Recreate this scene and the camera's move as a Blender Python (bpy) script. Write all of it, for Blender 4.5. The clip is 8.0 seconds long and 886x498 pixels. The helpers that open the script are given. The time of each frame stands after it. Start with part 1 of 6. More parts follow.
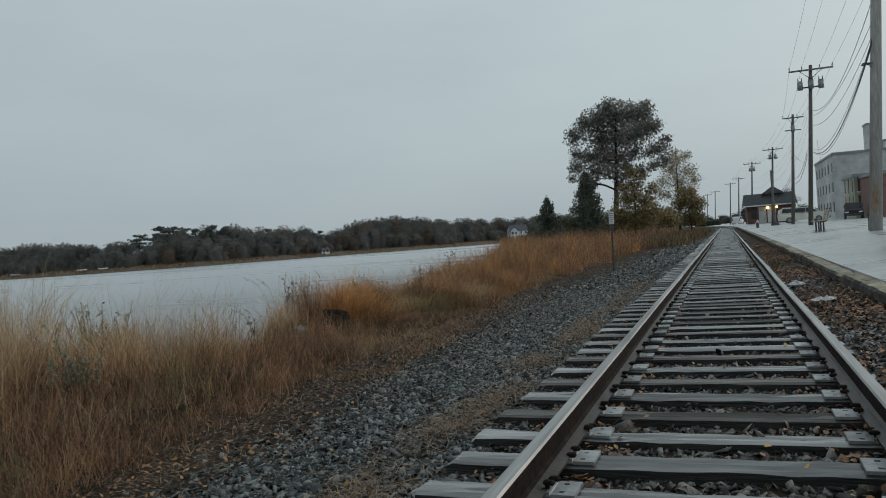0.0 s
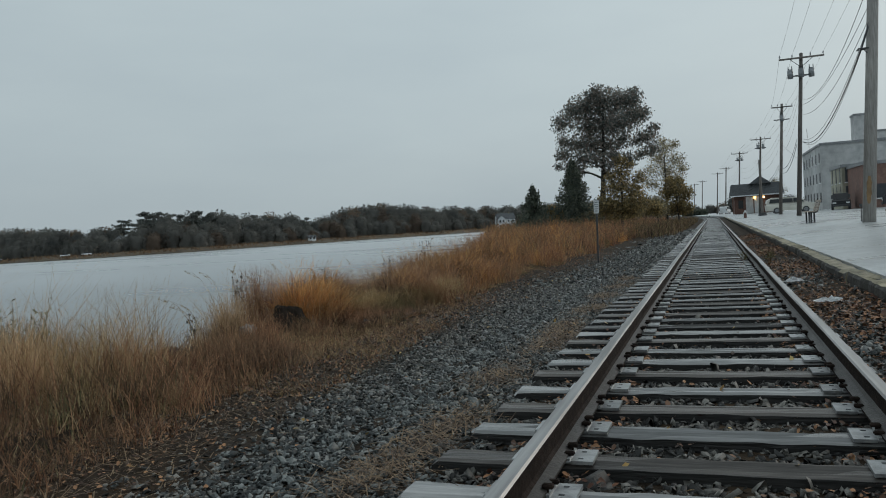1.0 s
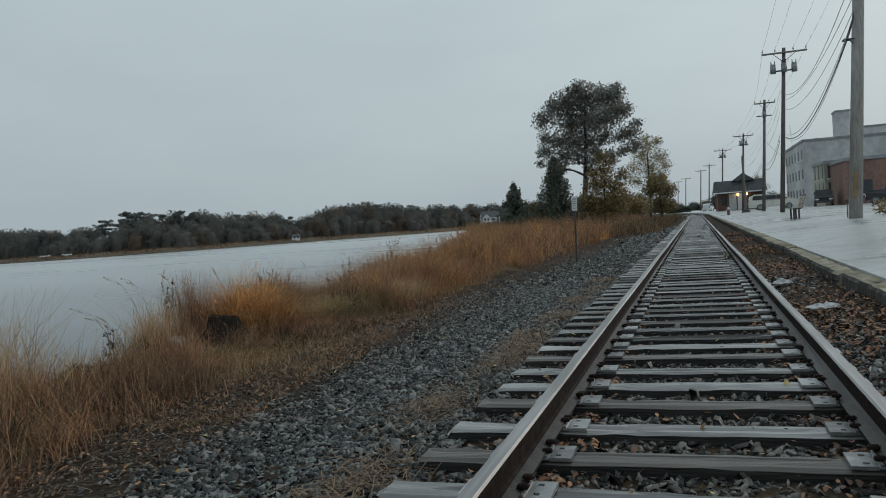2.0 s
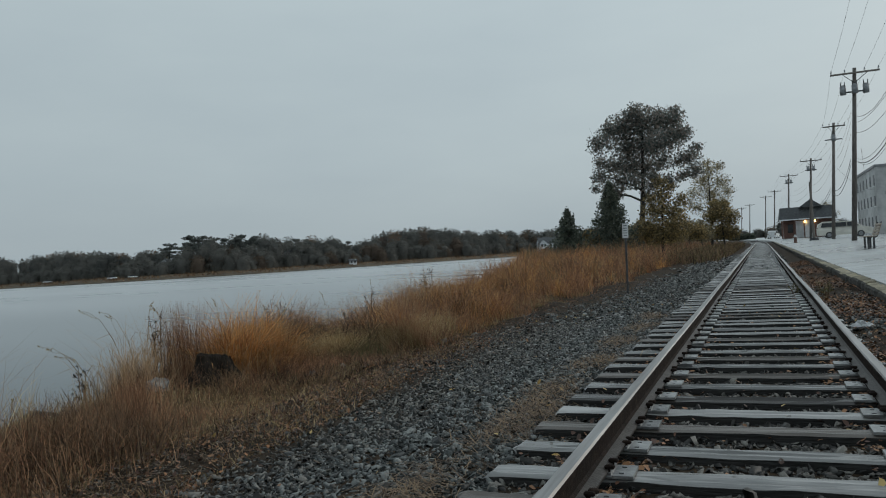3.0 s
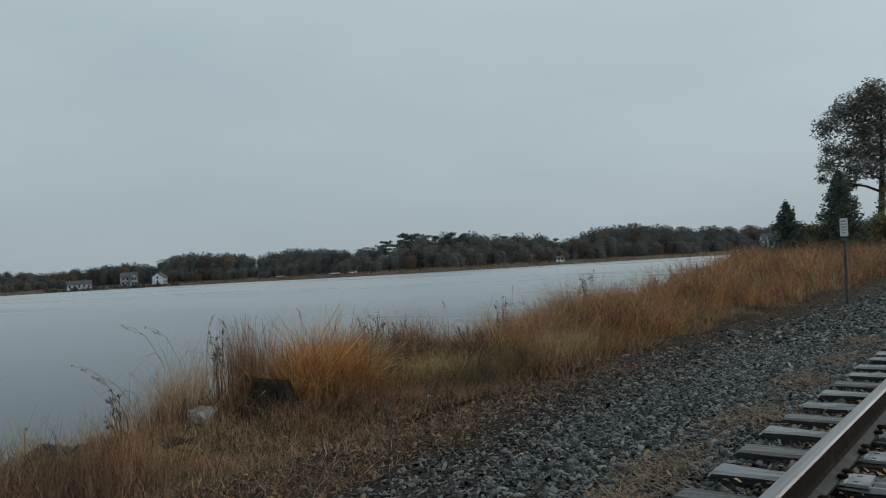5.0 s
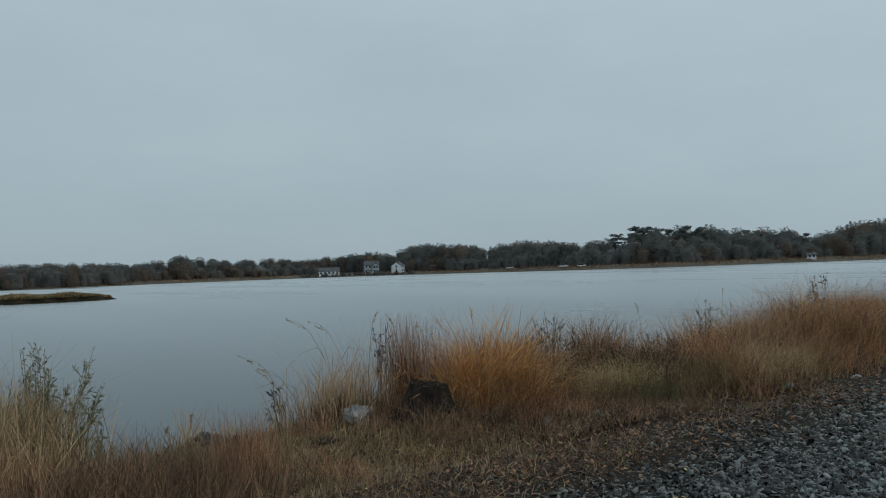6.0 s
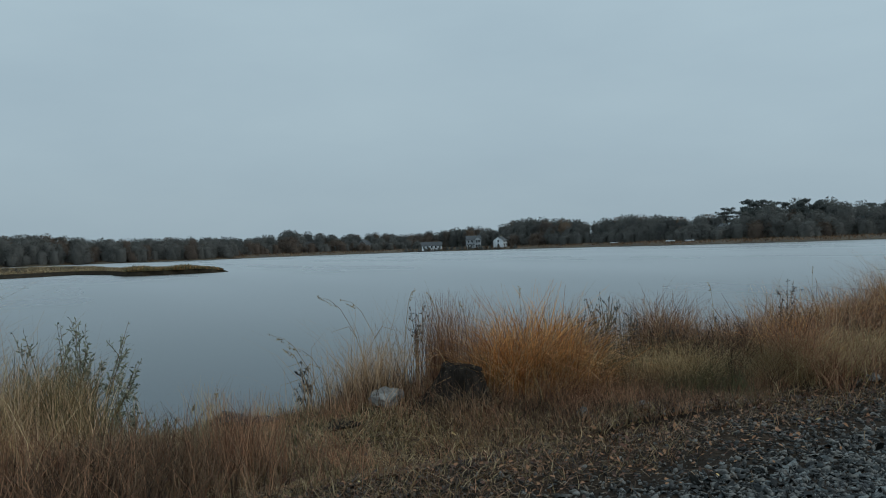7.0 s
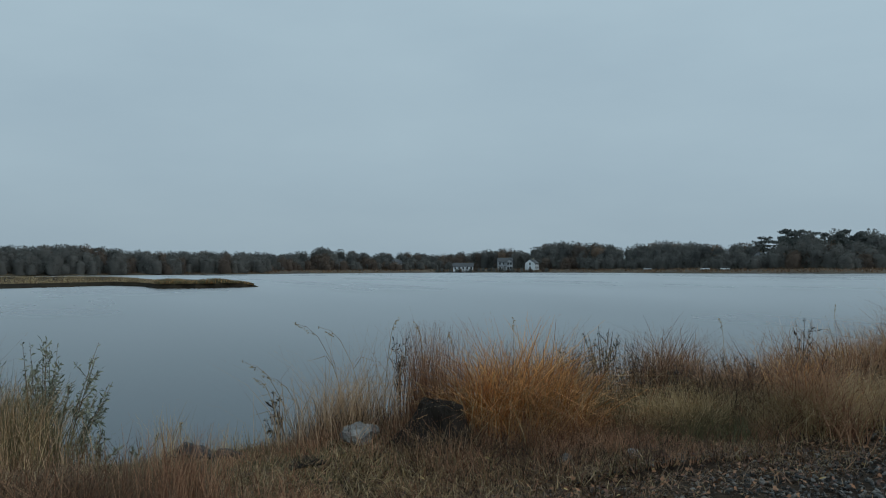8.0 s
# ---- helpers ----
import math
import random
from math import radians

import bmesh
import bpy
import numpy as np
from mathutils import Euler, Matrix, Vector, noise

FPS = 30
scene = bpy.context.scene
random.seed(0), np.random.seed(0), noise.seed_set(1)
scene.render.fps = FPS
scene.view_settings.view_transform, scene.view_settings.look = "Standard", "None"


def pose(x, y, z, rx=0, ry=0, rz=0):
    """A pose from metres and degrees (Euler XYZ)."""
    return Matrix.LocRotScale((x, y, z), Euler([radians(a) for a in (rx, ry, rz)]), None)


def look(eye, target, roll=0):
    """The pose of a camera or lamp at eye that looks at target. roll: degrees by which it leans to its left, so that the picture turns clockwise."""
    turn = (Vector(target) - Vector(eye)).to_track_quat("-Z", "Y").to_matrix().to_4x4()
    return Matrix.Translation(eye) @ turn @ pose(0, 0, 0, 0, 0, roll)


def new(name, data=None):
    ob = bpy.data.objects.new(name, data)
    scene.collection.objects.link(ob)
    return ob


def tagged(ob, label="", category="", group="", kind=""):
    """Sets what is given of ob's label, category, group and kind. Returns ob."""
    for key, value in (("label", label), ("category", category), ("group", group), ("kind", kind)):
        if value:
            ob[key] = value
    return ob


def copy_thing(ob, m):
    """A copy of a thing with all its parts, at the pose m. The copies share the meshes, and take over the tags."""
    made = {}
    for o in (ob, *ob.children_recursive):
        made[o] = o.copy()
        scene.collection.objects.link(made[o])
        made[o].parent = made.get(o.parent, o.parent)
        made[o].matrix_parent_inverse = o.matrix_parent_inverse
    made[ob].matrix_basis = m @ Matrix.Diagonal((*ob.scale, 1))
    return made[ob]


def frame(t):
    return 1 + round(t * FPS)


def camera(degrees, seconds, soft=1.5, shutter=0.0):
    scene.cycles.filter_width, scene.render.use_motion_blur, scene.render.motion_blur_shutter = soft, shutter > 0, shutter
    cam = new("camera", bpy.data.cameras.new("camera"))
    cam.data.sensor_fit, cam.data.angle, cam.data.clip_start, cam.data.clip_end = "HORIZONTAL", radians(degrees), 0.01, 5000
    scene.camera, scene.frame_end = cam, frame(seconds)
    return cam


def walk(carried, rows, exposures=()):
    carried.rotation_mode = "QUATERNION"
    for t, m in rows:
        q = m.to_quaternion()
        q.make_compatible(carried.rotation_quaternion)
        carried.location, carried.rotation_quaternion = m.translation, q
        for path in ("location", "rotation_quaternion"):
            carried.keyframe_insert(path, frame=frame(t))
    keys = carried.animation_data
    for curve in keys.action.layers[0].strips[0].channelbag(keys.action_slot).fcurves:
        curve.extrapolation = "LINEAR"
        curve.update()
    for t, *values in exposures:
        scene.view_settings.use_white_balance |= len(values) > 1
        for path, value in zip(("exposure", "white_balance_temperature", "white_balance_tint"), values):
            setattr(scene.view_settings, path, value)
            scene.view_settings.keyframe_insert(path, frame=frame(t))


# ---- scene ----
cam = camera(59.9, 8.0, 1.0, 0.15)
ROWS = [
    (0, 0.096, 0.127, 1.086, 89.53, 4.08, 20.28),
    (0.5, 0.084, 0.693, 1.085, 89.74, 4.01, 20.04),
    (1, 0.017, 1.214, 1.103, 88.55, 3.67, 19.37),
    (1.2, 0.006, 1.425, 1.101, 88.11, 3.88, 18.85),
    (2.3, 0.059, 2.635, 1.084, 88.47, 3.96, 18.27),
    (2.5, 0.063, 2.886, 1.107, 88.66, 3.80, 18.82),
    (3, 0.081, 3.494, 1.109, 90.53, 3.52, 22.54),
    (3.5, 0.113, 4.029, 1.129, 90.11, 3.64, 24.22),
    (4, 0.159, 4.576, 1.154, 91.35, 3.24, 27.45),
    (4.2, 0.155, 4.787, 1.146, 91.79, 2.67, 29.97),
    (5.3, 0.159, 5.876, 1.155, 91.34, 3.20, 42.99),
    (5.5, 0.158, 6.040, 1.160, 91.85, 2.57, 47.40),
    (6, 0.146, 6.404, 1.181, 91.47, 2.05, 55.07),
    (6.5, 0.152, 6.777, 1.197, 90.78, 1.90, 60.10),
    (7, 0.105, 7.100, 1.178, 89.83, 1.90, 62.73),
    (7.5, 0.005, 7.361, 1.214, 89.26, 1.79, 64.29),
    (8, -0.037, 7.598, 1.230, 91.42, 0.24, 65.11),
]
EXPOSURES = [(0.0, 0.07, 6680, 10.5), (1.0, 0.12, 6660, 10.5), (2.5, 0.12, 6640, 10.5), (3.0, 0.06, 6630, 10.5), (4.0, 0.09, 6600, 10.5), (5.5, 0.04, 6400, 8.8), (6.5, 0.06, 6120, 6.8), (7.2, 0.05, 6010, 6.6), (8.0, 0.01, 5950, 6.6)]
walk(cam, [(t, pose(x, y, z, rx, ry, rz)) for t, x, y, z, rx, ry, rz in ROWS], EXPOSURES)

# ---- overcast sky and a broad soft sun behind it ----
SUN_EL, SUN_AZ = radians(24), radians(40)
world = bpy.data.worlds.new("overcast")
scene.world = world
world.use_nodes = True
wt = world.node_tree
wn, wl = wt.nodes, wt.links
wn.clear()
w_out = wn.new("ShaderNodeOutputWorld")
w_bg = wn.new("ShaderNodeBackground")
w_sky = wn.new("ShaderNodeTexSky")
w_sky.sky_type = "NISHITA"
w_sky.sun_disc = False
w_sky.sun_elevation, w_sky.sun_rotation = SUN_EL, SUN_AZ
w_sky.dust_density, w_sky.air_density = 6.0, 1.0
w_geo = wn.new("ShaderNodeTexCoord")
w_sep = wn.new("ShaderNodeSeparateXYZ")
w_ramp = wn.new("ShaderNodeValToRGB")
w_noise = wn.new("ShaderNodeTexNoise")
w_map = wn.new("ShaderNodeMapping")
w_map.inputs["Scale"].default_value = (1.0, 1.0, 3.5)
w_noise.inputs["Scale"].default_value = 2.2
w_noise.inputs["Detail"].default_value = 5.0
w_noise.inputs["Roughness"].default_value = 0.55
w_mixn = wn.new("ShaderNodeMix")
w_mixn.data_type, w_mixn.blend_type = "RGBA", "MULTIPLY"
w_nr = wn.new("ShaderNodeValToRGB")
w_nr.color_ramp.elements[0].position, w_nr.color_ramp.elements[0].color = 0.3, (0.93, 0.94, 0.95, 1)
w_nr.color_ramp.elements[1].position, w_nr.color_ramp.elements[1].color = 0.7, (1.03, 1.03, 1.02, 1)
els = w_ramp.color_ramp.elements
els[0].position, els[0].color = 0.0, (3.5, 4.18, 4.55, 1)
els[1].position, els[1].color = 1.0, (4.6, 5.5, 6.0, 1)
e = els.new(0.12)
e.color = (3.95, 4.75, 5.15, 1)
e = els.new(0.35)
e.color = (4.35, 5.25, 5.65, 1)
w_mix = wn.new("ShaderNodeMix")
w_mix.data_type = "RGBA"
w_mix.inputs[0].default_value = 0.06
wl.new(w_geo.outputs["Generated"], w_sep.inputs[0])
wl.new(w_sep.outputs["Z"], w_ramp.inputs[0])
wl.new(w_geo.outputs["Generated"], w_map.inputs[0])
wl.new(w_map.outputs[0], w_noise.inputs["Vector"])
wl.new(w_noise.outputs[0], w_nr.inputs[0])
wl.new(w_ramp.outputs[0], w_mixn.inputs[6])
wl.new(w_nr.outputs[0], w_mixn.inputs[7])
w_mixn.inputs[0].default_value = 1.0
wl.new(w_mixn.outputs[2], w_mix.inputs[6])
wl.new(w_sky.outputs[0], w_mix.inputs[7])
w_side = wn.new("ShaderNodeMath")
w_side.operation = "MULTIPLY_ADD"
w_side.inputs[1].default_value, w_side.inputs[2].default_value = 0.11, 1.03
wl.new(w_sep.outputs["X"], w_side.inputs[0])
w_lit = wn.new("ShaderNodeVectorMath")
w_lit.operation = "SCALE"
wl.new(w_mix.outputs[2], w_lit.inputs[0])
wl.new(w_side.outputs[0], w_lit.inputs["Scale"])
wl.new(w_lit.outputs[0], w_bg.inputs[0])
w_bg.inputs[1].default_value = 0.105
wl.new(w_bg.outputs[0], w_out.inputs[0])

sun_data = bpy.data.lights.new("sun", "SUN")
sun_data.energy, sun_data.angle, sun_data.color = 0.5, radians(40), (1.0, 0.97, 0.92)
sun = new("sun", sun_data)
sun.matrix_world = look((60 * math.sin(SUN_AZ), 60 * math.cos(SUN_AZ), 60 * math.tan(SUN_EL)), (0, 0, 0))


# ---- materials ----
def surf(name, cols, scale=8.0, rough=(0.6, 0.85), bump=0.3, bscale=None, metal=0.0, big=0.6, island=0.0, objrand=0.0, spec=0.5,
         stretch=(1, 1, 1), detail=6.0, dist=0.02, transl=0.0):
    """A surface: three colours over fine grain, broad stains, per-piece variation, relief."""
    m = bpy.data.materials.new(name)
    m.use_nodes = True
    nt = m.node_tree
    n, l = nt.nodes, nt.links
    bs = n["Principled BSDF"]
    tc = n.new("ShaderNodeTexCoord")
    mp = n.new("ShaderNodeMapping")
    mp.inputs["Scale"].default_value = stretch
    src = tc.outputs["Object"]
    info = n.new("ShaderNodeObjectInfo")
    shift = n.new("ShaderNodeVectorMath")
    shift.operation = "SCALE"
    cv = n.new("ShaderNodeCombineXYZ")
    for k in range(3):
        l.new(info.outputs["Random"], cv.inputs[k])
    l.new(cv.outputs[0], shift.inputs[0])
    shift.inputs["Scale"].default_value = 37.0
    add = n.new("ShaderNodeVectorMath")
    l.new(src, add.inputs[0])
    l.new(shift.outputs[0], add.inputs[1])
    l.new(add.outputs[0], mp.inputs[0])
    n1 = n.new("ShaderNodeTexNoise")
    n1.inputs["Scale"].default_value, n1.inputs["Detail"].default_value = scale, detail
    n1.inputs["Roughness"].default_value = 0.62
    n2 = n.new("ShaderNodeTexNoise")
    n2.inputs["Scale"].default_value, n2.inputs["Detail"].default_value = scale * 0.09, 3.0
    l.new(mp.outputs[0], n1.inputs["Vector"])
    l.new(mp.outputs[0], n2.inputs["Vector"])
    # value = grain + pieces
    val = n1.outputs[0]
    if island:
        geo = n.new("ShaderNodeNewGeometry")
        ma = n.new("ShaderNodeMath")
        ma.operation = "MULTIPLY_ADD"
        sb = n.new("ShaderNodeMath")
        sb.operation = "SUBTRACT"
        l.new(geo.outputs["Random Per Island"], sb.inputs[0])
        sb.inputs[1].default_value = 0.5
        l.new(sb.outputs[0], ma.inputs[0])
        ma.inputs[1].default_value = island
        l.new(val, ma.inputs[2])
        val = ma.outputs[0]
    if objrand:
        ma = n.new("ShaderNodeMath")
        ma.operation = "MULTIPLY_ADD"
        sb = n.new("ShaderNodeMath")
        sb.operation = "SUBTRACT"
        l.new(info.outputs["Random"], sb.inputs[0])
        sb.inputs[1].default_value = 0.5
        l.new(sb.outputs[0], ma.inputs[0])
        ma.inputs[1].default_value = objrand
        l.new(val, ma.inputs[2])
        val = ma.outputs[0]
    rp = n.new("ShaderNodeValToRGB")
    es = rp.color_ramp.elements
    es[0].position, es[0].color = 0.28, (*cols[0], 1)
    es[1].position, es[1].color = 0.72, (*cols[-1], 1)
    for i, c in enumerate(cols[1:-1]):
        e = es.new(0.28 + 0.44 * (i + 1) / (len(cols) - 1))
        e.color = (*c, 1)
    l.new(val, rp.inputs[0])
    mr = n.new("ShaderNodeMapRange")
    mr.inputs["From Min"].default_value, mr.inputs["From Max"].default_value = 0.3, 0.7
    mr.inputs["To Min"].default_value, mr.inputs["To Max"].default_value = 1 - big * 0.5, 1 + big * 0.35
    l.new(n2.outputs[0], mr.inputs["Value"])
    mx = n.new("ShaderNodeVectorMath")
    mx.operation = "SCALE"
    l.new(rp.outputs[0], mx.inputs[0])
    l.new(mr.outputs[0], mx.inputs["Scale"])
    l.new(mx.outputs[0], bs.inputs["Base Color"])
    rr = n.new("ShaderNodeMapRange")
    rr.inputs["From Min"].default_value, rr.inputs["From Max"].default_value = 0.3, 0.7
    rr.inputs["To Min"].default_value, rr.inputs["To Max"].default_value = rough
    l.new(n2.outputs[0], rr.inputs["Value"])
    l.new(rr.outputs[0], bs.inputs["Roughness"])
    bs.inputs["Metallic"].default_value = metal
    bs.inputs["Specular IOR Level"].default_value = spec
    if bump:
        n3 = n.new("ShaderNodeTexNoise")
        n3.inputs["Scale"].default_value, n3.inputs["Detail"].default_value = bscale or scale * 2, 5.0
        l.new(mp.outputs[0], n3.inputs["Vector"])
        bp = n.new("ShaderNodeBump")
        bp.inputs["Strength"].default_value, bp.inputs["Distance"].default_value = bump, dist
        l.new(n3.outputs[0], bp.inputs["Height"])
        l.new(bp.outputs[0], bs.inputs["Normal"])
    if transl:
        tl = n.new("ShaderNodeBsdfTranslucent")
        ms = n.new("ShaderNodeMixShader")
        ms.inputs[0].default_value = transl
        l.new(mx.outputs[0], tl.inputs[0])
        l.new(bs.outputs[0], ms.inputs[1])
        l.new(tl.outputs[0], ms.inputs[2])
        l.new(ms.outputs[0], n["Material Output"].inputs[0])
    return m


def glow(name, col, strength):
    m = bpy.data.materials.new(name)
    m.use_nodes = True
    bs = m.node_tree.nodes["Principled BSDF"]
    bs.inputs["Base Color"].default_value = (*col, 1)
    bs.inputs["Emission Color"].default_value = (*col, 1)
    bs.inputs["Emission Strength"].default_value = strength
    return m


M_SOIL = surf("soil", [(0.016, 0.011, 0.008), (0.035, 0.024, 0.0155), (0.075, 0.051, 0.032)], 14, (0.75, 0.95), 0.9, 30, big=0.8, spec=0.12)
M_STONE = surf("ballast_stone", [(0.015, 0.0175, 0.017), (0.033, 0.038, 0.0375), (0.07, 0.08, 0.079), (0.2, 0.21, 0.2)], 9, (0.35, 0.65), 0.4, 60, island=0.66, big=0.3)
M_STONE_DIRTY = surf("dirty_ballast_stone", [(0.011, 0.0105, 0.009), (0.025, 0.024, 0.021), (0.05, 0.048, 0.043), (0.19, 0.18, 0.16)], 9, (0.4, 0.7), 0.4, 60, island=0.85, big=0.3)
# tie sides: the shade between ties is put into this near-black colour
M_TIESIDE = surf("shaded_tie_wood", [(0.006, 0.0055, 0.005), (0.013, 0.012, 0.011), (0.028, 0.025, 0.023)], 6, (0.5, 0.8), 0.5, 22, stretch=(0.3, 4, 4))
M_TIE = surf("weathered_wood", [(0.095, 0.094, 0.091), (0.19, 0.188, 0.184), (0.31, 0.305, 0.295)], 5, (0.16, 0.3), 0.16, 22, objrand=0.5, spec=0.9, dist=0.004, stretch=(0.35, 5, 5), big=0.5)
M_TIE_OLD = surf("old_dark_wood", [(0.024, 0.0205, 0.018), (0.055, 0.047, 0.041), (0.11, 0.096, 0.084)], 5, (0.28, 0.5), 0.5, 22, objrand=0.5, stretch=(0.3, 6, 6), big=0.6, dist=0.005)
M_RAILSIDE = surf("rusted_steel", [(0.011, 0.008, 0.007), (0.021, 0.0145, 0.012), (0.045, 0.031, 0.025)], 14, (0.7, 0.9), 0.3, 60, spec=0.08)
M_RAILTOP = surf("polished_steel", [(0.22, 0.21, 0.205), (0.33, 0.32, 0.315), (0.46, 0.455, 0.45)], 3, (0.3, 0.42), 0.05, 60, metal=0.9, stretch=(8, 0.3, 1))
M_RAILFOOT = surf("rail_foot_steel", [(0.022, 0.018, 0.016), (0.042, 0.036, 0.032), (0.075, 0.065, 0.058)], 10, (0.4, 0.6), 0.2, 50, metal=0.3)
M_PLATE = surf("plate_steel", [(0.2, 0.205, 0.207), (0.33, 0.336, 0.338), (0.46, 0.466, 0.468)], 12, (0.3, 0.5), 0.2, 50, metal=0.5, objrand=0.4)
M_CONC = surf("pavement_concrete", [(0.25, 0.265, 0.27), (0.36, 0.38, 0.385), (0.46, 0.475, 0.48)], 2.5, (0.2, 0.5), 0.15, 40, big=0.7)
M_KERB = surf("kerb_stone", [(0.10, 0.088, 0.056), (0.21, 0.182, 0.118), (0.35, 0.305, 0.215)], 7, (0.6, 0.85), 0.5, 25, objrand=0.3)
# damp stone, darkened further so that its colour holds the recess shade
M_KERBFACE = surf("shaded_damp_stone", [(0.016, 0.015, 0.012), (0.032, 0.029, 0.024), (0.06, 0.055, 0.044)], 5, (0.6, 0.85), 0.6, 25)
M_PALEPOLE = surf("pale_pole_wood", [(0.26, 0.24, 0.225), (0.38, 0.36, 0.335), (0.5, 0.475, 0.445)], 5, (0.6, 0.85), 0.5, 25, stretch=(6, 6, 0.5))
M_POLE = surf("pole_wood", [(0.06, 0.055, 0.05), (0.12, 0.105, 0.095), (0.2, 0.18, 0.16)], 5, (0.6, 0.85), 0.5, 25, stretch=(6, 6, 0.5), objrand=0.35)
M_DARKMETAL = surf("dark_metal", [(0.03, 0.032, 0.035), (0.06, 0.062, 0.066), (0.1, 0.1, 0.105)], 8, (0.4, 0.6), 0.1, metal=0.4)
M_GREYMETAL = surf("grey_metal", [(0.16, 0.17, 0.18), (0.24, 0.25, 0.26), (0.32, 0.33, 0.34)], 8, (0.4, 0.6), 0.1, metal=0.3)
M_WHITE = surf("white_paint", [(0.55, 0.57, 0.58), (0.68, 0.69, 0.70), (0.78, 0.78, 0.78)], 3, (0.5, 0.7), 0.1)


def water_material():
    """Ruffled river water: murky body under a gloss that rises towards grazing views."""
    m = bpy.data.materials.new("river_water")
    m.use_nodes = True
    n, l = m.node_tree.nodes, m.node_tree.links
    n.remove(n["Principled BSDF"])
    body = n.new("ShaderNodeBsdfDiffuse")
    body.inputs[0].default_value = (0.068, 0.086, 0.097, 1)
    gloss = n.new("ShaderNodeBsdfGlossy")
    gloss.inputs[0].default_value = (0.745, 0.755, 0.76, 1)
    mix = n.new("ShaderNodeMixShader")
    fres = n.new("ShaderNodeFresnel")
    fres.inputs["IOR"].default_value = 1.333
    l.new(fres.outputs[0], mix.inputs[0])
    l.new(body.outputs[0], mix.inputs[1])
    l.new(gloss.outputs[0], mix.inputs[2])
    l.new(mix.outputs[0], n["Material Output"].inputs[0])
    tc = n.new("ShaderNodeTexCoord")
    mp = n.new("ShaderNodeMapping")
    mp.inputs["Rotation"].default_value = (0, 0, radians(35))
    mp.inputs["Scale"].default_value = (0.6, 2.2, 1)
    l.new(tc.outputs["Object"], mp.inputs[0])
    a = n.new("ShaderNodeTexNoise")
    a.inputs["Scale"].default_value, a.inputs["Detail"].default_value = 1.6, 6
    b = n.new("ShaderNodeTexNoise")
    b.inputs["Scale"].default_value, b.inputs["Detail"].default_value = 0.02, 4
    l.new(mp.outputs[0], a.inputs["Vector"])
    l.new(mp.outputs[0], b.inputs["Vector"])
    rough = n.new("ShaderNodeMapRange")
    rough.inputs["From Min"].default_value, rough.inputs["From Max"].default_value = 0.35, 0.65
    rough.inputs["To Min"].default_value, rough.inputs["To Max"].default_value = 0.24, 0.36
    l.new(b.outputs[0], rough.inputs["Value"])
    l.new(rough.outputs[0], gloss.inputs["Roughness"])
    bp = n.new("ShaderNodeBump")
    bp.inputs["Distance"].default_value, bp.inputs["Strength"].default_value = 0.04, 0.25
    l.new(a.outputs[0], bp.inputs["Height"])
    l.new(bp.outputs[0], gloss.inputs["Normal"])
    return m


M_WATER = water_material()


# ---- mesh helpers ----
def obj_np(name, verts, faces, material, parent=None, smooth=False):
    me = bpy.data.meshes.new(name)
    me.from_pydata([tuple(v) for v in verts], [], [tuple(f) for f in faces])
    me.materials.append(material)
    if smooth:
        me.polygons.foreach_set("use_smooth", np.ones(len(me.polygons), dtype=bool))
    ob = new(name, me)
    if parent:
        ob.parent = parent
    return ob


def tri_np(name, verts, tris, material, parent=None, smooth=False):
    """A mesh from numpy arrays of vertices and equal-sided faces."""
    verts, tris = np.asarray(verts, dtype=np.float32), np.asarray(tris, dtype=np.int32)
    k = tris.shape[1]
    me = bpy.data.meshes.new(name)
    me.vertices.add(len(verts))
    me.vertices.foreach_set("co", verts.ravel())
    me.loops.add(tris.size)
    me.loops.foreach_set("vertex_index", tris.ravel())
    me.polygons.add(len(tris))
    me.polygons.foreach_set("loop_start", np.arange(0, tris.size, k, dtype=np.int32))
    me.update(calc_edges=True)
    me.materials.append(material)
    if smooth:
        me.polygons.foreach_set("use_smooth", np.ones(len(tris), dtype=bool))
    ob = new(name, me)
    if parent:
        ob.parent = parent
    return ob


def part(name, bm, material, parent=None, label="", smooth=False):
    me = bpy.data.meshes.new(name)
    bm.to_mesh(me)
    bm.free()
    me.materials.append(material)
    if smooth:
        me.polygons.foreach_set("use_smooth", np.ones(len(me.polygons), dtype=bool))
    ob = new(name, me)
    if parent:
        ob.parent = parent
    return tagged(ob, label)


def empty(name, m=None):
    ob = new(name)
    if m is not None:
        ob.matrix_world = m
    return ob


def add_box(bm, lo, hi, bevel=0.0):
    c = [(a + b) / 2 for a, b in zip(lo, hi)]
    s = [b - a for a, b in zip(lo, hi)]
    made = bmesh.ops.create_cube(bm, size=1.0, matrix=Matrix.Translation(c) @ Matrix.Diagonal((*s, 1)))
    if bevel:
        es = {ed for v in made["verts"] for ed in v.link_edges}
        bmesh.ops.bevel(bm, geom=list(es), offset=bevel, segments=1, affect="EDGES")
    return bm


def box(lo, hi, bevel=0.0):
    return add_box(bmesh.new(), lo, hi, bevel)


def add_rod(bm, a, b, r0, r1=None, seg=8):
    a, b = Vector(a), Vector(b)
    d = b - a
    m = Matrix.Translation((a + b) / 2) @ d.to_track_quat("Z", "Y").to_matrix().to_4x4()
    bmesh.ops.create_cone(bm, cap_ends=True, segments=seg, radius1=r0, radius2=r0 if r1 is None else r1, depth=d.length, matrix=m)
    return bm


def rod(a, b, r0, r1=None, seg=8):
    return add_rod(bmesh.new(), a, b, r0, r1, seg)


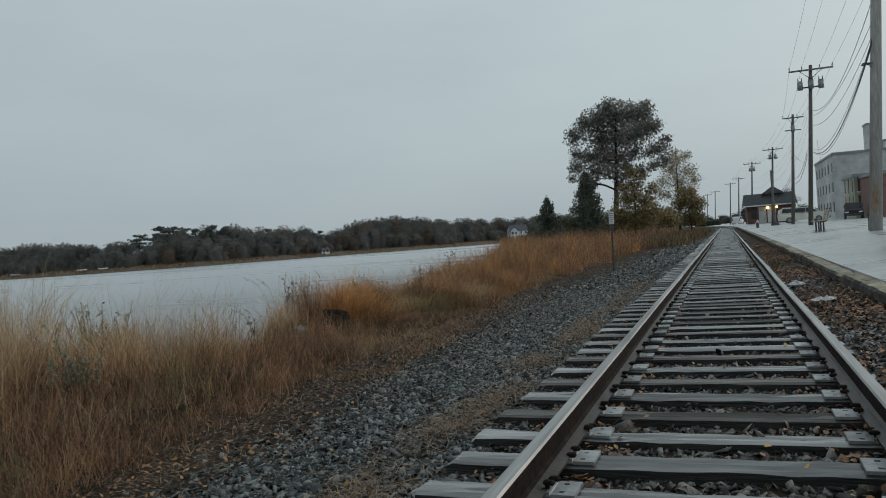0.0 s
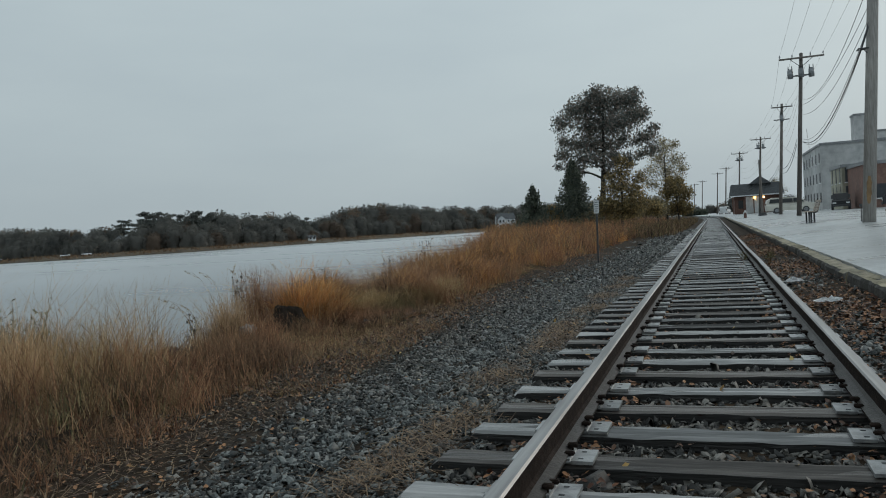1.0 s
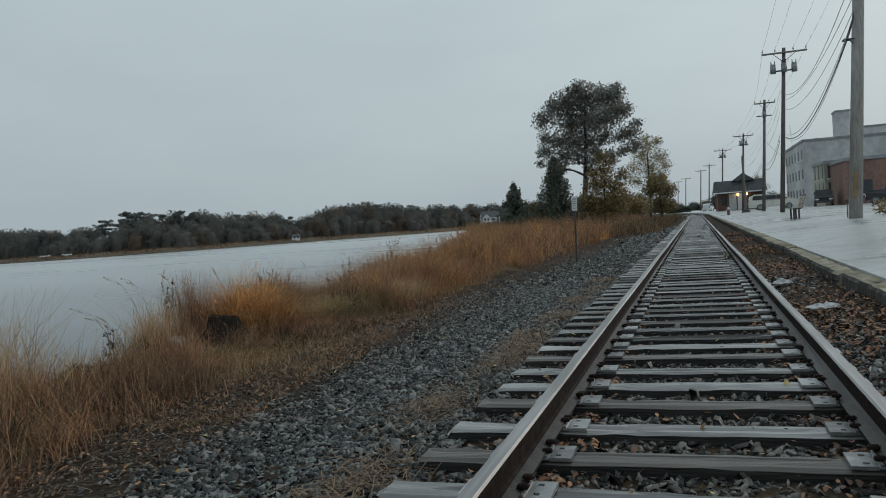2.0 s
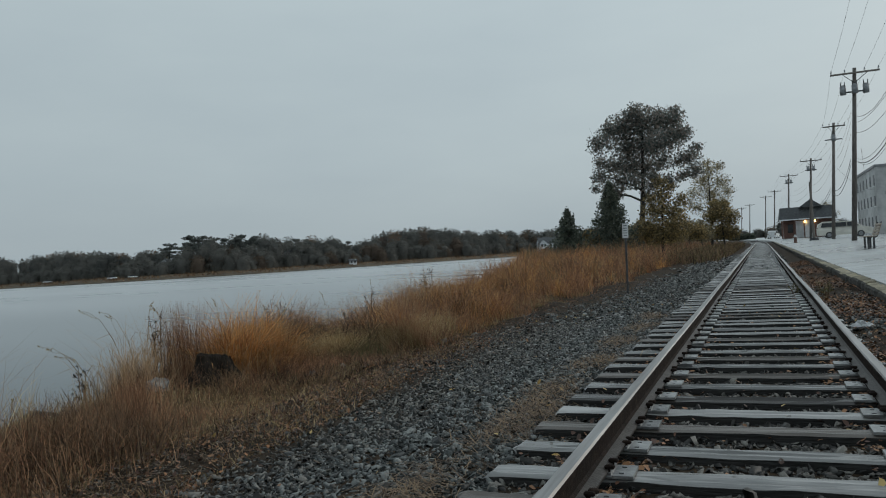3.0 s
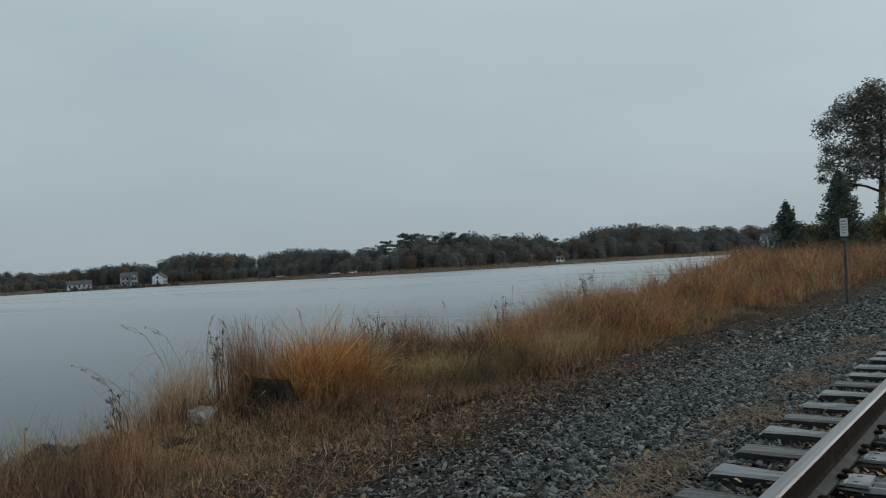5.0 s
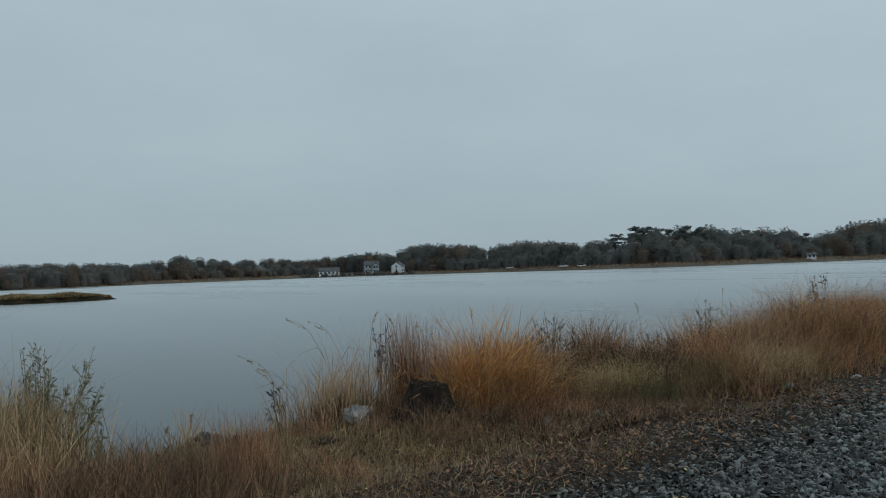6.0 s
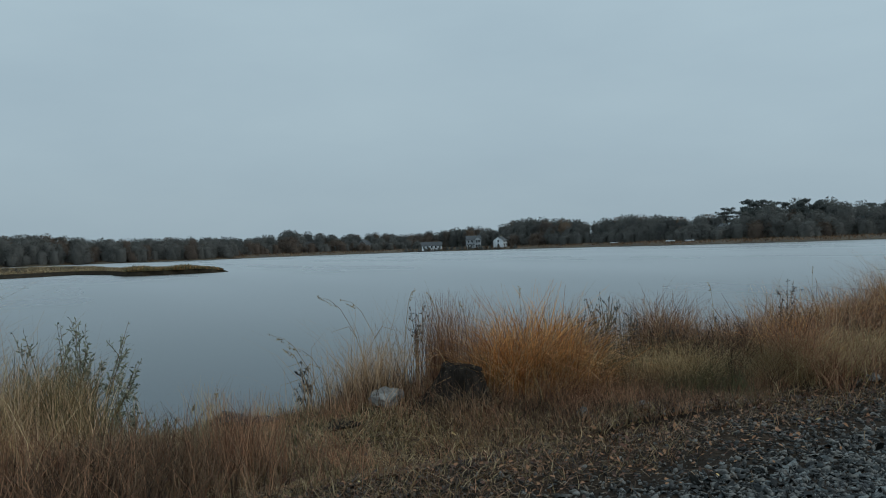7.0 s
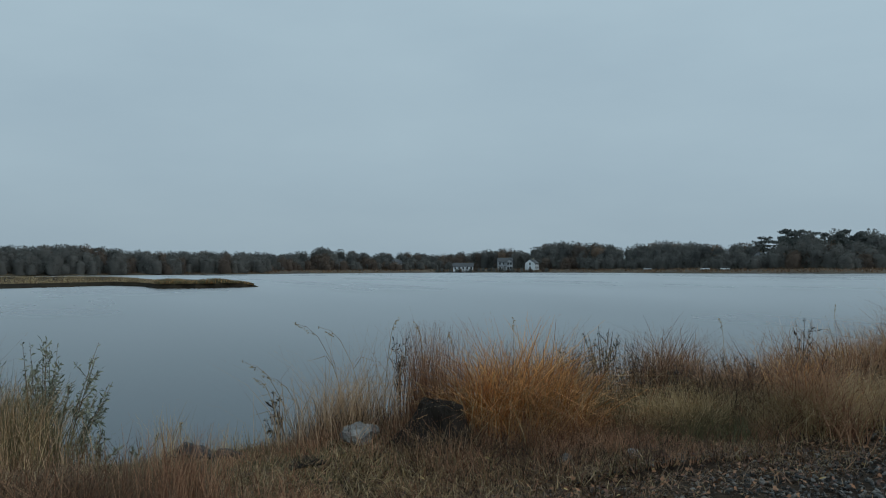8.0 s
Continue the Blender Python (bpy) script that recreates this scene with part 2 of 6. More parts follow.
# ---- the lie of the land ----
WATER_Z = -1.7
BANK = [(-400, -30), (-60, -9), (-10, -7.0), (0, -7.0), (5, -7.4), (6.9, -6.8), (7.7, -6.28), (8.5, -6.03), (10.1, -5.98), (13, -6.2), (16, -6.7), (20, -7.2), (39, -10.5), (60, -17), (90, -22), (150, -28), (700, -90)]


def bank_x(y):
    return np.interp(y, [p[0] for p in BANK], [p[1] for p in BANK])


def gz(x, y):
    """Height of the ground at x, y (arrays)."""
    x, y = np.asarray(x, float), np.asarray(y, float)
    e = bank_x(y) + 0.18 * np.sin(y * 1.7) + 0.1 * np.sin(y * 4.1 + 1)
    z = np.interp(x, [-4.2, -3.2, -2.4, -1.45, -1.1, 0.8, 1.05, 1.5, 2.2, 60, 400], [-0.12, -0.15, -0.11, -0.06, -0.07, -0.065, 0.02, 0.13, -0.12, -0.12, 0.5])
    z = z + np.where(x < -4, 0.05 * np.sin(x * 2.3 + y * 0.9) + 0.04 * np.sin(y * 2.1 - x), 0.0)
    z = z + np.where(x < -4.2, np.clip((y - 18) / 40, 0, 1) * 0.5 * np.clip((-4.2 - x) / 3, 0, 1), 0)
    d = e - x
    drop = np.clip(d / 3.6, 0, 1)
    z = np.where(d > 0, z - (3.2 * drop ** 0.85), z)
    return z


def spaced(lo, hi, fine_lo, fine_hi, step, grow=1.18):
    v = list(np.arange(fine_lo, fine_hi + 1e-6, step))
    s, p = step, fine_lo
    left = []
    while p > lo:
        s *= grow
        p -= s
        left.append(max(p, lo))
    s, p = step, fine_hi
    right = []
    while p < hi:
        s *= grow
        p += s
        right.append(min(p, hi))
    return np.array(left[::-1] + v + right)


gx, gy = spaced(-1600, 1600, -11, 3.2, 0.14), spaced(-900, 2200, -2, 34, 0.22)
GX, GY = np.meshgrid(gx, gy)
GZ = gz(GX, GY)
near_zone = (GX > -12) & (GX < 2) & (GY < 60)
GZ = GZ + np.where(near_zone, np.random.uniform(-0.012, 0.012, GZ.shape), 0)
idx = np.arange(GX.size).reshape(GX.shape)
quads = np.stack([idx[:-1, :-1], idx[:-1, 1:], idx[1:, 1:], idx[1:, :-1]], -1).reshape(-1, 4)
ground = tri_np("ground", np.stack([GX, GY, GZ], -1).reshape(-1, 3), quads, M_SOIL)
tagged(ground, "dark damp soil with dead leaves beside the track", "ground", kind="structure")

water = obj_np("water", [(-1700, -900, WATER_Z), (-4, -900, WATER_Z), (-4, 2200, WATER_Z), (-1700, 2200, WATER_Z)], [(0, 1, 2, 3)], M_WATER)
tagged(water, "calm grey river reflecting the overcast sky", "water", kind="structure")


# ---- the railway ----
RAIL_PROFILE = [(-0.07, 0.0), (0.07, 0.0), (0.07, 0.012), (0.022, 0.03), (0.009, 0.045), (0.009, 0.115), (0.033, 0.128), (0.035, 0.158), (0.027, 0.168),
                (-0.027, 0.168), (-0.035, 0.158), (-0.033, 0.128), (-0.009, 0.115), (-0.009, 0.045), (-0.022, 0.03), (-0.07, 0.012)]


def make_rail(cx, label):
    ys = list(np.arange(-6, 60, 2.0)) + list(np.arange(60, 400, 10.0))
    k = len(RAIL_PROFILE)
    verts, faces, tops = [], [], []
    for i, y in enumerate(ys):
        bend = -0.00035 * max(0, y - 110) ** 2
        wob = 0.004 * math.sin(y * 0.7 + cx * 3)
        for px, pz in RAIL_PROFILE:
            verts.append((cx + px + wob + bend, y, pz + 0.018 + 0.003 * math.sin(y * 0.45)))
    for i in range(len(ys) - 1):
        for j in range(k):
            a, b = i * k + j, i * k + (j + 1) % k
            faces.append((a, b, b + k, a + k))
            tops.append(1 if j in (7, 8, 9) else 2 if j in (1, 2, 13, 14) else 0)
    root = empty("rail")
    for name, js, lab in (("head", (6, 7, 8, 9, 10, 11), "worn shiny head"), ("web", (3, 4, 5, 12, 13), ""), ("foot", (0, 1, 2, 14, 15), "")):
        pick = [i for i in range(len(faces)) if i % k in js and i < len(ys) * k - k]
        ob = obj_np(name, verts, [faces[i] for i in pick], M_RAILSIDE, root)
        ob.data.materials.append(M_RAILTOP)
        ob.data.materials.append(M_RAILFOOT)
        for p, i in zip(ob.data.polygons, pick):
            p.material_index = tops[i]
        bm = bmesh.new()
        bm.from_mesh(ob.data)
        bmesh.ops.delete(bm, geom=[v for v in bm.verts if not v.link_faces], context="VERTS")
        bm.to_mesh(ob.data)
        bm.free()
        tagged(ob, lab)
    return tagged(root, label, "rail", "rails of the track")


GAUGE, TRACK_X = 0.7525, 0.012
make_rail(TRACK_X - GAUGE, "rusty steel rail with a worn shiny head")
make_rail(TRACK_X + GAUGE, "rusty steel rail with a worn shiny head")


def tie_mesh(k, w=0.205, length=2.58, h=0.17):
    """A sawn timber with checks along its top and uneven edges."""
    rng = random.Random(100 + k)
    us = [0.0, 0.006, 0.03] + [0.08 + 0.84 * q / 16 for q in range(17)] + [0.97, 0.994, 1.0]
    nx, ny = len(us) - 1, 7
    verts, faces = [], []
    cracks = [rng.uniform(0.15, 0.85) for _ in range(2 + k % 3)]
    span = [(rng.uniform(0, 0.4), rng.uniform(0.6, 1.0)) for _ in cracks]
    for i in range(nx + 1):
        u = us[i]
        x = (u - 0.5) * length
        edge = 0.005 * math.sin(u * 7 + k) + rng.uniform(-0.003, 0.003)
        for j in range(ny + 1):
            v = j / ny
            z = 0.0 + rng.uniform(-0.003, 0.003)
            if j in (0, ny):
                z -= 0.008 + rng.uniform(0, 0.008)
            if i in (0, nx):
                z -= 0.012 + rng.uniform(0, 0.02)
            for c, (s0, s1) in zip(cracks, span):
                if abs(v - c) < 0.09 and s0 < u < s1:
                    z -= 0.012 + 0.008 * (k % 2)
            verts.append((x + (rng.uniform(-0.03, 0.03) if i in (0, nx) else 0), (v - 0.5) * w + (edge if j in (0, ny) else 0), z))
    for i in range(nx):
        for j in range(ny):
            a = i * (ny + 1) + j
            faces.append((a, a + ny + 1, a + ny + 2, a + 1))
    ring = [j for j in range(ny + 1)] + [i * (ny + 1) + ny for i in range(1, nx + 1)] + [nx * (ny + 1) + j for j in range(ny - 1, -1, -1)] + [i * (ny + 1) for i in range(nx - 1, 0, -1)]
    base = len(verts)
    for r in ring:
        x, y, z = verts[r]
        verts.append((x, y, -h))
    for a in range(len(ring)):
        b = (a + 1) % len(ring)
        faces.append((ring[a], ring[b], base + b, base + a))
    me = bpy.data.meshes.new("railway_tie")
    me.from_pydata(verts, [], faces)
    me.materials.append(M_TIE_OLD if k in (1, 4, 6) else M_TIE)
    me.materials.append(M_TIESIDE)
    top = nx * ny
    # side faces take the shade-coloured wood, the top keeps its own
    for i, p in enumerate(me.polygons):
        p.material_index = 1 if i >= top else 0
    return me


def plate_mesh():
    """A ridged steel plate with two square holes, drawn inward from the rail foot."""
    bm = bmesh.new()
    add_box(bm, (-0.19, -0.095, 0), (0.09, 0.095, 0.016), 0.005)
    add_box(bm, (0.09, -0.095, 0), (0.19, -0.065, 0.016))
    add_box(bm, (0.09, -0.04, 0), (0.19, 0.04, 0.016))
    add_box(bm, (0.09, 0.065, 0), (0.19, 0.095, 0.016))
    for y in (-0.0525, 0.0525):
        add_box(bm, (0.09, y - 0.0125, 0), (0.115, y + 0.0125, 0.016))
        add_box(bm, (0.14, y - 0.0125, 0), (0.19, y + 0.0125, 0.016))
    add_box(bm, (0.072, -0.095, 0.016), (0.085, 0.095, 0.026))
    me = bpy.data.meshes.new("tie_plate")
    bm.to_mesh(me)
    bm.free()
    me.materials.append(M_PLATE)
    return me


def spike_mesh():
    bm = bmesh.new()
    add_box(bm, (-0.022, -0.016, 0.03), (0.026, 0.016, 0.05), 0.006)
    add_box(bm, (0.0, -0.009, -0.02), (0.018, 0.009, 0.035))
    me = bpy.data.meshes.new("spike")
    bm.to_mesh(me)
    bm.free()
    me.materials.append(M_RAILSIDE)
    return me


TIES = [tie_mesh(k) for k in range(8)]
PLATE, SPIKE = plate_mesh(), spike_mesh()
TIE_Y = [3.79, 4.28, 4.75, 5.25, 5.77, 6.28, 6.80, 7.30, 7.79, 8.28, 8.74, 9.21, 9.71, 10.21, 10.70, 11.19, 11.67, 12.15, 12.65, 13.16]
TIE_Y = [TIE_Y[0] - 0.5 * k for k in range(20, 0, -1)] + TIE_Y + [TIE_Y[-1] + 0.5 * k for k in range(1, 70)]
rt = random.Random(7)
OLD_TIES = (4.75, 5.77, 6.80, 8.28, 9.21, 10.21, 11.19, 12.65)
for k, y in enumerate(TIE_Y):
    old = min(abs(y - q) for q in OLD_TIES) < 0.1 if 3 < y < 13.5 else rt.random() < 0.35
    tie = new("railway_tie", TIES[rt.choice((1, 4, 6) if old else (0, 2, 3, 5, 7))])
    tie.matrix_world = pose(rt.uniform(-0.03, 0.03), y, rt.uniform(-0.012, 0.004), rt.uniform(-1, 1), 0, rt.uniform(-0.9, 0.9))
    tagged(tie, "wet weathered grey timber tie set in ballast", "railway tie", "ties of the track")
    for side in (-1, 1):
        p = new("tie_plate", PLATE)
        p.parent = tie
        p.matrix_local = pose(TRACK_X + side * GAUGE - tie.location.x, 0, 0.002, 0, 0, 180 if side > 0 else 0)
        for sx, sy in ((0.078, -0.05 + rt.uniform(-0.02, 0.02)), (0.078, 0.05), (-0.078, 0.03)):
            s = new("spike", SPIKE)
            s.parent = p
            s.matrix_local = pose(sx, sy, rt.uniform(-0.006, 0.012), rt.uniform(-6, 6), 0, 180 if sx > 0 else 0)

far_v, far_f = [], []
for y in np.arange(TIE_Y[-1] + 0.5, 300, 0.5):
    bend = -0.00035 * max(0, y - 110) ** 2
    b = len(far_v)
    for zz in (0.0, -0.15):
        far_v += [(-1.29 + bend, y - 0.11, zz), (1.29 + bend, y - 0.11, zz), (1.29 + bend, y + 0.11, zz), (-1.29 + bend, y + 0.11, zz)]
    far_f += [(b, b + 1, b + 2, b + 3), (b + 4, b + 5, b + 1, b), (b + 5, b + 6, b + 2, b + 1), (b + 6, b + 7, b + 3, b + 2), (b + 7, b + 4, b, b + 3)]
tagged(obj_np("railway_ties_far", far_v, far_f, M_TIE), "far run of weathered timber ties", "railway ties", kind="stuff")

# ballast
rng = np.random.default_rng(5)


def stones(name, n, xr, yr, size, label, zoff=0.0, keep=None, material=None, power=1.0):
    x = rng.uniform(*xr, n)
    y = yr[0] + (yr[1] - yr[0]) * rng.uniform(0, 1, n) ** power
    if keep is not None:
        k = keep(x, y)
        x, y = x[k], y[k]
    n = len(x)
    base = np.array([(sx, sy, sz) for sz in (-1, 1) for sx, sy in ((-1, -1), (1, -1), (1, 1), (-1, 1))], float)
    s = size * rng.lognormal(0, 0.33, (n, 1, 1)) * rng.uniform(0.55, 1.2, (n, 1, 3)) * np.array([0.86, 0.52, 0.25])
    v = base[None] * s * rng.uniform(0.35, 1.15, (n, 8, 3))
    q = rng.normal(size=(n, 4))
    q[:, 1:3] *= 0.32
    q /= np.linalg.norm(q, axis=1, keepdims=True)
    w, a, b, c = q.T
    rot = np.stack([1 - 2 * (b * b + c * c), 2 * (a * b - c * w), 2 * (a * c + b * w), 2 * (a * b + c * w), 1 - 2 * (a * a + c * c), 2 * (b * c - a * w),
                    2 * (a * c - b * w), 2 * (b * c + a * w), 1 - 2 * (a * a + b * b)], -1).reshape(n, 3, 3)
    v = np.einsum("nij,nkj->nki", rot, v)
    z = gz(x, y) + zoff + size * rng.uniform(-0.1, 0.45, n)
    v += np.stack([x, y, z], -1)[:, None, :]
    f = np.array([(4, 5, 6, 7), (0, 1, 5, 4), (1, 2, 6, 5), (2, 3, 7, 6), (3, 0, 4, 7)])
    faces = (f[None] + 8 * np.arange(n)[:, None, None]).reshape(-1, 4)
    return tagged(tri_np(name, v.reshape(-1, 3), faces, material or M_STONE), label, "gravel", kind="stuff")


def on_shoulder(x, y):
    edge = np.interp(y, [3, 5, 7, 9, 10.5, 12, 14, 18, 24, 60], [-2.75, -2.7, -2.9, -3.1, -3.25, -3.5, -3.75, -3.7, -3.35, -3.3]) - 0.12 * np.sin(y * 2.3) - 0.06 * np.sin(y * 7.1) - 0.7 * rng.uniform(0, 1, len(x)) ** 3 + 0.5 * rng.uniform(0, 1, len(x)) ** 2
    dirt = np.clip((-2.3 - x) / 0.9, 0, 1) * 0.55
    return (x > edge) & (rng.uniform(size=len(x)) > dirt)


stones("ballast", 62000, (-4.2, -1.2), (2.8, 16), 0.0235, "coarse grey-blue crushed stone ballast", 0.0, lambda x, y: on_shoulder(x, y) & (x > -2.75 + rng.normal(0, 0.3, len(x))), power=1.15)
stones("ballast_outer", 30000, (-4.0, -2.3), (4, 16), 0.022, "dark dirty stones at the edge of the ballast", 0.004, on_shoulder, material=M_STONE_DIRTY)
stones("gravel_chips", 5000, (-4.1, -2.5), (5.5, 14.5), 0.013, "small dark chips trodden into the dirt", 0.004, material=M_STONE_DIRTY)
stones("ballast_between_ties", 26000, (-1.25, 0.95), (2.8, 16), 0.029, "dirty dark ballast between the ties", 0.0, power=1.15, material=M_STONE_DIRTY)
stones("ballast_by_platform", 9000, (0.9, 1.6), (2.8, 20), 0.028, "grey gravel among leaves beside the platform", 0.0, lambda x, y: np.sin(y * 0.9 + 1) + rng.normal(0, 0.5, len(x)) > 0.1)
stones("ballast_behind", 3000, (-3.4, -1.0), (-6, 2.9), 0.05, "coarse ballast at the start of the walk", 0.0)
stones("ballast_between_ties", 2000, (-1.2, 0.95), (-6, 2.9), 0.05, "dirty dark ballast between the ties", -0.01, material=M_STONE_DIRTY)
stones("ballast_far", 17000, (-4.4, 1.0), (16, 32), 0.036, "coarse grey-blue crushed stone ballast further along", 0.0, on_shoulder, power=1.2)
stones("ballast_far", 5000, (-4.4, 1.0), (32, 60), 0.07, "coarse grey-blue crushed stone ballast far along", 0.0, on_shoulder)


# ---- platform beside the track ----
def platform_z(x):
    return np.interp(x, [1.5, 4.2, 60], [0.30, 0.46, 0.6])


px = np.array([1.70, 2.4, 3.0, 4.2, 6, 9, 14, 22, 34, 60])
py = np.concatenate([np.arange(-30, 60, 2.0), np.arange(60, 420, 12.0)])
PX, PY = np.meshgrid(px, py)
pv = np.stack([PX - 0.00035 * np.maximum(0, PY - 110) ** 2, PY, platform_z(PX)], -1).reshape(-1, 3)
pi = np.arange(PX.size).reshape(PX.shape)
pf = np.stack([pi[:-1, :-1], pi[:-1, 1:], pi[1:, 1:], pi[1:, :-1]], -1).reshape(-1, 4).tolist()
skirt = len(pv)
pv = np.concatenate([pv, np.stack([PX[:, 0] - 0.00035 * np.maximum(0, PY[:, 0] - 110) ** 2, PY[:, 0], np.full(len(py), -0.3)], -1)])
pf += [(int(pi[j, 0]), int(pi[j + 1, 0]), skirt + j + 1, skirt + j) for j in range(len(py) - 1)]
pavement = obj_np("pavement", pv, pf, M_CONC)
tagged(pavement, "wet pale concrete platform with faint joints", "pavement", kind="structure")

kerb_rng = random.Random(3)
edge_root = tagged(empty("platform_edge"), "mossy stone kerb along the platform", "kerb", kind="structure")
KERB = []
for k in range(5):
    # a rough-cut stone with a chipped outer edge
    bm = bmesh.new()
    prof = [(1.697, 0.10), (1.697, 0.305), (1.655, 0.305), (1.59, 0.298), (1.535, 0.286), (1.508, 0.255), (1.505, 0.18), (1.52, 0.10)]
    rows = []
    for i in range(13):
        t = i / 12
        chip = 0.09 * max(0.0, noise.noise(Vector((k * 7.3, t * 5, 0)))) + (0.02 if i in (0, 12) else 0)
        rows.append([bm.verts.new((a + (chip if a < 1.6 else 0) + kerb_rng.uniform(-0.008, 0.008) * (a < 1.69), 0.01 + 1.78 * t, b - (chip * 0.6 if a < 1.7 else 0) + kerb_rng.uniform(-0.007, 0.007))) for a, b in prof])
    for u, w in zip(rows, rows[1:]):
        for j in range(len(prof) - 1):
            bm.faces.new((u[j], u[j + 1], w[j + 1], w[j]))
    bm.faces.new(rows[0])
    bm.faces.new(rows[-1][::-1])
    bmesh.ops.recalc_face_normals(bm, faces=bm.faces[:])
    me = bpy.data.meshes.new("kerb_stone")
    bm.to_mesh(me)
    bm.free()
    me.materials.append(M_KERB)
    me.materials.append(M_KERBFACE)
    # faces towards the track get the darker stone with shade painted in
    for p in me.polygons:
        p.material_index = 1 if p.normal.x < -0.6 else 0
    KERB.append(me)
y = -8.0
while y < 130:
    ks = new("kerb_stone", KERB[kerb_rng.randrange(5)])
    ks.parent = edge_root
    ks.matrix_local = pose(kerb_rng.uniform(-0.02, 0.02), y, kerb_rng.uniform(-0.015, 0.01))
    y += 1.8
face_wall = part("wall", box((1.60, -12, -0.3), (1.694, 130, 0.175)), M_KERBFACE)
tagged(face_wall, "dark face below the kerb, shade and damp in its colour", "wall", kind="structure")
joint_v, joint_f = [], []
for y in np.arange(-8, 100, 3.0):
    for x0, x1 in zip(px[:-3], px[1:-2]):
        b = len(joint_v)
        joint_v += [(x0, y, platform_z(x0) + 0.004), (x1, y, platform_z(x1) + 0.004), (x1, y + 0.025, platform_z(x1) + 0.004), (x0, y + 0.025, platform_z(x0) + 0.004)]
        joint_f.append((b, b + 1, b + 2, b + 3))
ob = obj_np("trim", joint_v, joint_f, M_KERB)
tagged(ob, "dark joints between concrete slabs", "joint", kind="structure")


# ---- utility poles and wires ----
LEAN_X = 0.058


def utility_pole(x, y, top, cans=0, arm=2.8, label="", radius=0.16, bracket=0.0):
    z0 = float(platform_z(x)) if x > 1.5 else 0.3
    root = empty("utility_pole", pose(x, y, z0))
    h = top - z0
    tip = Vector((LEAN_X * h, 0, h))

    def at(z):
        return Vector((LEAN_X * z, 0, z))

    part("shaft", rod(at(-0.3), tip, radius, radius * 0.68, 12), M_PALEPOLE if radius > 0.2 else M_POLE, root, smooth=True)
    if arm:
        bm = box((-arm / 2, -0.06, -0.055), (arm / 2, 0.06, 0.055), 0.01)
        bm.transform(Matrix.Translation(at(h - 0.35) + Vector((0, -radius - 0.03, 0))))
        ca = part("crossarm", bm, M_POLE, root)
        for s in (-0.48, -0.2, 0.2, 0.48):
            b = at(h - 0.3) + Vector((s * arm, -radius - 0.03, 0))
            bm = rod(b, b + Vector((0, 0, 0.14)), 0.02, 0.02, 6)
            add_rod(bm, b + Vector((0, 0, 0.1)), b + Vector((0, 0, 0.24)), 0.055, 0.03, 8)
            part("insulator", bm, M_GREYMETAL, ca)
        bm = rod(at(h - 1.0) + Vector((0, -radius, 0)), at(h - 0.4) + Vector((arm * 0.25, -radius - 0.03, 0)), 0.02)
        add_rod(bm, at(h - 1.0) + Vector((0, -radius, 0)), at(h - 0.4) + Vector((-arm * 0.25, -radius - 0.03, 0)), 0.02)
        part("brace", bm, M_DARKMETAL, ca)
    for i in range(cans):
        o = at(h - 1.45) + Vector(((i - (cans - 1) / 2) * 0.68, -0.3 if i == 1 or cans == 2 else -0.05, 0))
        bm = rod(o - Vector((0, 0, 0.26)), o + Vector((0, 0, 0.3)), 0.19, 0.19, 14)
        add_rod(bm, o + Vector((0, 0, 0.3)), o + Vector((0, 0, 0.38)), 0.19, 0.08, 14)
        can = part("transformer", bm, M_GREYMETAL, root, "grey pole transformer can", True)
        for s in (-0.12, 0.12):
            part("bushing", rod(o + Vector((s, 0, 0.33)), o + Vector((s, 0, 0.6)), 0.04, 0.025, 6), M_DARKMETAL, can)
    if cans:
        part("hanger", box(at(h - 1.6) + Vector((-0.72, -0.06, 0)), at(h - 1.6) + Vector((0.72, 0.06, 0.09))), M_DARKMETAL, root)
    if bracket:
        # a guide frame that holds the cables off the shaft
        bm = bmesh.new()
        b = at(bracket - z0)
        for dy in (-0.16, 0.16):
            add_rod(bm, b + Vector((-0.42, dy - 0.1, 0)), b + Vector((0.0, dy * 0.4, 0.02)), 0.022, seg=6)
        add_rod(bm, b + Vector((-0.42, -0.26, 0)), b + Vector((-0.42, 0.06, 0)), 0.022, seg=6)
        add_rod(bm, b + Vector((-0.3, -0.2, 0)), b + Vector((-0.05, 0, -0.22)), 0.015, seg=6)
        part("bracket", bm, M_DARKMETAL, root, "dark cable bracket")
    return tagged(root, label, "utility pole", "utility poles along the line")


POLES = [(4.75, 29.2, 12.6, 0, 2.8), (5.75, 61.0, 11.85, 3, 2.9), (6.3, 84.0, 11.3, 1, 1.9), (6.2, 118.0, 11.2, 2, 2.6), (4.5, 152.0, 11.8, 2, 2.9),
         (2.9, 200.0, 11.8, 0, 2.9), (1.1, 226.0, 11.9, 0, 2.9), (-3.4, 270.0, 11.8, 0, 3.0), (-6.5, 300.0, 12.0, 0, 3.0)]
for i, (x, y, top, cans, arm) in enumerate(POLES):
    utility_pole(x, y, top, cans, arm, ["thick weathered wooden pole with an orange stain at its foot", "wooden utility pole carrying three transformer cans"][i] if i < 2 else
                 "wooden utility pole with a crossarm and wires" if not cans else "wooden utility pole with crossarm and transformers", 0.205 if i == 0 else 0.17, 6.0 if i == 0 else 0.0)
# an unwired stub beside the platform
stub = empty("light_pole", pose(4.55, 82, 0.47))
part("shaft", rod((0, 0, -0.2), (-0.06, 0, 5.4), 0.12, 0.10, 10), M_POLE, stub)
part("base", rod((0, 0, -0.02), (0, 0, 0.25), 0.42, 0.35, 12), M_DARKMETAL, stub)
tagged(stub, "short dark wooden stub pole on the platform", "pole")


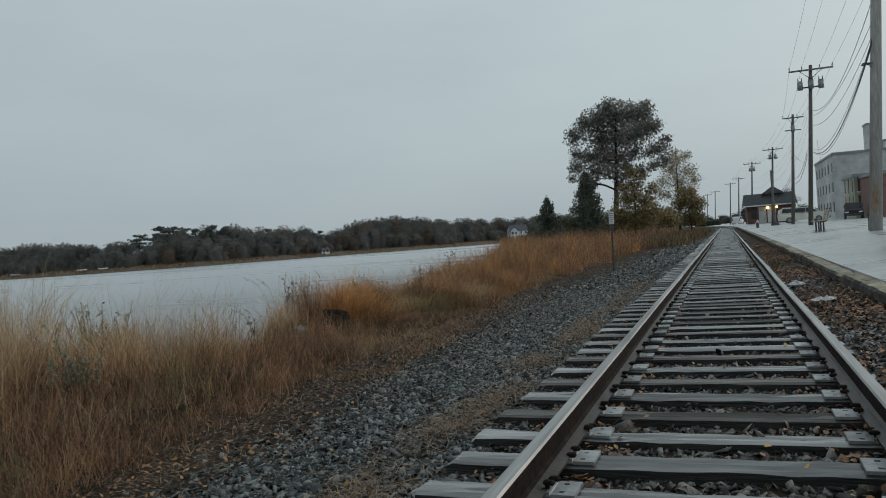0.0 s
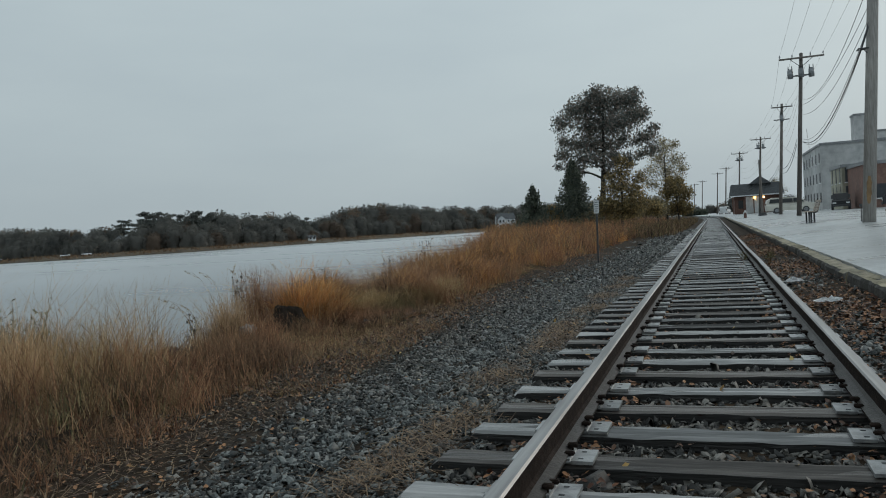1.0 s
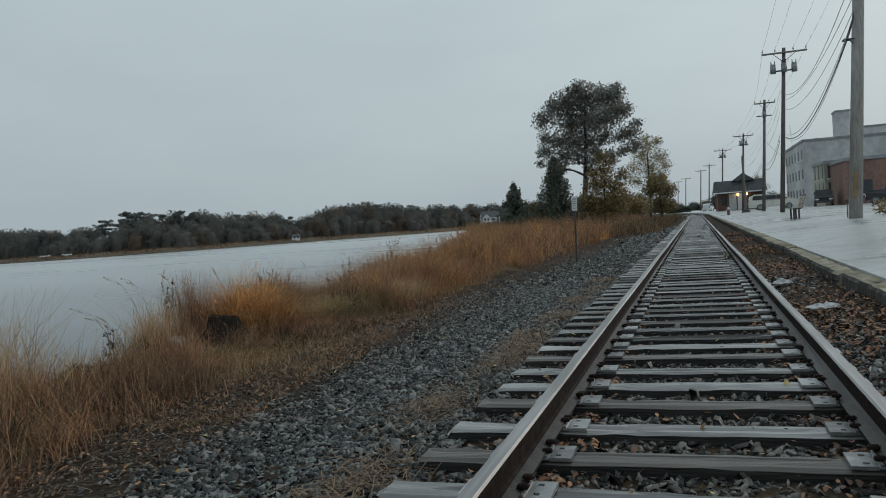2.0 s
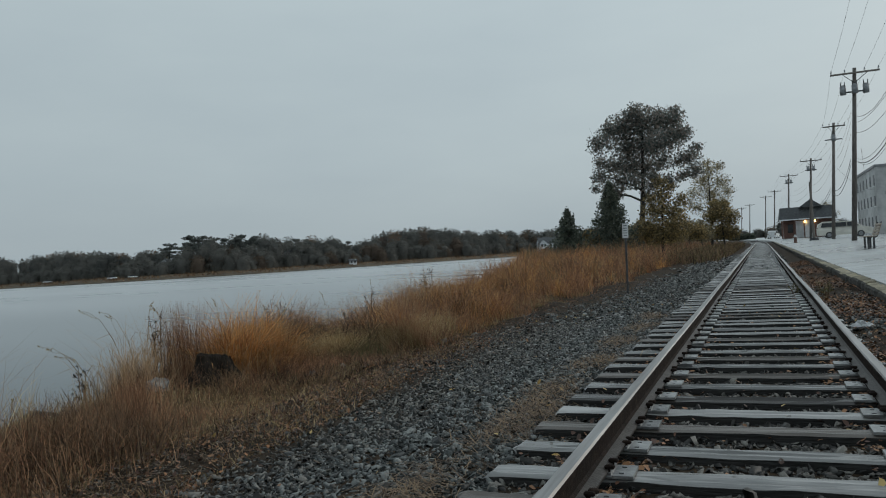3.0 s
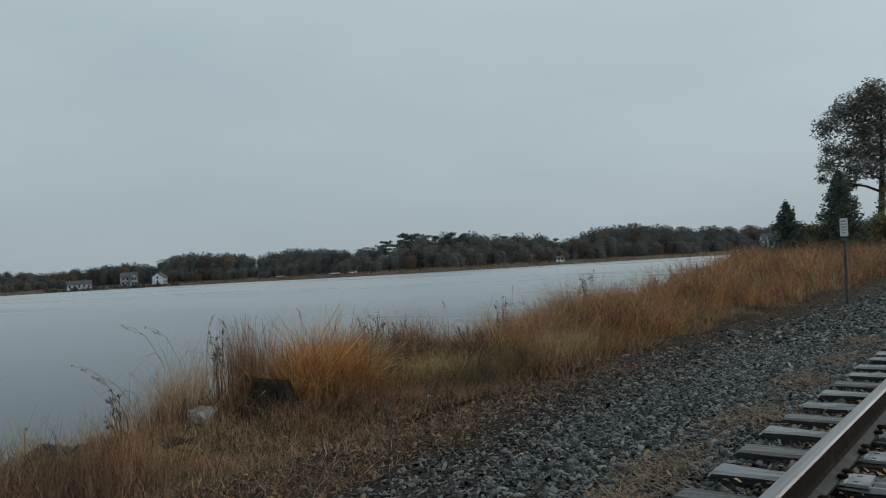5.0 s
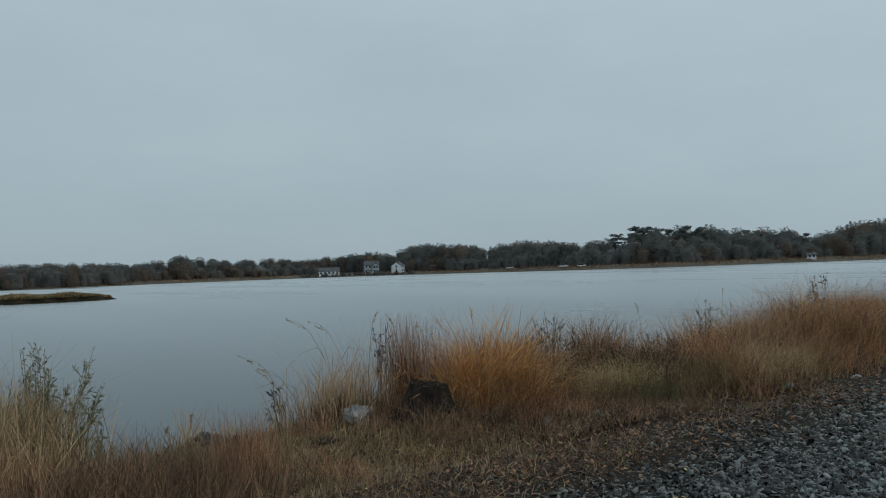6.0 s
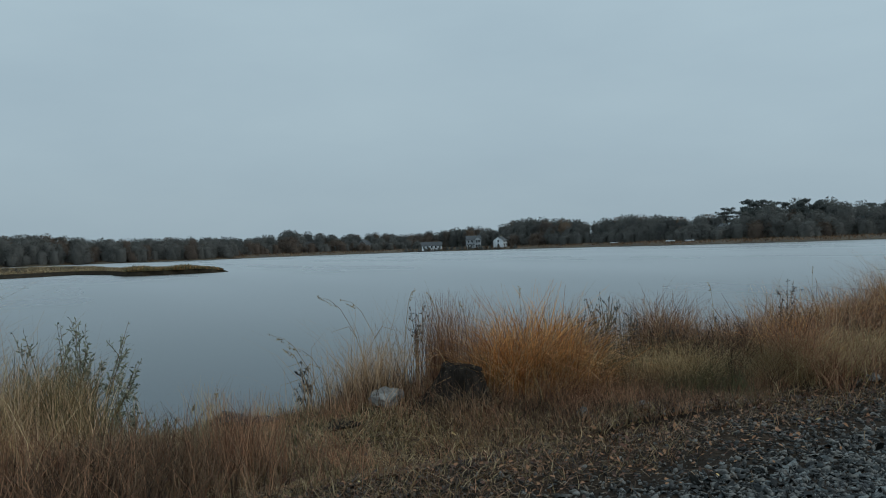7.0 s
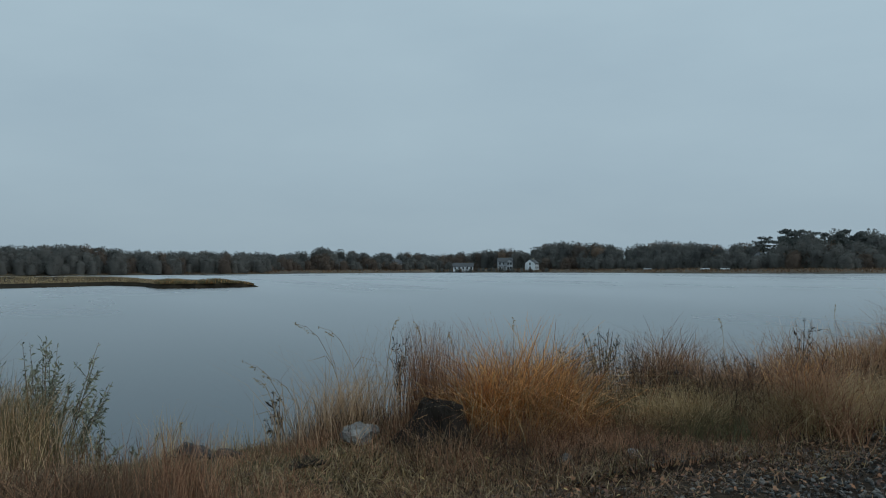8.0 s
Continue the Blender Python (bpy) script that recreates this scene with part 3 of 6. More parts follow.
def wire(a, b, sag, r):
    a, b = Vector(a), Vector(b)
    n = 14
    pts = [a.lerp(b, i / n) - Vector((0, 0, sag * 4 * (i / n) * (1 - i / n))) for i in range(n + 1)]
    bm = bmesh.new()
    rings = []
    for p in pts:
        rings.append([bm.verts.new(p + Vector((r * math.cos(q), 0, r * math.sin(q)))) for q in (0.5, 2.6, 4.7)])
    for u, w in zip(rings, rings[1:]):
        for k in range(3):
            bm.faces.new((u[k], u[(k + 1) % 3], w[(k + 1) % 3], w[k]))
    ob = part("wire", bm, M_DARKMETAL)
    return tagged(ob, "thin dark overhead wire between poles", "wire", "overhead wires")


def pole_at(i, dz, dx=0.0):
    x, y, top, _, arm = POLES[i]
    return (x + LEAN_X * (top - 0.5 - dz) + dx, y, top - dz)


for i in range(5):
    for s in (-0.48, -0.2, 0.2, 0.48):
        wire(pole_at(i, 0.08, s * POLES[i][4]), pole_at(i + 1, 0.08, s * POLES[i + 1][4]), 0.35, 0.008)
    for dz, sag, r in ((2.9, 0.6, 0.008), (3.5, 0.7, 0.009), (4.3, 0.9, 0.009), (6.0, 0.9, 0.018), (6.35, 1.0, 0.022)):
        if i:
            wire(pole_at(i, dz, -0.2), pole_at(i + 1, dz + 0.1, -0.15), sag, r)
# the heavier cables of the first span, and on past the thick pole
back = (4.4, -2.0)
for z0, (x1, z1), sag, r in ((8.0, (6.3, 8.67), 1.1, 0.014), (7.4, (6.3, 8.25), 0.7, 0.012), (7.0, (6.24, 7.6), 0.9, 0.012), (6.1, (6.25, 5.86), 0.95, 0.012), (6.0, (6.24, 5.67), 1.05, 0.026),
                             (5.95, (6.26, 5.62), 1.15, 0.012)):
    x0 = 5.05 if z0 > 6.5 else 4.74
    wire((x0, 29.2 if z0 > 6.5 else 29.0, z0), (x1, 61, z1), sag, r)
    if z0 < 6.5:
        wire((x0, 29.0, z0), (5.0, 29.1, z0 + 0.75), 0.02, r)
for s in (-0.48, -0.2, 0.2, 0.48):
    wire(pole_at(0, 0.08, s * 2.8), (back[0] + s * 2.8, back[1], 11.5), 0.35, 0.011)
for (a, b) in (((6.6, 84, 7.5), (15, 122, 6.5)), ((6.5, 61, 6.5), (14, 124, 7.0)), ((6.5, 118, 7), (9, 146, 5.0))):
    wire(a, b, 0.8, 0.012)
# a coil of spare cable on the first pole
bm = bmesh.new()
for k in range(3):
    o = Vector((0.30 + 0.02 * k, -0.05 * k, 0))
    for q in range(20):
        a0, a1 = q / 20 * 2 * math.pi, (q + 1) / 20 * 2 * math.pi
        add_rod(bm, o + Vector((0.32 + 0.32 * math.cos(a0), 0, 0.42 * math.sin(a0))), o + Vector((0.32 + 0.32 * math.cos(a1), 0, 0.42 * math.sin(a1))), 0.018, seg=5)
bm.transform(Matrix.Translation((5.15, 29.0, 8.2)))
tagged(part("cable_coil", bm, M_DARKMETAL), "loops of black spare cable hung on the pole", "cable")


# ---- plants ----


def leaf_mat(name, cols, transl=0.25, rough=(0.6, 0.85)):
    return surf(name, cols, 3.0, rough, 0.0, island=1.1, objrand=0.15, big=0.3, transl=transl, detail=2)


M_BARK = surf("bark", [(0.022, 0.019, 0.016), (0.042, 0.037, 0.032), (0.075, 0.066, 0.057)], 6, (0.7, 0.9), 0.6, 20, stretch=(3, 3, 0.6))
# oak leaves are coloured paler than leaf tone to include thin haze
M_OAK = leaf_mat("hazed_oak_leaves", [(0.14, 0.156, 0.145), (0.2, 0.216, 0.198), (0.29, 0.25, 0.215)], 0.5)
M_CEDAR = leaf_mat("cedar_needles", [(0.07, 0.085, 0.07), (0.11, 0.128, 0.10), (0.15, 0.165, 0.125)], 0.45)
M_OLIVE = leaf_mat("olive_leaves", [(0.14, 0.115, 0.062), (0.24, 0.19, 0.095), (0.38, 0.275, 0.12)], 0.45)
M_PALE = leaf_mat("pale_leaves", [(0.2, 0.175, 0.115), (0.31, 0.27, 0.175), (0.43, 0.36, 0.22)], 0.4)

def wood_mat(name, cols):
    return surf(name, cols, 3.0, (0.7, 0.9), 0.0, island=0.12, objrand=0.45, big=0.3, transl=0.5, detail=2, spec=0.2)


# far foliage is lifted and greyed: the distance haze is in its colour
M_FAR = [wood_mat("hazed_leaves_grey", [(0.118, 0.122, 0.115), (0.15, 0.152, 0.142), (0.185, 0.182, 0.165)]),
         wood_mat("hazed_leaves_rust", [(0.13, 0.107, 0.09), (0.175, 0.134, 0.104), (0.22, 0.16, 0.112)]),
         wood_mat("hazed_needles", [(0.105, 0.115, 0.108), (0.13, 0.141, 0.132), (0.157, 0.167, 0.153)])]


def leaf_quads(centres, size, r, flat=0.0, facing=None, rag=0.7):
    """Four-cornered leaf clumps at the centres, turned at random."""
    n = len(centres)
    u = r.normal(size=(n, 3))
    u[:, 2] *= 1 - flat
    u /= np.linalg.norm(u, axis=1, keepdims=True)
    w = np.cross(u, r.normal(size=(n, 3)))
    if facing is not None:
        nrm = facing + r.normal(0, rag, (n, 3))
        nrm /= np.linalg.norm(nrm, axis=1, keepdims=True) + 1e-9
        u -= nrm * np.sum(u * nrm, axis=1, keepdims=True)
        u /= np.linalg.norm(u, axis=1, keepdims=True) + 1e-9
        w = np.cross(nrm, u)
    w /= np.linalg.norm(w, axis=1, keepdims=True) + 1e-9
    s = size * r.uniform(0.5, 1.3, (n, 1))
    t = s * r.uniform(0.4, 0.9, (n, 1))
    nn = np.cross(u, w) * s * 0.25
    c = centres
    v = np.stack([c - u * s * 0.5, c - w * t * 0.5 + nn * r.uniform(-1, 1, (n, 1)), c + u * s * 0.55, c + w * t * 0.5 + nn * r.uniform(-1, 1, (n, 1))], 1)
    return v.reshape(-1, 3), np.arange(4 * n).reshape(-1, 4)


def lobes_cloud(lobes, n, r, squash=0.85, hollow=0.45, outward=False):
    """Points in a cluster of balls (x, y, z, radius), denser towards their rims, with gaps."""
    lobes = np.array(lobes, float)
    wts = lobes[:, 3] ** 2.2
    k = r.choice(len(lobes), n, p=wts / wts.sum())
    d = r.normal(size=(n, 3))
    d /= np.linalg.norm(d, axis=1, keepdims=True)
    rad = hollow + (1 - hollow) * r.uniform(0, 1, n) ** 0.7
    bumpy = 1 + 0.22 * np.sin(d[:, 0] * 7 + k) * np.sin(d[:, 1] * 6 + 2 * k) * np.sin(d[:, 2] * 8 + k)
    p = d * (rad * bumpy * lobes[k, 3])[:, None]
    p[:, 2] *= squash
    if outward:
        return p + lobes[k, :3], d + np.array([0, 0, 0.35])
    return p + lobes[k, :3]


def tube(bm, pts, radii, seg=6):
    rings = []
    for i, p in enumerate(pts):
        d = (pts[min(i + 1, len(pts) - 1)] - pts[max(i - 1, 0)]).normalized()
        a = d.orthogonal().normalized()
        b = d.cross(a)
        rings.append([bm.verts.new(p + (a * math.cos(q) + b * math.sin(q)) * radii[i]) for q in [2 * math.pi * j / seg for j in range(seg)]])
    for u, w in zip(rings, rings[1:]):
        for k in range(seg):
            bm.faces.new((u[k], u[(k + 1) % seg], w[(k + 1) % seg], w[k]))


def tree(name, base, lobes, n, size, mat, trunk_r, seed, label, category="tree", fork=0.35, bark=None, hollow=0.45, group="", twigs=1):
    """A trunk with limbs that reach into every lobe of the crown; lobes are relative to the base."""
    r = np.random.default_rng(seed)
    root = empty(name, pose(*base))
    cx, cy = np.mean([l[0] for l in lobes]), np.mean([l[1] for l in lobes])
    ztop = max(l[2] for l in lobes)
    bm = bmesh.new()
    f = Vector((cx * 0.35, cy * 0.35, ztop * fork))
    tube(bm, [Vector((0, 0, -0.3)), Vector((cx * 0.1, cy * 0.1, ztop * fork * 0.5)), f, Vector((cx * 0.8, cy * 0.8, ztop * 0.75)), Vector((cx, cy, ztop))],
         [trunk_r * 1.25, trunk_r, trunk_r * 0.8, trunk_r * 0.4, 0.02], 8)
    top = Vector((cx * 0.8, cy * 0.8, ztop * 0.75))
    nodes = [(f.lerp(top, t / 6), trunk_r * (0.75 - 0.06 * t)) for t in range(7)]
    for l in sorted(lobes, key=lambda l: min((Vector(l[:3]) - n[0]).length for n in nodes[:7])):
        e = Vector(l[:3])
        s, rad = min(nodes, key=lambda n: (n[0] - e).length + 1.2 * max(0.0, n[0].z - e.z + 0.3))
        rad = max(0.012, rad * 0.6)
        m1 = s.lerp(e, 0.5) + Vector(r.normal(size=3)) * 0.08 * (e - s).length
        tube(bm, [s, m1, e], [rad, rad * 0.8, rad * 0.6], 5)
        nodes += [(m1, rad * 0.9), (e, rad * 0.7)]
        for _ in range(3 * twigs):
            g = e + Vector(r.normal(size=3) * l[3] * 0.5)
            tube(bm, [m1.lerp(e, float(r.uniform(0.3, 1))), g], [max(0.01, rad * 0.3), 0.006], 4)
    part("trunk", bm, bark or M_BARK, root)
    p, d = lobes_cloud(lobes, n, r, hollow=hollow, outward=True)
    v, q = leaf_quads(p, size, r, facing=d * 0.8)
    tri_np("crown", v, q, mat, root)
    return tagged(root, label, category, group)


def polar(b, e, d):
    """A place at bearing b to the left of the track, elevation e and distance d from the start of the walk."""
    b, e = radians(b), radians(e)
    return Vector((0.095 - d * math.sin(b), 0.2 + d * math.cos(b), 1.09 + d * math.tan(e)))


def polar_tree(name, b, d, lobes, depth, **kw):
    base = polar(b, 0, d)
    base.z = float(gz(base.x, base.y))
    r = random.Random(kw["seed"])
    ls = []
    for lb, le, lr in lobes:
        p = polar(lb, le, d) - base
        ls.append((p.x, p.y + r.uniform(-depth, depth), p.z, lr))
    return tree(name, base, ls, **kw)


OAK = [(0.47, 10.04, 1.36), (-0.85, 9.9, 1.26), (1.63, 10.19, 1.18), (2.68, 10.07, 0.92), (2.83, 8.97, 1.06), (-1.83, 9.64, 0.89), (0.22, 10.72, 0.74), (0.7, 4.9, 0.6), (2.96, 10.75, 0.44), (-2.4, 5.5, 0.5), (3.59, 8.75, 0.62), (2.35, 5.5, 0.7), (-2.45, 8.61, 0.86), (-0.88, 8.36, 1.18), (0.58, 8.43, 1.26), (2.0, 8.2, 1.26), (-2.94, 7.54, 0.66), (-1.84, 7.14, 0.89), (-0.53, 6.94, 0.92), (0.77, 6.81, 0.97), (2.0, 6.9, 0.74), (-2.42, 6.23, 0.71), (-1.26, 5.83, 0.77), (-0.02, 5.72, 0.77), (1.21, 5.75, 0.77), (3.77, 7.08, 0.83), (4.36, 7.66, 0.47), (3.0, 6.9, 0.55), (4.06, 6.12, 0.66), (3.15, 6.0, 0.53), (-3.15, 5.41, 0.41), (-1.61, 4.98, 0.56)]
oak_base = polar(7.6, 0, 62)
oak_base.z = float(gz(oak_base.x, oak_base.y))
oak_r = random.Random(11)
tree("oak_tree", oak_base, [(x, oak_r.uniform(-1.6, 1.6), z - oak_base.z, 1.2 * q) for x, z, q in OAK], 23000, 0.18, M_OAK, 0.24, 11, "tall dark oak with thinning russet leaves", twigs=2, hollow=0.1, fork=0.3)
polar_tree("maple_bush", 6.2, 58, [(6.6, 2.2, 1.1), (5.4, 2.0, 1.1), (6.1, 3.2, 0.9), (6.9, 1.2, 0.9), (5.0, 1.1, 1.0), (5.8, 0.6, 1.1), (6.1, 4.1, 0.6), (4.9, 2.9, 0.6), (6.9, 3.0, 0.5), (5.4, 3.8, 0.4), (7.3, 0.5, 0.8)], 0.8,
           n=7200, size=0.16, mat=M_OLIVE, trunk_r=0.09, seed=12, label="bushy tree turning olive and ochre", hollow=0.15)
polar_tree("birch_tree", 3.1, 92, [(2.9, 4.7, 1.3), (3.5, 4.0, 1.4), (2.3, 3.9, 1.2), (3.0, 3.1, 1.5), (4.1, 3.2, 1.0), (1.9, 3.2, 0.9), (3.9, 2.2, 1.0), (2.3, 4.9, 0.7), (3.2, 5.3, 0.6), (2.2, 2.5, 1.0), (4.4, 2.6, 0.7)], 1.2,
           n=6800, size=0.15, mat=M_PALE, trunk_r=0.13, seed=13, label="half-bare tree with thin yellowing leaves", twigs=3, hollow=0.15)
polar_tree("shrub", 2.3, 90, [(2.5, 1.9, 1.3), (1.9, 1.5, 1.2), (3.0, 1.6, 1.1), (2.4, 0.6, 1.5), (3.5, 0.7, 1.2), (1.7, 0.4, 0.9), (2.9, 2.4, 0.8), (2.2, 2.4, 0.6)], 1.0,
           n=8500, size=0.2, mat=M_OLIVE, trunk_r=0.1, seed=14, label="rounded olive shrub at the trackside", category="shrub", hollow=0.15)
for i, (b, d, lobes) in enumerate([(4.6, 76, [(4.4, 0.6, 1.0), (5.2, 0.5, 1.0), (3.8, 0.5, 0.9), (4.6, 1.1, 0.7)]), (7.8, 60, [(8.0, 0.7, 0.8), (7.2, 0.6, 0.8), (7.6, 1.2, 0.6), (8.3, 0.2, 0.7)]),
                                   (10.9, 57, [(10.7, 0.4, 0.6), (11.2, 0.9, 0.5), (11.0, 0.2, 0.6)]), (8.9, 57, [(8.9, 0.3, 0.7), (9.2, 0.8, 0.6), (8.4, 0.3, 0.6)]), (5.6, 68, [(5.4, 0.5, 1.0), (6.1, 0.6, 1.0), (5.8, 1.2, 0.7), (6.6, 0.4, 0.8)]), (3.7, 86, [(3.6, 0.4, 1.1), (4.2, 0.5, 1.0), (3.9, 1.1, 0.8)]), (6.9, 62, [(6.9, 0.4, 0.8), (7.4, 0.4, 0.7), (6.5, 0.7, 0.6)])]):
    polar_tree("shrub", b, d, lobes, 0.7, n=3000, size=0.16, mat=(M_OLIVE, M_PALE)[i % 2], trunk_r=0.05, seed=15 + i,
               label=("low olive undergrowth below the trees", "low pale undergrowth below the trees")[i % 2], category="shrub", hollow=0.15)


def conifer(b, d, e_top, half, seed, label, n=3600):
    r = np.random.default_rng(seed)
    base = polar(b, 0, d)
    base.z = float(gz(base.x, base.y))
    h = polar(b, e_top, d).z - base.z
    w = d * math.tan(radians(half))
    root = empty("conifer", pose(*base))
    bm = bmesh.new()
    tube(bm, [Vector((0, 0, -0.3)), Vector((0.03, 0, h * 0.5)), Vector((0, 0, h * 0.97))], [0.11, 0.07, 0.01], 7)
    part("trunk", bm, M_BARK, root)
    # boughs of uneven reach, each a spray that lifts at its end
    nb = n // 42
    bt = r.uniform(0.02, 0.97, nb) ** 1.15
    ba = r.uniform(0, 2 * math.pi, nb)
    reach = w * (1.15 * (1 - bt) ** 0.95 * r.uniform(0.6, 1.3, nb) + 0.04)
    k = r.integers(0, nb, n)
    u = r.uniform(0.1, 1, n) ** 0.8
    rad = reach[k] * u
    a = ba[k] + r.normal(0, 0.22, n)
    p = np.stack([rad * np.cos(a), rad * np.sin(a), 0.2 + bt[k] * (h - 0.3) - 0.25 * rad + 0.3 * rad * u + r.normal(0, 0.13, n)], -1)
    v, q = leaf_quads(p, 0.15, r)
    tri_np("crown", v, q, M_CEDAR, root)
    return tagged(root, label, "conifer", "conifers below the oak")


conifer(12.4, 54, 2.75, 1.5, 21, "small dark green cedar among the grass", 8000)
conifer(9.5, 56, 4.5, 1.75, 22, "taller dark cedar beside the oak", 14000)

# ---- far shore ----
M_MARSH = surf("marsh_grass", [(0.045, 0.034, 0.022), (0.085, 0.062, 0.036), (0.13, 0.10, 0.055)], 0.6, (0.8, 0.95), 0.6, 3, big=0.8, dist=0.2)
M_MUD = surf("wet_mud", [(0.018, 0.016, 0.013), (0.03, 0.027, 0.022), (0.045, 0.04, 0.033)], 1.0, (0.5, 0.8), 0.4, 4)
M_PEAT = surf("dark_peat", [(0.02, 0.016, 0.011), (0.034, 0.027, 0.018), (0.052, 0.041, 0.027)], 1.0, (0.9, 1.0), 0.4, 4, spec=0.05)
SHORE = [(4, 600), (10, 540), (15, 470), (20, 425), (28, 385), (37, 355), (45, 365), (52, 420), (58, 465), (65, 500), (75, 470), (80, 430), (85, 420), (95, 400), (110, 350), (150, 300)]


def shore_r(b):
    return np.interp(b, [s[0] for s in SHORE], [s[1] for s in SHORE])


def far_pos(b, r, z=0.0):
    """A place across the water at bearing b, seen from the walk's start (small bearings) or its end (large ones)."""
    oy = float(np.interp(b, [46, 54], [0.2, 7.5]))
    return (-r * math.sin(radians(b)), oy + r * math.cos(radians(b)), z)


bs_ = np.linspace(4, 150, 220)
rings = [(-1.5, -2.4), (0.0, -1.65), (1.5, -1.2), (12, -0.4), (30, 0.5), (80, 1.2), (200, 3), (900, 8)]
fv = []
for b in bs_:
    r0 = shore_r(b) + 2.5 * math.sin(b * 1.3) + 1.5 * math.sin(b * 3.1)
    for dr, z in rings:
        fv.append(far_pos(b, r0 + dr, z + (0.12 * math.sin(b * 5 + dr) if dr > 1 else 0)))
k = len(rings)
ff = [(i * k + j, i * k + j + 1, (i + 1) * k + j + 1, (i + 1) * k + j) for i in range(len(bs_) - 1) for j in range(k - 1)]
fb = obj_np("bank", fv, ff, M_MARSH)
fb.data.materials.append(M_MUD)
for i, p in enumerate(fb.data.polygons):
    p.material_index = 1 if i % (k - 1) < 1 else 0
tagged(fb, "brown marshy bank of the far shore", "river bank", kind="structure")

SKY_B = [8, 13.7, 17.4, 21.2, 24.1, 26.3, 26.6, 27.7, 28.4, 29.6, 31.2, 34.4, 36, 39.8, 41.1, 41.7, 44.6, 46.3, 49, 51.3, 53.8, 56.2, 57.9, 58.7, 59.5, 62.5, 65.8, 67.1, 71.3, 74.2, 76.3, 81, 86.7, 90.3, 94.6, 150]
SKY_E = [1.3, 1.46, 1.57, 1.84, 2.29, 2.0, 1.7, 1.69, 1.0, 1.5, 2.0, 2.05, 2.39, 2.54, 2.3, 1.87, 1.45, 1.77, 1.85, 1.5, 1.8, 1.95, 1.75, 1.0, 1.43, 1.32, 0.96, 1.18, 1.19, 1.61, 1.07, 1.27, 1.26, 1.7, 1.58, 1.8]


def dome_reach(t, a, k):
    """How far a rounded crown one metre tall reaches at height t (0 to 1) and angle a."""
    r = np.where(t < 0.35, 0.34 + 0.06 * np.sin(t * 9), 0.36 * np.sqrt(np.clip(1 - (np.maximum(t - 0.35, 0) / 0.66) ** 2.2, 0, 1)))
    return r * (1 + 0.16 * np.sin(3 * a + k + 5 * t) + 0.12 * np.sin(5 * a - 2 * k + 11 * t) + 0.07 * np.sin(9 * a + 17 * t + 3 * k))


def broad_crown(n, size, r, humps=2):
    """A rounded leafy crown of one or more humps round a dense heart, one metre tall."""
    vs, fs, nv = [], [], 0
    for hump in range(humps):
        k = float(r.uniform(0, 50))
        high = 1.0 if hump == 0 else float(r.uniform(0.5, 0.92))
        fat = float(r.uniform(0.85, 1.15))
        q = r.uniform(0, 2 * math.pi)
        at = np.array([math.cos(q), math.sin(q), 0]) * (0 if hump == 0 else r.uniform(0.15, 0.34))
        seg, ts = 9, np.array([-0.04, 0.2, 0.45, 0.65, 0.8])
        T, A = np.meshgrid(ts, np.arange(seg) * 2 * math.pi / seg, indexing="ij")
        R = 0.56 * dome_reach(np.maximum(T, 0), A, k)
        core = np.concatenate([np.stack([R * np.cos(A), R * np.sin(A), T], -1).reshape(-1, 3), [[0, 0, 0.86]]])
        f = []
        for i in range(len(ts) - 1):
            for j in range(seg):
                c, d = i * seg + j, i * seg + (j + 1) % seg
                f += [(c, d, d + seg), (c, d + seg, c + seg)]
        top = len(core) - 1
        f += [(top - seg + j, top - seg + (j + 1) % seg, top) for j in range(seg)]
        m = n // humps
        t, a = r.uniform(0, 0.99, m) ** 0.8, r.uniform(0, 2 * math.pi, m)
        rad = dome_reach(t, a, k) * r.uniform(0.0, 1, m) ** 0.35 * r.uniform(0.9, 1.08, m)
        p = np.stack([rad * np.cos(a), rad * np.sin(a), t * (0.95 + 0.06 * np.sin(4 * a + k))], -1)
        lv, lq = leaf_quads(p, size, r)
        scale = np.array([fat, fat, high])
        vs += [core * scale + at, lv * scale + at]
        fs += [np.array(f) + nv, lq[:, (0, 1, 2)] + nv + len(core)]
        nv += len(core) + len(lv)
    return np.concatenate(vs), np.concatenate(fs)


def pine_mass(lobes, n, size, r):
    p, d = lobes_cloud(lobes, n, r, squash=0.4, hollow=0.2, outward=True)
    v, q = leaf_quads(p, size, r, facing=d, rag=0.5)
    return v, np.concatenate([q[:, (0, 1, 2)], q[:, (0, 2, 3)]])


def far_tree_mesh(kind, seed):
    """Trunk and crown of a tree one metre tall, to be scaled."""
    r = np.random.default_rng(seed)
    lobes = []
    if kind == 2:
        for i in range(18):
            t = r.uniform(0.35, 1.0)
            q = 2.4 * i + r.uniform(-0.5, 0.5)
            e = r.uniform(0.06, 0.3) * (1.25 - t * 0.6)
            lobes.append((e * math.cos(q), e * math.sin(q), t * 0.93, r.uniform(0.08, 0.14)))
        v, q = pine_mass(lobes, 900, 0.06, r)
    else:
        v, q = broad_crown(1500, 0.072, r)
        lobes = [(0.16 * math.cos(q0), 0.16 * math.sin(q0), 0.5 + 0.04 * q0, 0.1) for q0 in range(7)]
    bm = bmesh.new()
    tube(bm, [Vector((0, 0, -0.05)), Vector((0.01, 0, 0.45)), Vector((0, 0.01, 0.88))], [0.022, 0.014, 0.003], 5)
    for l in lobes[:7]:
        tube(bm, [Vector((0, 0, max(0.15, l[2] - 0.2))), Vector(l[:3])], [0.009, 0.003], 4)
    return v, q, bm


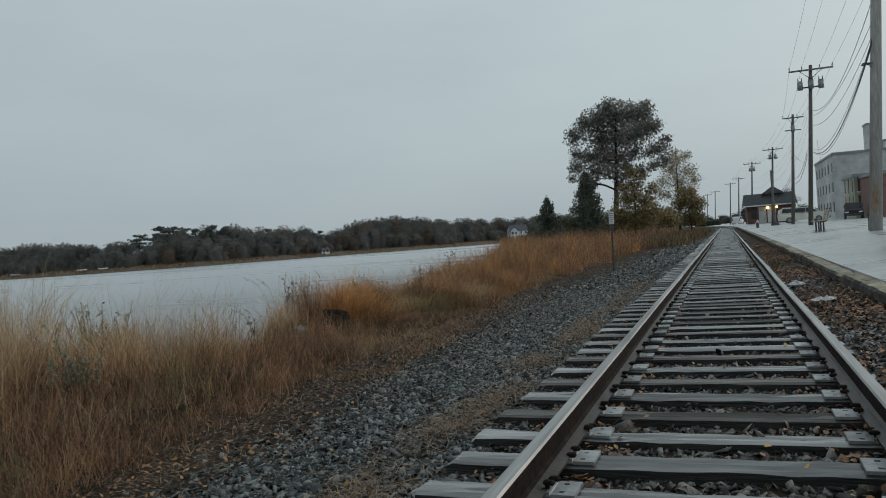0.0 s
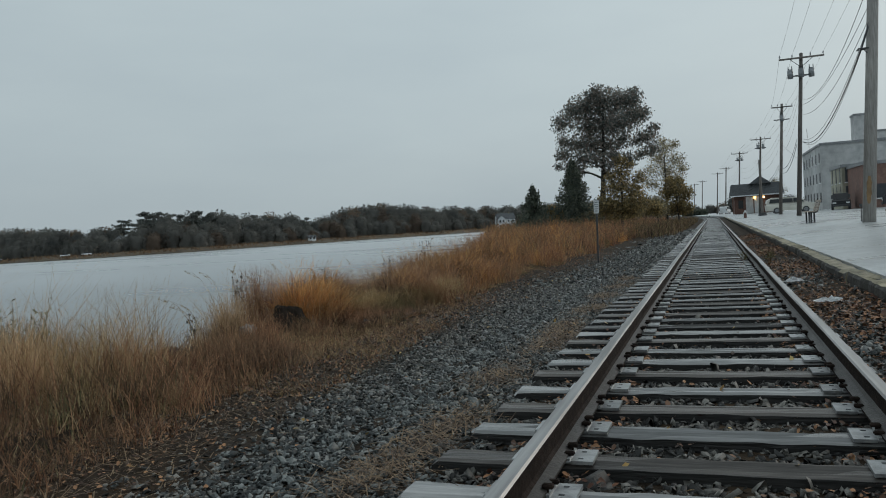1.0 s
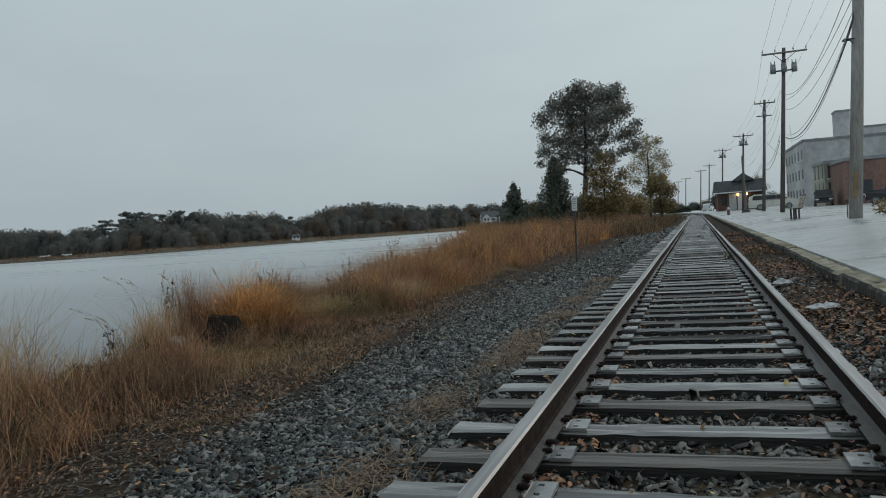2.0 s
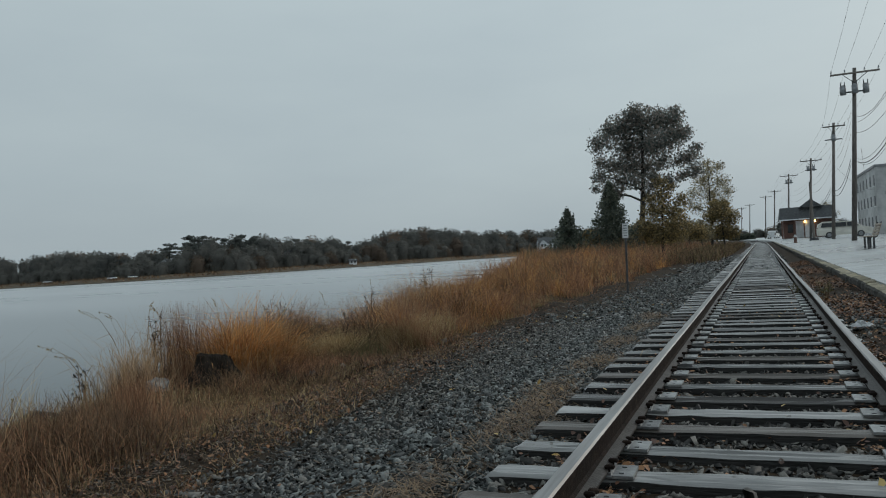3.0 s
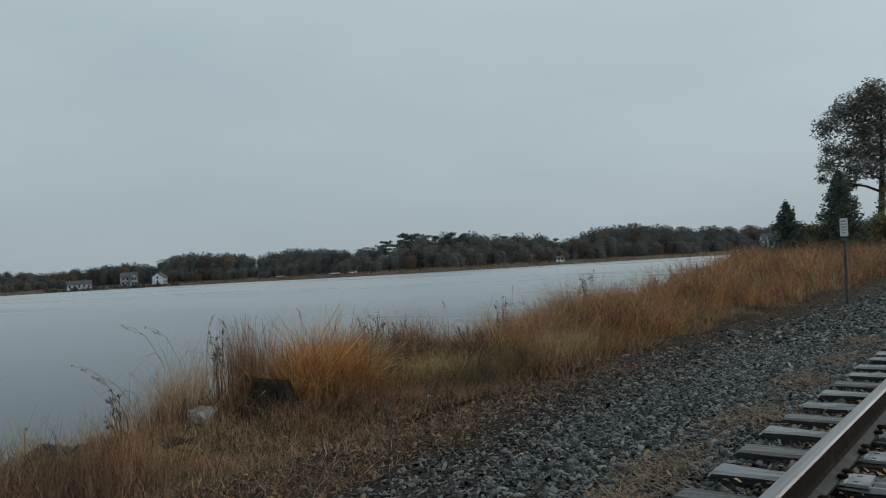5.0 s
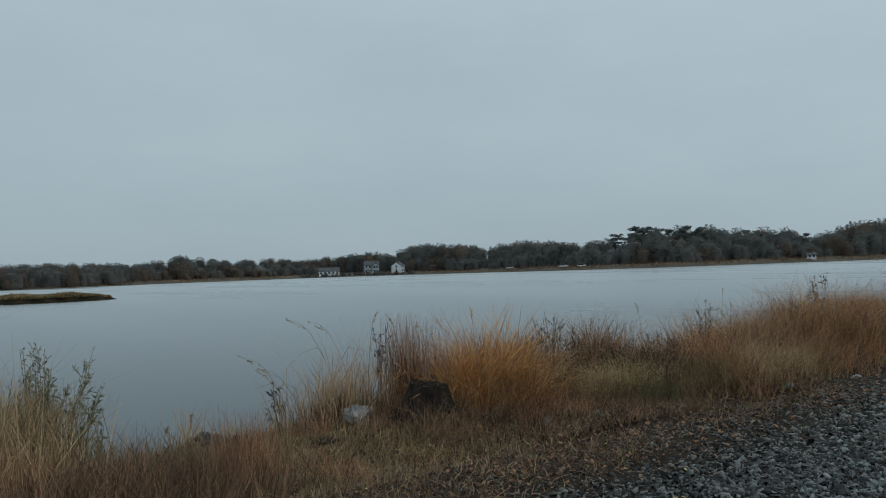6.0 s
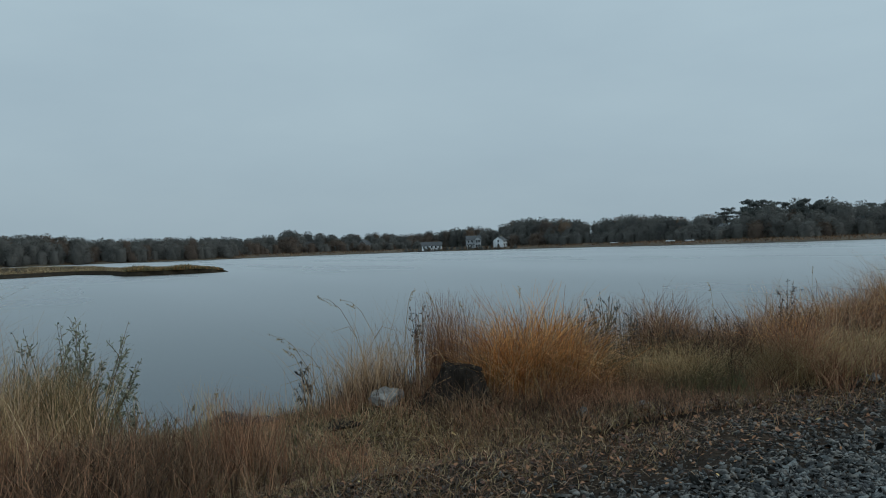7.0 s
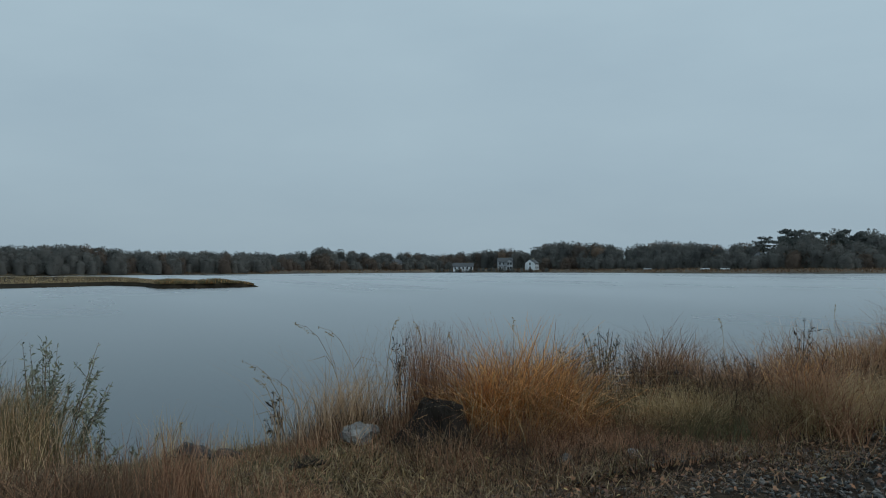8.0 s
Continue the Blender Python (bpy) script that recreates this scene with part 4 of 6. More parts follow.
far_kinds = []
for i, kind in enumerate([0, 0, 0, 0, 1, 1, 2, 2, 2]):
    v, q, bm = far_tree_mesh(kind, 300 + i)
    root = empty("pine_tree" if kind == 2 else "far_tree")
    part("trunk", bm, M_BARK, root)
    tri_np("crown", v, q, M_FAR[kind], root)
    tagged(root, ["grey-green leafy tree in the wood across the water", "rust-brown autumn tree across the water", "tall flat-topped dark pine across the water"][kind], "tree", "trees of the far shore")
    far_kinds.append((kind, root))
ft = random.Random(42)
used = set()


def place_far(kind_pick, x, y, z, h, wide):
    i = kind_pick
    kind, proto = far_kinds[i]
    m = pose(x, y, z, 0, 0, ft.uniform(0, 360))
    if i in used:
        ob = copy_thing(proto, m)
    else:
        used.add(i)
        ob = proto
        ob.matrix_world = m
    ob.scale = (h * wide, h * wide, h)


woods = []
CLEARED = (33.4, 42.0, 51.3, 55.6, 68.5, 72.4)
b = 7.0
while b < 112:
    top = np.interp(b, SKY_B, SKY_E)
    nearer = float(np.interp(b, [76.5, 79, 112], [0, 22, 22]))
    for row, (off, frac) in enumerate(((30, 0.45), (46, 0.93), (62, 1.0), (38, 0.7))):
        off -= nearer
        frac = frac + 0.012 * nearer if row in (0, 3) else frac
        bb = b + ft.uniform(-0.45, 0.45)
        r0 = float(shore_r(bb)) + off + ft.uniform(-5, 5)
        z0 = float(np.interp(off, [0, 12, 30, 80, 200], [-1.4, -0.5, 0.4, 1.1, 2.9])) - 0.2
        if row in (0, 1, 3) and abs(bb - 61.3) < 2.6 and off < 40:
            continue
        if row in (1, 3) and min(abs(bb - q) for q in CLEARED) < (0.35 if row == 1 else 0.7):
            continue
        h = math.tan(radians(top * frac * ft.uniform(0.99, 1.07))) * r0 + 1.1 - z0
        pine = (35.5 < bb < 42.0 and row in (1, 2) and ft.random() < 0.8) or (row == 2 and ft.random() < 0.07) or (88 < bb and ft.random() < 0.3)
        pick = ft.choice((6, 7, 8)) if pine else ft.choice((4, 5)) if ft.random() < 0.2 else ft.choice((0, 1, 2, 3))
        wide = ft.uniform(0.95, 1.3) * (1 if h > 9 else 1.4)
        if row in (0, 3):
            woods.append((far_pos(bb, r0, z0), max(h, 3.5), wide, pick))
        else:
            place_far(pick, *far_pos(bb, r0, z0), max(h, 3.5), wide)
    b += ft.uniform(0.55, 0.85) * 400 / (float(shore_r(b)) + 40)
# low bushes on the bank before the houses
b = 57.4
while b < 65.6:
    woods.append((far_pos(b, float(shore_r(b)) + ft.uniform(1.5, 3.2), -1.35), ft.uniform(1.5, 3.0), ft.uniform(1.0, 1.5), ft.choice((0, 1, 4, 5))))
    b += ft.uniform(0.2, 0.5)
wr = np.random.default_rng(9)
for kind, lab in ((0, "grey-green undergrowth and back rows of the far wood"), (1, "rust-brown undergrowth and back rows of the far wood")):
    vs, qs, nv = [], [], 0
    for (x, y, z), h, wide, pick in woods:
        if (pick in (4, 5)) != (kind == 1):
            continue
        v, q = broad_crown(1150, 0.088, wr, 3)
        vs.append(v * np.array([h * wide, h * wide, h]) + np.array([x, y, z]))
        qs.append(q + nv)
        nv += len(v)
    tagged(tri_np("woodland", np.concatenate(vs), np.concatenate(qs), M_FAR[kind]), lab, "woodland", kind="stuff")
# low woods beyond the end of the track and behind the town
for k in range(24):
    b = 7 - k * 0.85
    r0 = 520 + ft.uniform(-40, 60)
    place_far(ft.choice((0, 1, 2, 3, 4, 6)), -r0 * math.sin(radians(b)), r0 * math.cos(radians(b)), 0, ft.uniform(6, 10), 2.0)


# houses across the water
M_SIDING = surf("white_siding", [(0.6, 0.63, 0.65), (0.7, 0.72, 0.74), (0.78, 0.79, 0.8)], 1.5, (0.5, 0.7), 0.1)
M_SIDING2 = surf("grey_siding", [(0.26, 0.275, 0.29), (0.34, 0.355, 0.37), (0.42, 0.435, 0.45)], 1.5, (0.5, 0.7), 0.1)
M_ROOF = surf("roof_shingle", [(0.045, 0.048, 0.052), (0.075, 0.08, 0.085), (0.11, 0.115, 0.12)], 4, (0.6, 0.85), 0.3)
M_GLASS = surf("dark_glass", [(0.015, 0.018, 0.02), (0.025, 0.03, 0.033), (0.04, 0.045, 0.05)], 1.0, (0.05, 0.15), 0.0)


def gabled(name, w, d, h, roof, storeys, nwin, wallm, label, m, category="house", wing=None):
    """A house with a gabled roof, its ridge along its width, windows on the front and gables."""
    root = empty(name, m)
    bm = box((-w / 2, -d / 2, -1), (w / 2, d / 2, h))
    for s in (-1, 1):
        vs = [bm.verts.new((s * w / 2, -d / 2, h)), bm.verts.new((s * w / 2, d / 2, h)), bm.verts.new((s * w / 2, 0, h + roof))]
        bm.faces.new(vs)
    part("wall", bm, wallm, root)
    bm = bmesh.new()
    o = 0.35
    for s in (-1, 1):
        a = [(-w / 2 - o, s * (d / 2 + o), h - o * roof / (d / 2)), (w / 2 + o, s * (d / 2 + o), h - o * roof / (d / 2)), (w / 2 + o, 0, h + roof), (-w / 2 - o, 0, h + roof)]
        vs = [bm.verts.new(p) for p in a] + [bm.verts.new((p[0], p[1], p[2] + 0.2)) for p in a]
        for q in ((0, 1, 2, 3), (4, 5, 6, 7), (0, 1, 5, 4), (1, 2, 6, 5), (2, 3, 7, 6), (3, 0, 4, 7)):
            bm.faces.new([vs[i] for i in q])
    ro = part("roof", bm, M_ROOF, root)
    part("chimney", box((w * 0.2, -0.35, h + roof * 0.4), (w * 0.2 + 0.7, 0.35, h + roof + 0.8)), M_KERB, ro)
    for st in range(storeys):
        for i in range(nwin):
            x = (i + 0.5) / nwin * w - w / 2
            z = 1.0 + st * h / storeys
            wi = part("window", box((x - 0.5, -d / 2 - 0.04, z), (x + 0.5, -d / 2 + 0.05, z + 1.4)), M_GLASS, root)
            part("sill", box((x - 0.6, -d / 2 - 0.06, z - 0.1), (x + 0.6, -d / 2 - 0.01, z)), M_WHITE, wi)
            part("lintel", box((x - 0.6, -d / 2 - 0.06, z + 1.4), (x + 0.6, -d / 2 - 0.01, z + 1.5)), M_WHITE, wi)
    for s in (-1, 1):
        for z in [1.0 + q * h / storeys for q in range(storeys)]:
            part("window", box((s * w / 2 - 0.05, -0.5, z), (s * w / 2 + 0.05, 0.5, z + 1.4)), M_GLASS, root)
    if wing:
        # a gabled wing that stands out from the front, with its own windows and a porch
        x0, ww, out = wing
        y0, y1, rise = -d / 2 - out, 0.0, ww * 0.48
        bm = box((x0, y0, -1), (x0 + ww, y1, h))
        bm.faces.new([bm.verts.new(p) for p in ((x0, y0, h), (x0 + ww, y0, h), (x0 + ww / 2, y0, h + rise))])
        wg = part("wing", bm, wallm, root)
        bm = bmesh.new()
        for s in (-1, 1):
            xe = x0 + ww / 2 + s * (ww / 2 + o)
            a = [(xe, y0 - o, h - o * 0.96), (xe, y1, h - o * 0.96), (x0 + ww / 2, y1, h + rise), (x0 + ww / 2, y0 - o, h + rise)]
            vs = [bm.verts.new(p) for p in a] + [bm.verts.new((p[0], p[1], p[2] + 0.2)) for p in a]
            for q in ((0, 1, 2, 3), (4, 5, 6, 7), (0, 1, 5, 4), (1, 2, 6, 5), (2, 3, 7, 6), (3, 0, 4, 7)):
                bm.faces.new([vs[i] for i in q])
        part("wing_roof", bm, M_ROOF, wg)
        for st in range(storeys):
            for i in range(2):
                x, z = x0 + ww * (0.28 + 0.44 * i), 0.9 + st * h / storeys
                part("window", box((x - 0.55, y0 - 0.04, z), (x + 0.55, y0 + 0.05, z + 1.5)), M_GLASS, wg)
        px0, px1 = (x0 + ww, w / 2) if x0 < 0 else (-w / 2, x0)
        part("porch_roof", box((px0, -d / 2 - out, 2.5), (px1, -d / 2 - 0.005, 2.75)), M_ROOF, root)
        for i in range(4):
            x = px0 + 0.2 + (px1 - px0 - 0.4) * i / 3
            part("porch_post", box((x - 0.12, -d / 2 - out + 0.05, -0.5), (x + 0.12, -d / 2 - out + 0.29, 2.5)), M_WHITE, root)
    return tagged(root, label, category, "houses across the water" if category == "house" else "")


def far_house(b, off, w, d, h, roof, storeys, nwin, wallm, turn, label, z=None, wing=None):
    r0 = float(shore_r(b)) + off
    z = float(np.interp(off, [0, 12, 30, 80], [-1.4, -0.45, 0.45, 1.15])) if z is None else z
    gabled("house", w, d, h, roof, storeys, nwin, wallm, label, pose(*far_pos(b, r0, z), 0, 0, b + turn), wing=wing)


far_house(14.7, 8, 11, 9, 6.0, 3.4, 2, 4, M_SIDING, 12, "white two-storey house with a steep front gable", wing=(-5.5, 4.6, 1.6))
far_house(63.6, 10, 13, 7, 2.8, 2.2, 1, 5, M_SIDING, 0, "low white cottage at the water")
far_house(60.5, 10, 9, 8, 5.6, 2.4, 2, 4, M_SIDING2, 5, "grey two-storey house with a gabled front and white porch", wing=(0.6, 3.6, 1.4))
far_house(58.5, 14, 5, 7, 4.4, 2.2, 2, 2, M_SIDING, 60, "narrow white gabled house")
far_house(29.0, 12, 3.6, 3, 1.9, 0.9, 1, 2, M_SIDING, 10, "small white boathouse at the water")
far_house(33.4, 42, 8, 7, 5.0, 3.0, 2, 2, M_SIDING2, 40, "grey gabled house half hidden in trees")
far_house(42.0, 44, 5, 6, 5.0, 2.5, 2, 2, M_SIDING2, 70, "grey gabled house half hidden in trees")
far_house(55.6, 42, 7, 6, 4.5, 2.5, 2, 3, M_SIDING2, 20, "grey gabled house half hidden in trees")
far_house(51.3, 40, 8, 6, 2.8, 2.0, 1, 3, M_SIDING2, 0, "low grey house behind the bank")
far_house(72.4, 60, 12, 8, 3.5, 3.0, 1, 4, M_SIDING2, 20, "low grey house behind the bank")
far_house(68.5, 40, 9, 7, 4.0, 3.0, 1, 3, M_SIDING2, 50, "grey gabled house half hidden in trees")
# parked cars among the far trees, tiny and pale
for b in (45.5, 44.2, 49.8):
    r0 = float(shore_r(b)) + 16
    bm = box((-2.1, -0.9, 0.3), (2.1, 0.9, 0.95), 0.15)
    root = empty("parked_car", pose(*far_pos(b, r0, -0.3), 0, 0, b))
    part("body", bm, M_WHITE, root)
    part("cabin", box((-1.2, -0.8, 0.9), (1.0, 0.8, 1.45), 0.2), M_GLASS, root)
    for sx in (-1.3, 1.3):
        for sy in (-0.85, 0.85):
            part("wheel", rod((sx, sy - 0.1, 0.33), (sx, sy + 0.1, 0.33), 0.33, seg=12), M_DARKMETAL, root)
    tagged(root, "pale car parked on the far bank", "car", "cars on the far bank")

# ---- marsh island ----
iv, isl = [], [(78.3, 128, 129), (80, 125, 140), (83, 123, 152), (85.5, 124, 165), (86.5, 140, 190), (88.5, 150, 255), (91, 145, 285), (94.6, 138, 295), (106, 128, 300)]
ISL = ([s[0] for s in isl], [s[1] for s in isl], [s[2] for s in isl])
nb = 60
for i in range(nb + 1):
    b = 78.3 + (106 - 78.3) * i / nb
    r0 = np.interp(b, ISL[0], ISL[1]) + 0.6 * math.sin(b * 4)
    r1 = np.interp(b, ISL[0], ISL[2])
    low = min(1.0, (b - 78.3) / 1.6) ** 0.6
    for t, z in ((0, -1.95), (0.004, -1.5), (0.03, -1.0), (0.5, -0.9), (0.95, -1.0), (1, -1.95)):
        iv.append(far_pos(b, r0 + (r1 - r0) * t, -1.95 + (z + 1.95 + (0.05 * math.sin(b * 7) if 0 < t < 1 else 0)) * low))
k = 6
io = obj_np("marsh_island", iv, [(i * k + j, i * k + j + 1, (i + 1) * k + j + 1, (i + 1) * k + j) for i in range(nb) for j in range(k - 1)], M_PEAT)
tagged(io, "low marsh island with a dark muddy edge", "island", kind="structure")


# ---- grass ----
def grass_mat(name, cols):
    return surf(name, cols, 3.0, (0.6, 0.85), 0.0, island=0.62, big=0.6, transl=0.35, detail=3, spec=0.25)


M_RUST = grass_mat("rust_grass", [(0.15, 0.074, 0.046), (0.33, 0.17, 0.098), (0.53, 0.315, 0.185)])
M_GOLD = grass_mat("golden_grass", [(0.32, 0.13, 0.042), (0.6, 0.27, 0.088), (0.84, 0.48, 0.19)])
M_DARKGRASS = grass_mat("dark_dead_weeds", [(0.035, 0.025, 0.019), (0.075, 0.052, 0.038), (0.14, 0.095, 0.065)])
M_STRAW = grass_mat("straw_grass", [(0.27, 0.182, 0.088), (0.486, 0.351, 0.176), (0.702, 0.54, 0.311)])
M_GREEN = grass_mat("green_weeds", [(0.085, 0.08, 0.042), (0.15, 0.14, 0.073), (0.235, 0.22, 0.115)])
M_BROWN = grass_mat("brown_weeds", [(0.115, 0.07, 0.043), (0.205, 0.13, 0.079), (0.32, 0.21, 0.13)])
M_OLIVEGRASS = grass_mat("olive_weeds", [(0.10, 0.085, 0.045), (0.18, 0.15, 0.075), (0.28, 0.22, 0.11)])
M_BUFF = grass_mat("buff_straw", [(0.3, 0.19, 0.10), (0.5, 0.33, 0.19), (0.7, 0.5, 0.32)])
M_TAN = grass_mat("tan_grass", [(0.203, 0.149, 0.074), (0.351, 0.263, 0.135), (0.54, 0.419, 0.243)])


def blades(x, y, h, width, material, label, r, bend=0.35, z=None, category="grass", seg=3, splay=0.28):
    """Tapering grass blades rooted at x, y, of height h."""
    n = len(x)
    seg = 2 if h.mean() < 0.3 or y.mean() > 30 else seg
    z = gz(x, y) - 0.02 if z is None else z
    a = r.uniform(0, 2 * math.pi, n)
    a = np.where(r.uniform(size=n) < 0.22, 1.2 + 2.2 * np.sin(x * 1.9 + y * 1.3) + 1.6 * np.sin(y * 2.7 - x * 0.8) + r.normal(0, 0.7, n), a)
    fa = r.uniform(0, 2 * math.pi, n)
    lean = np.abs(r.normal(0, splay, n)) * h
    curl = r.uniform(0.1, 1.0, n) ** 1.5 * bend * 1.5 * h
    w = width * r.uniform(0.6, 1.4, n)
    turn = r.normal(0, 1.1, n)
    wx, wy = np.cos(fa) * w, np.sin(fa) * w
    rows = []
    for k in range(seg + 1):
        t = k / seg
        off = lean * t + curl * t ** 2.4
        dx, dy = np.cos(a + turn * t), np.sin(a + turn * t)
        zz = z + h * t - 0.35 * np.minimum(curl, 1.4 * h) * t ** 3
        taper = (1 - t) ** 0.7 * 0.5 + (0.06 if k == seg else 0.0)
        rows.append(np.stack([x + dx * off - wx * taper, y + dy * off - wy * taper, zz], -1))
        rows.append(np.stack([x + dx * off + wx * taper, y + dy * off + wy * taper, zz], -1))
    v = np.stack(rows, 1).reshape(-1, 3)
    m = 2 * (seg + 1)
    f = np.array([(2 * k, 2 * k + 1, 2 * k + 3, 2 * k + 2) for k in range(seg)])
    faces = (f[None] + m * np.arange(n)[:, None, None]).reshape(-1, 4)
    return tagged(tri_np("tall_grass" if h.mean() > 0.3 else "short_grass", v, faces, material), label, category, kind="stuff")


gr = np.random.default_rng(77)


def front_x(y):
    return np.interp(y, [0, 4, 6, 8, 10, 12, 13.5, 20, 30, 60, 120], [-3.0, -3.3, -3.6, -3.8, -3.9, -4.0, -4.1, -4.2, -4.2, -4.2, -4.5])


def field(n, y0, y1, inner=0.0, outer=1.0, clump=0.5, power=1.0, back=1.0):
    """Roots in the strip between the front edge and the bank, gathered into clumps."""
    y = y0 + (y1 - y0) * gr.uniform(0, 1, n) ** power
    u = gr.uniform(inner, outer, n)
    x0, x1 = front_x(y), bank_x(y) - back
    x = x0 + (x1 - x0) * u
    k = int(n * clump)
    if k:
        m = max(4, k // 45)
        c = gr.integers(0, n, m)
        pick = c[gr.integers(0, m, k)]
        x[:k] = x[pick] + gr.normal(0, 0.09, k)
        y[:k] = y[pick] + gr.normal(0, 0.09, k)
    return x, y


def hts(n, m, s=0.3):
    return np.clip(gr.normal(m, m * s, n), m * 0.25, m * 1.32)


def grow(n, y0, y1, h, width, mat, label, inner=0.0, outer=1.0, clump=0.5, power=1.0, bend=0.4, back=0.8, ramp=0.9):
    x, y = field(n, y0, y1, inner, outer, clump, power, back)
    hh = hts(n, h) * (0.42 + 0.58 * np.clip((front_x(y) - x) / ramp, 0, 1))
    hh = hh * (1 - 0.55 * np.clip((y - 6.1) / 1.0, 0, 1) * (y < 8) * np.clip((-4.9 - x) / 0.5, 0, 1))
    hh = hh * (1 - 0.42 * np.clip((y - 6.3) / 0.8, 0, 1) * (y < 8.4))
    hh = hh * (0.8 + 0.35 * np.sin(y * 1.9 + 1.3 * np.sin(x * 2)) * np.sin(y * 0.8 + 0.5))
    return blades(x, y, np.maximum(hh, 0.04), width, mat, label, gr, bend)


def patch(n, cx, cy, sx, sy, h, width, mat, label, bend=0.3, splay=0.2):
    x, y = cx + gr.normal(0, sx, n), cy + gr.normal(0, sy, n)
    return blades(x, y, hts(n, h), width, mat, label, gr, bend, splay=splay)


# beside the start of the walk
grow(8500, 1.5, 7.2, 0.6, 0.006, M_RUST, "rust-red dry grass along the bank", clump=0.6)
grow(3600, 4.0, 7.3, 0.92, 0.0055, M_BUFF, "straw-coloured tall grass on the bank edge", inner=0.35, clump=0.8)
grow(2400, 1.5, 4.6, 0.62, 0.0055, M_BROWN, "tall brown grass on the bank edge", inner=0.3, clump=0.8)
# shorter dark blades make the grass darker towards its roots
grow(4200, 1.5, 6.6, 0.42, 0.006, M_DARKGRASS, "dark blades low in the grass", outer=0.8, clump=0.6)
grow(1800, 2.2, 3.9, 0.5, 0.006, M_GOLD, "golden dry grass on the bank", inner=0.2, clump=0.9, bend=0.7)
grow(1500, 4.4, 6.7, 1.1, 0.0045, M_STRAW, "tall pale straw at the water's edge", inner=0.6, clump=0.75, bend=0.5)
patch(420, -4.85, 6.5, 0.2, 0.22, 0.78, 0.005, M_BUFF, "tall straw tuft on the bank", 0.5, 0.16)
patch(420, -4.95, 6.3, 0.25, 0.3, 0.7, 0.005, M_STRAW, "tall pale straw tuft on the bank", 0.6, 0.18)
patch(900, -6.5, 7.15, 0.3, 0.22, 0.5, 0.006, M_OLIVEGRASS, "olive grass at the bank", 0.3, 0.2)
patch(450, -6.4, 7.1, 0.3, 0.2, 0.5, 0.006, M_BUFF, "straw at the bank below the weeds", 0.35, 0.2)
patch(1000, -4.3, 7.15, 0.25, 0.4, 0.22, 0.008, M_DARKGRASS, "dark low weeds at the edge of the clearing", 0.5, 0.35)
patch(1000, -4.35, 7.5, 0.28, 0.45, 0.3, 0.0055, M_BROWN, "brown-red grass at the edge of the clearing", 0.4, 0.22)
patch(800, -4.35, 7.3, 0.28, 0.45, 0.3, 0.006, M_RUST, "russet grass at the edge of the clearing", 0.5, 0.25)
patch(700, -4.4, 7.6, 0.3, 0.42, 0.3, 0.0055, M_BROWN, "brown grass at the edge of the clearing", 0.4, 0.25)
grow(4500, 1.5, 7.1, 0.45, 0.006, M_BROWN, "dark brown dead weeds", clump=0.5)
grow(3000, 1.5, 7.4, 0.4, 0.006, M_TAN, "tan dry grass among the rusty grass", clump=0.7)
grow(1600, 1.5, 7.2, 0.40, 0.009, M_GREEN, "dull green weeds in the dry grass", clump=0.8)
grow(450, 2.5, 7.4, 0.95, 0.004, M_STRAW, "single pale straws above the grass", inner=0.2, clump=0.2, bend=0.6)
grow(700, 13.5, 34, 0.95, 0.005, M_STRAW, "single pale straws above the grass", inner=0.2, clump=0.2, power=1.3, bend=0.6)
grow(6000, 1.8, 7.0, 0.2, 0.005, M_RUST, "short rusty grass at the gravel", outer=0.4, clump=0.4, bend=0.7, ramp=0.2)
grow(5000, 1.8, 7.4, 0.22, 0.005, M_BROWN, "short brown grass at the gravel", outer=0.45, clump=0.5, bend=0.7, ramp=0.2)
grow(2600, -6, 1.6, 0.6, 0.011, M_RUST, "rust-red dry grass along the bank", clump=0.6)
grow(1500, -6, 1.6, 0.5, 0.011, M_TAN, "tan dry grass among the rusty grass", clump=0.7)
grow(2200, 5.5, 9.0, 0.2, 0.006, M_TAN, "short tan grass before the rusty grass", outer=0.7, clump=0.7, bend=0.8, ramp=0.2)
# the open patch round the stump
grow(5000, 6.4, 13.0, 0.12, 0.007, M_TAN, "short trampled tan grass", clump=0.8, back=0.1, bend=0.8, ramp=0.15)
grow(13000, 6.6, 13.0, 0.14, 0.006, M_BROWN, "short brown dead grass", clump=0.85, back=0.1, bend=0.8, ramp=0.15)
grow(9000, 6.8, 13.0, 0.12, 0.006, M_RUST, "short rusty dead grass", clump=0.85, back=0.3, bend=0.8, ramp=0.15)
grow(2500, 6.8, 13.0, 0.12, 0.007, M_GREEN, "short dull green grass", clump=0.85, back=0.3, bend=0.6, ramp=0.15)
grow(5500, 8.4, 13.4, 0.24, 0.005, M_RUST, "shaggy rusty grass before the bank", outer=0.75, inner=0.1, clump=0.85, back=0.3, bend=0.7, ramp=0.3)
grow(3500, 9.5, 13.4, 0.24, 0.005, M_DARKGRASS, "shaggy brown grass before the bank", outer=0.75, inner=0.1, clump=0.85, back=0.3, bend=0.7, ramp=0.3)
n = 22000
ty = gr.uniform(6.5, 14.0, n)
tx = np.interp(ty, [7, 9, 10.5, 12, 14], [-2.95, -3.15, -3.3, -3.55, -3.8]) - 1.5 * gr.uniform(0, 1, n) ** 0.8
keepg = np.sin(tx * 4 + ty * 1.7) + np.sin(ty * 3.1 - tx * 2) + gr.normal(0, 0.8, n) > -0.5
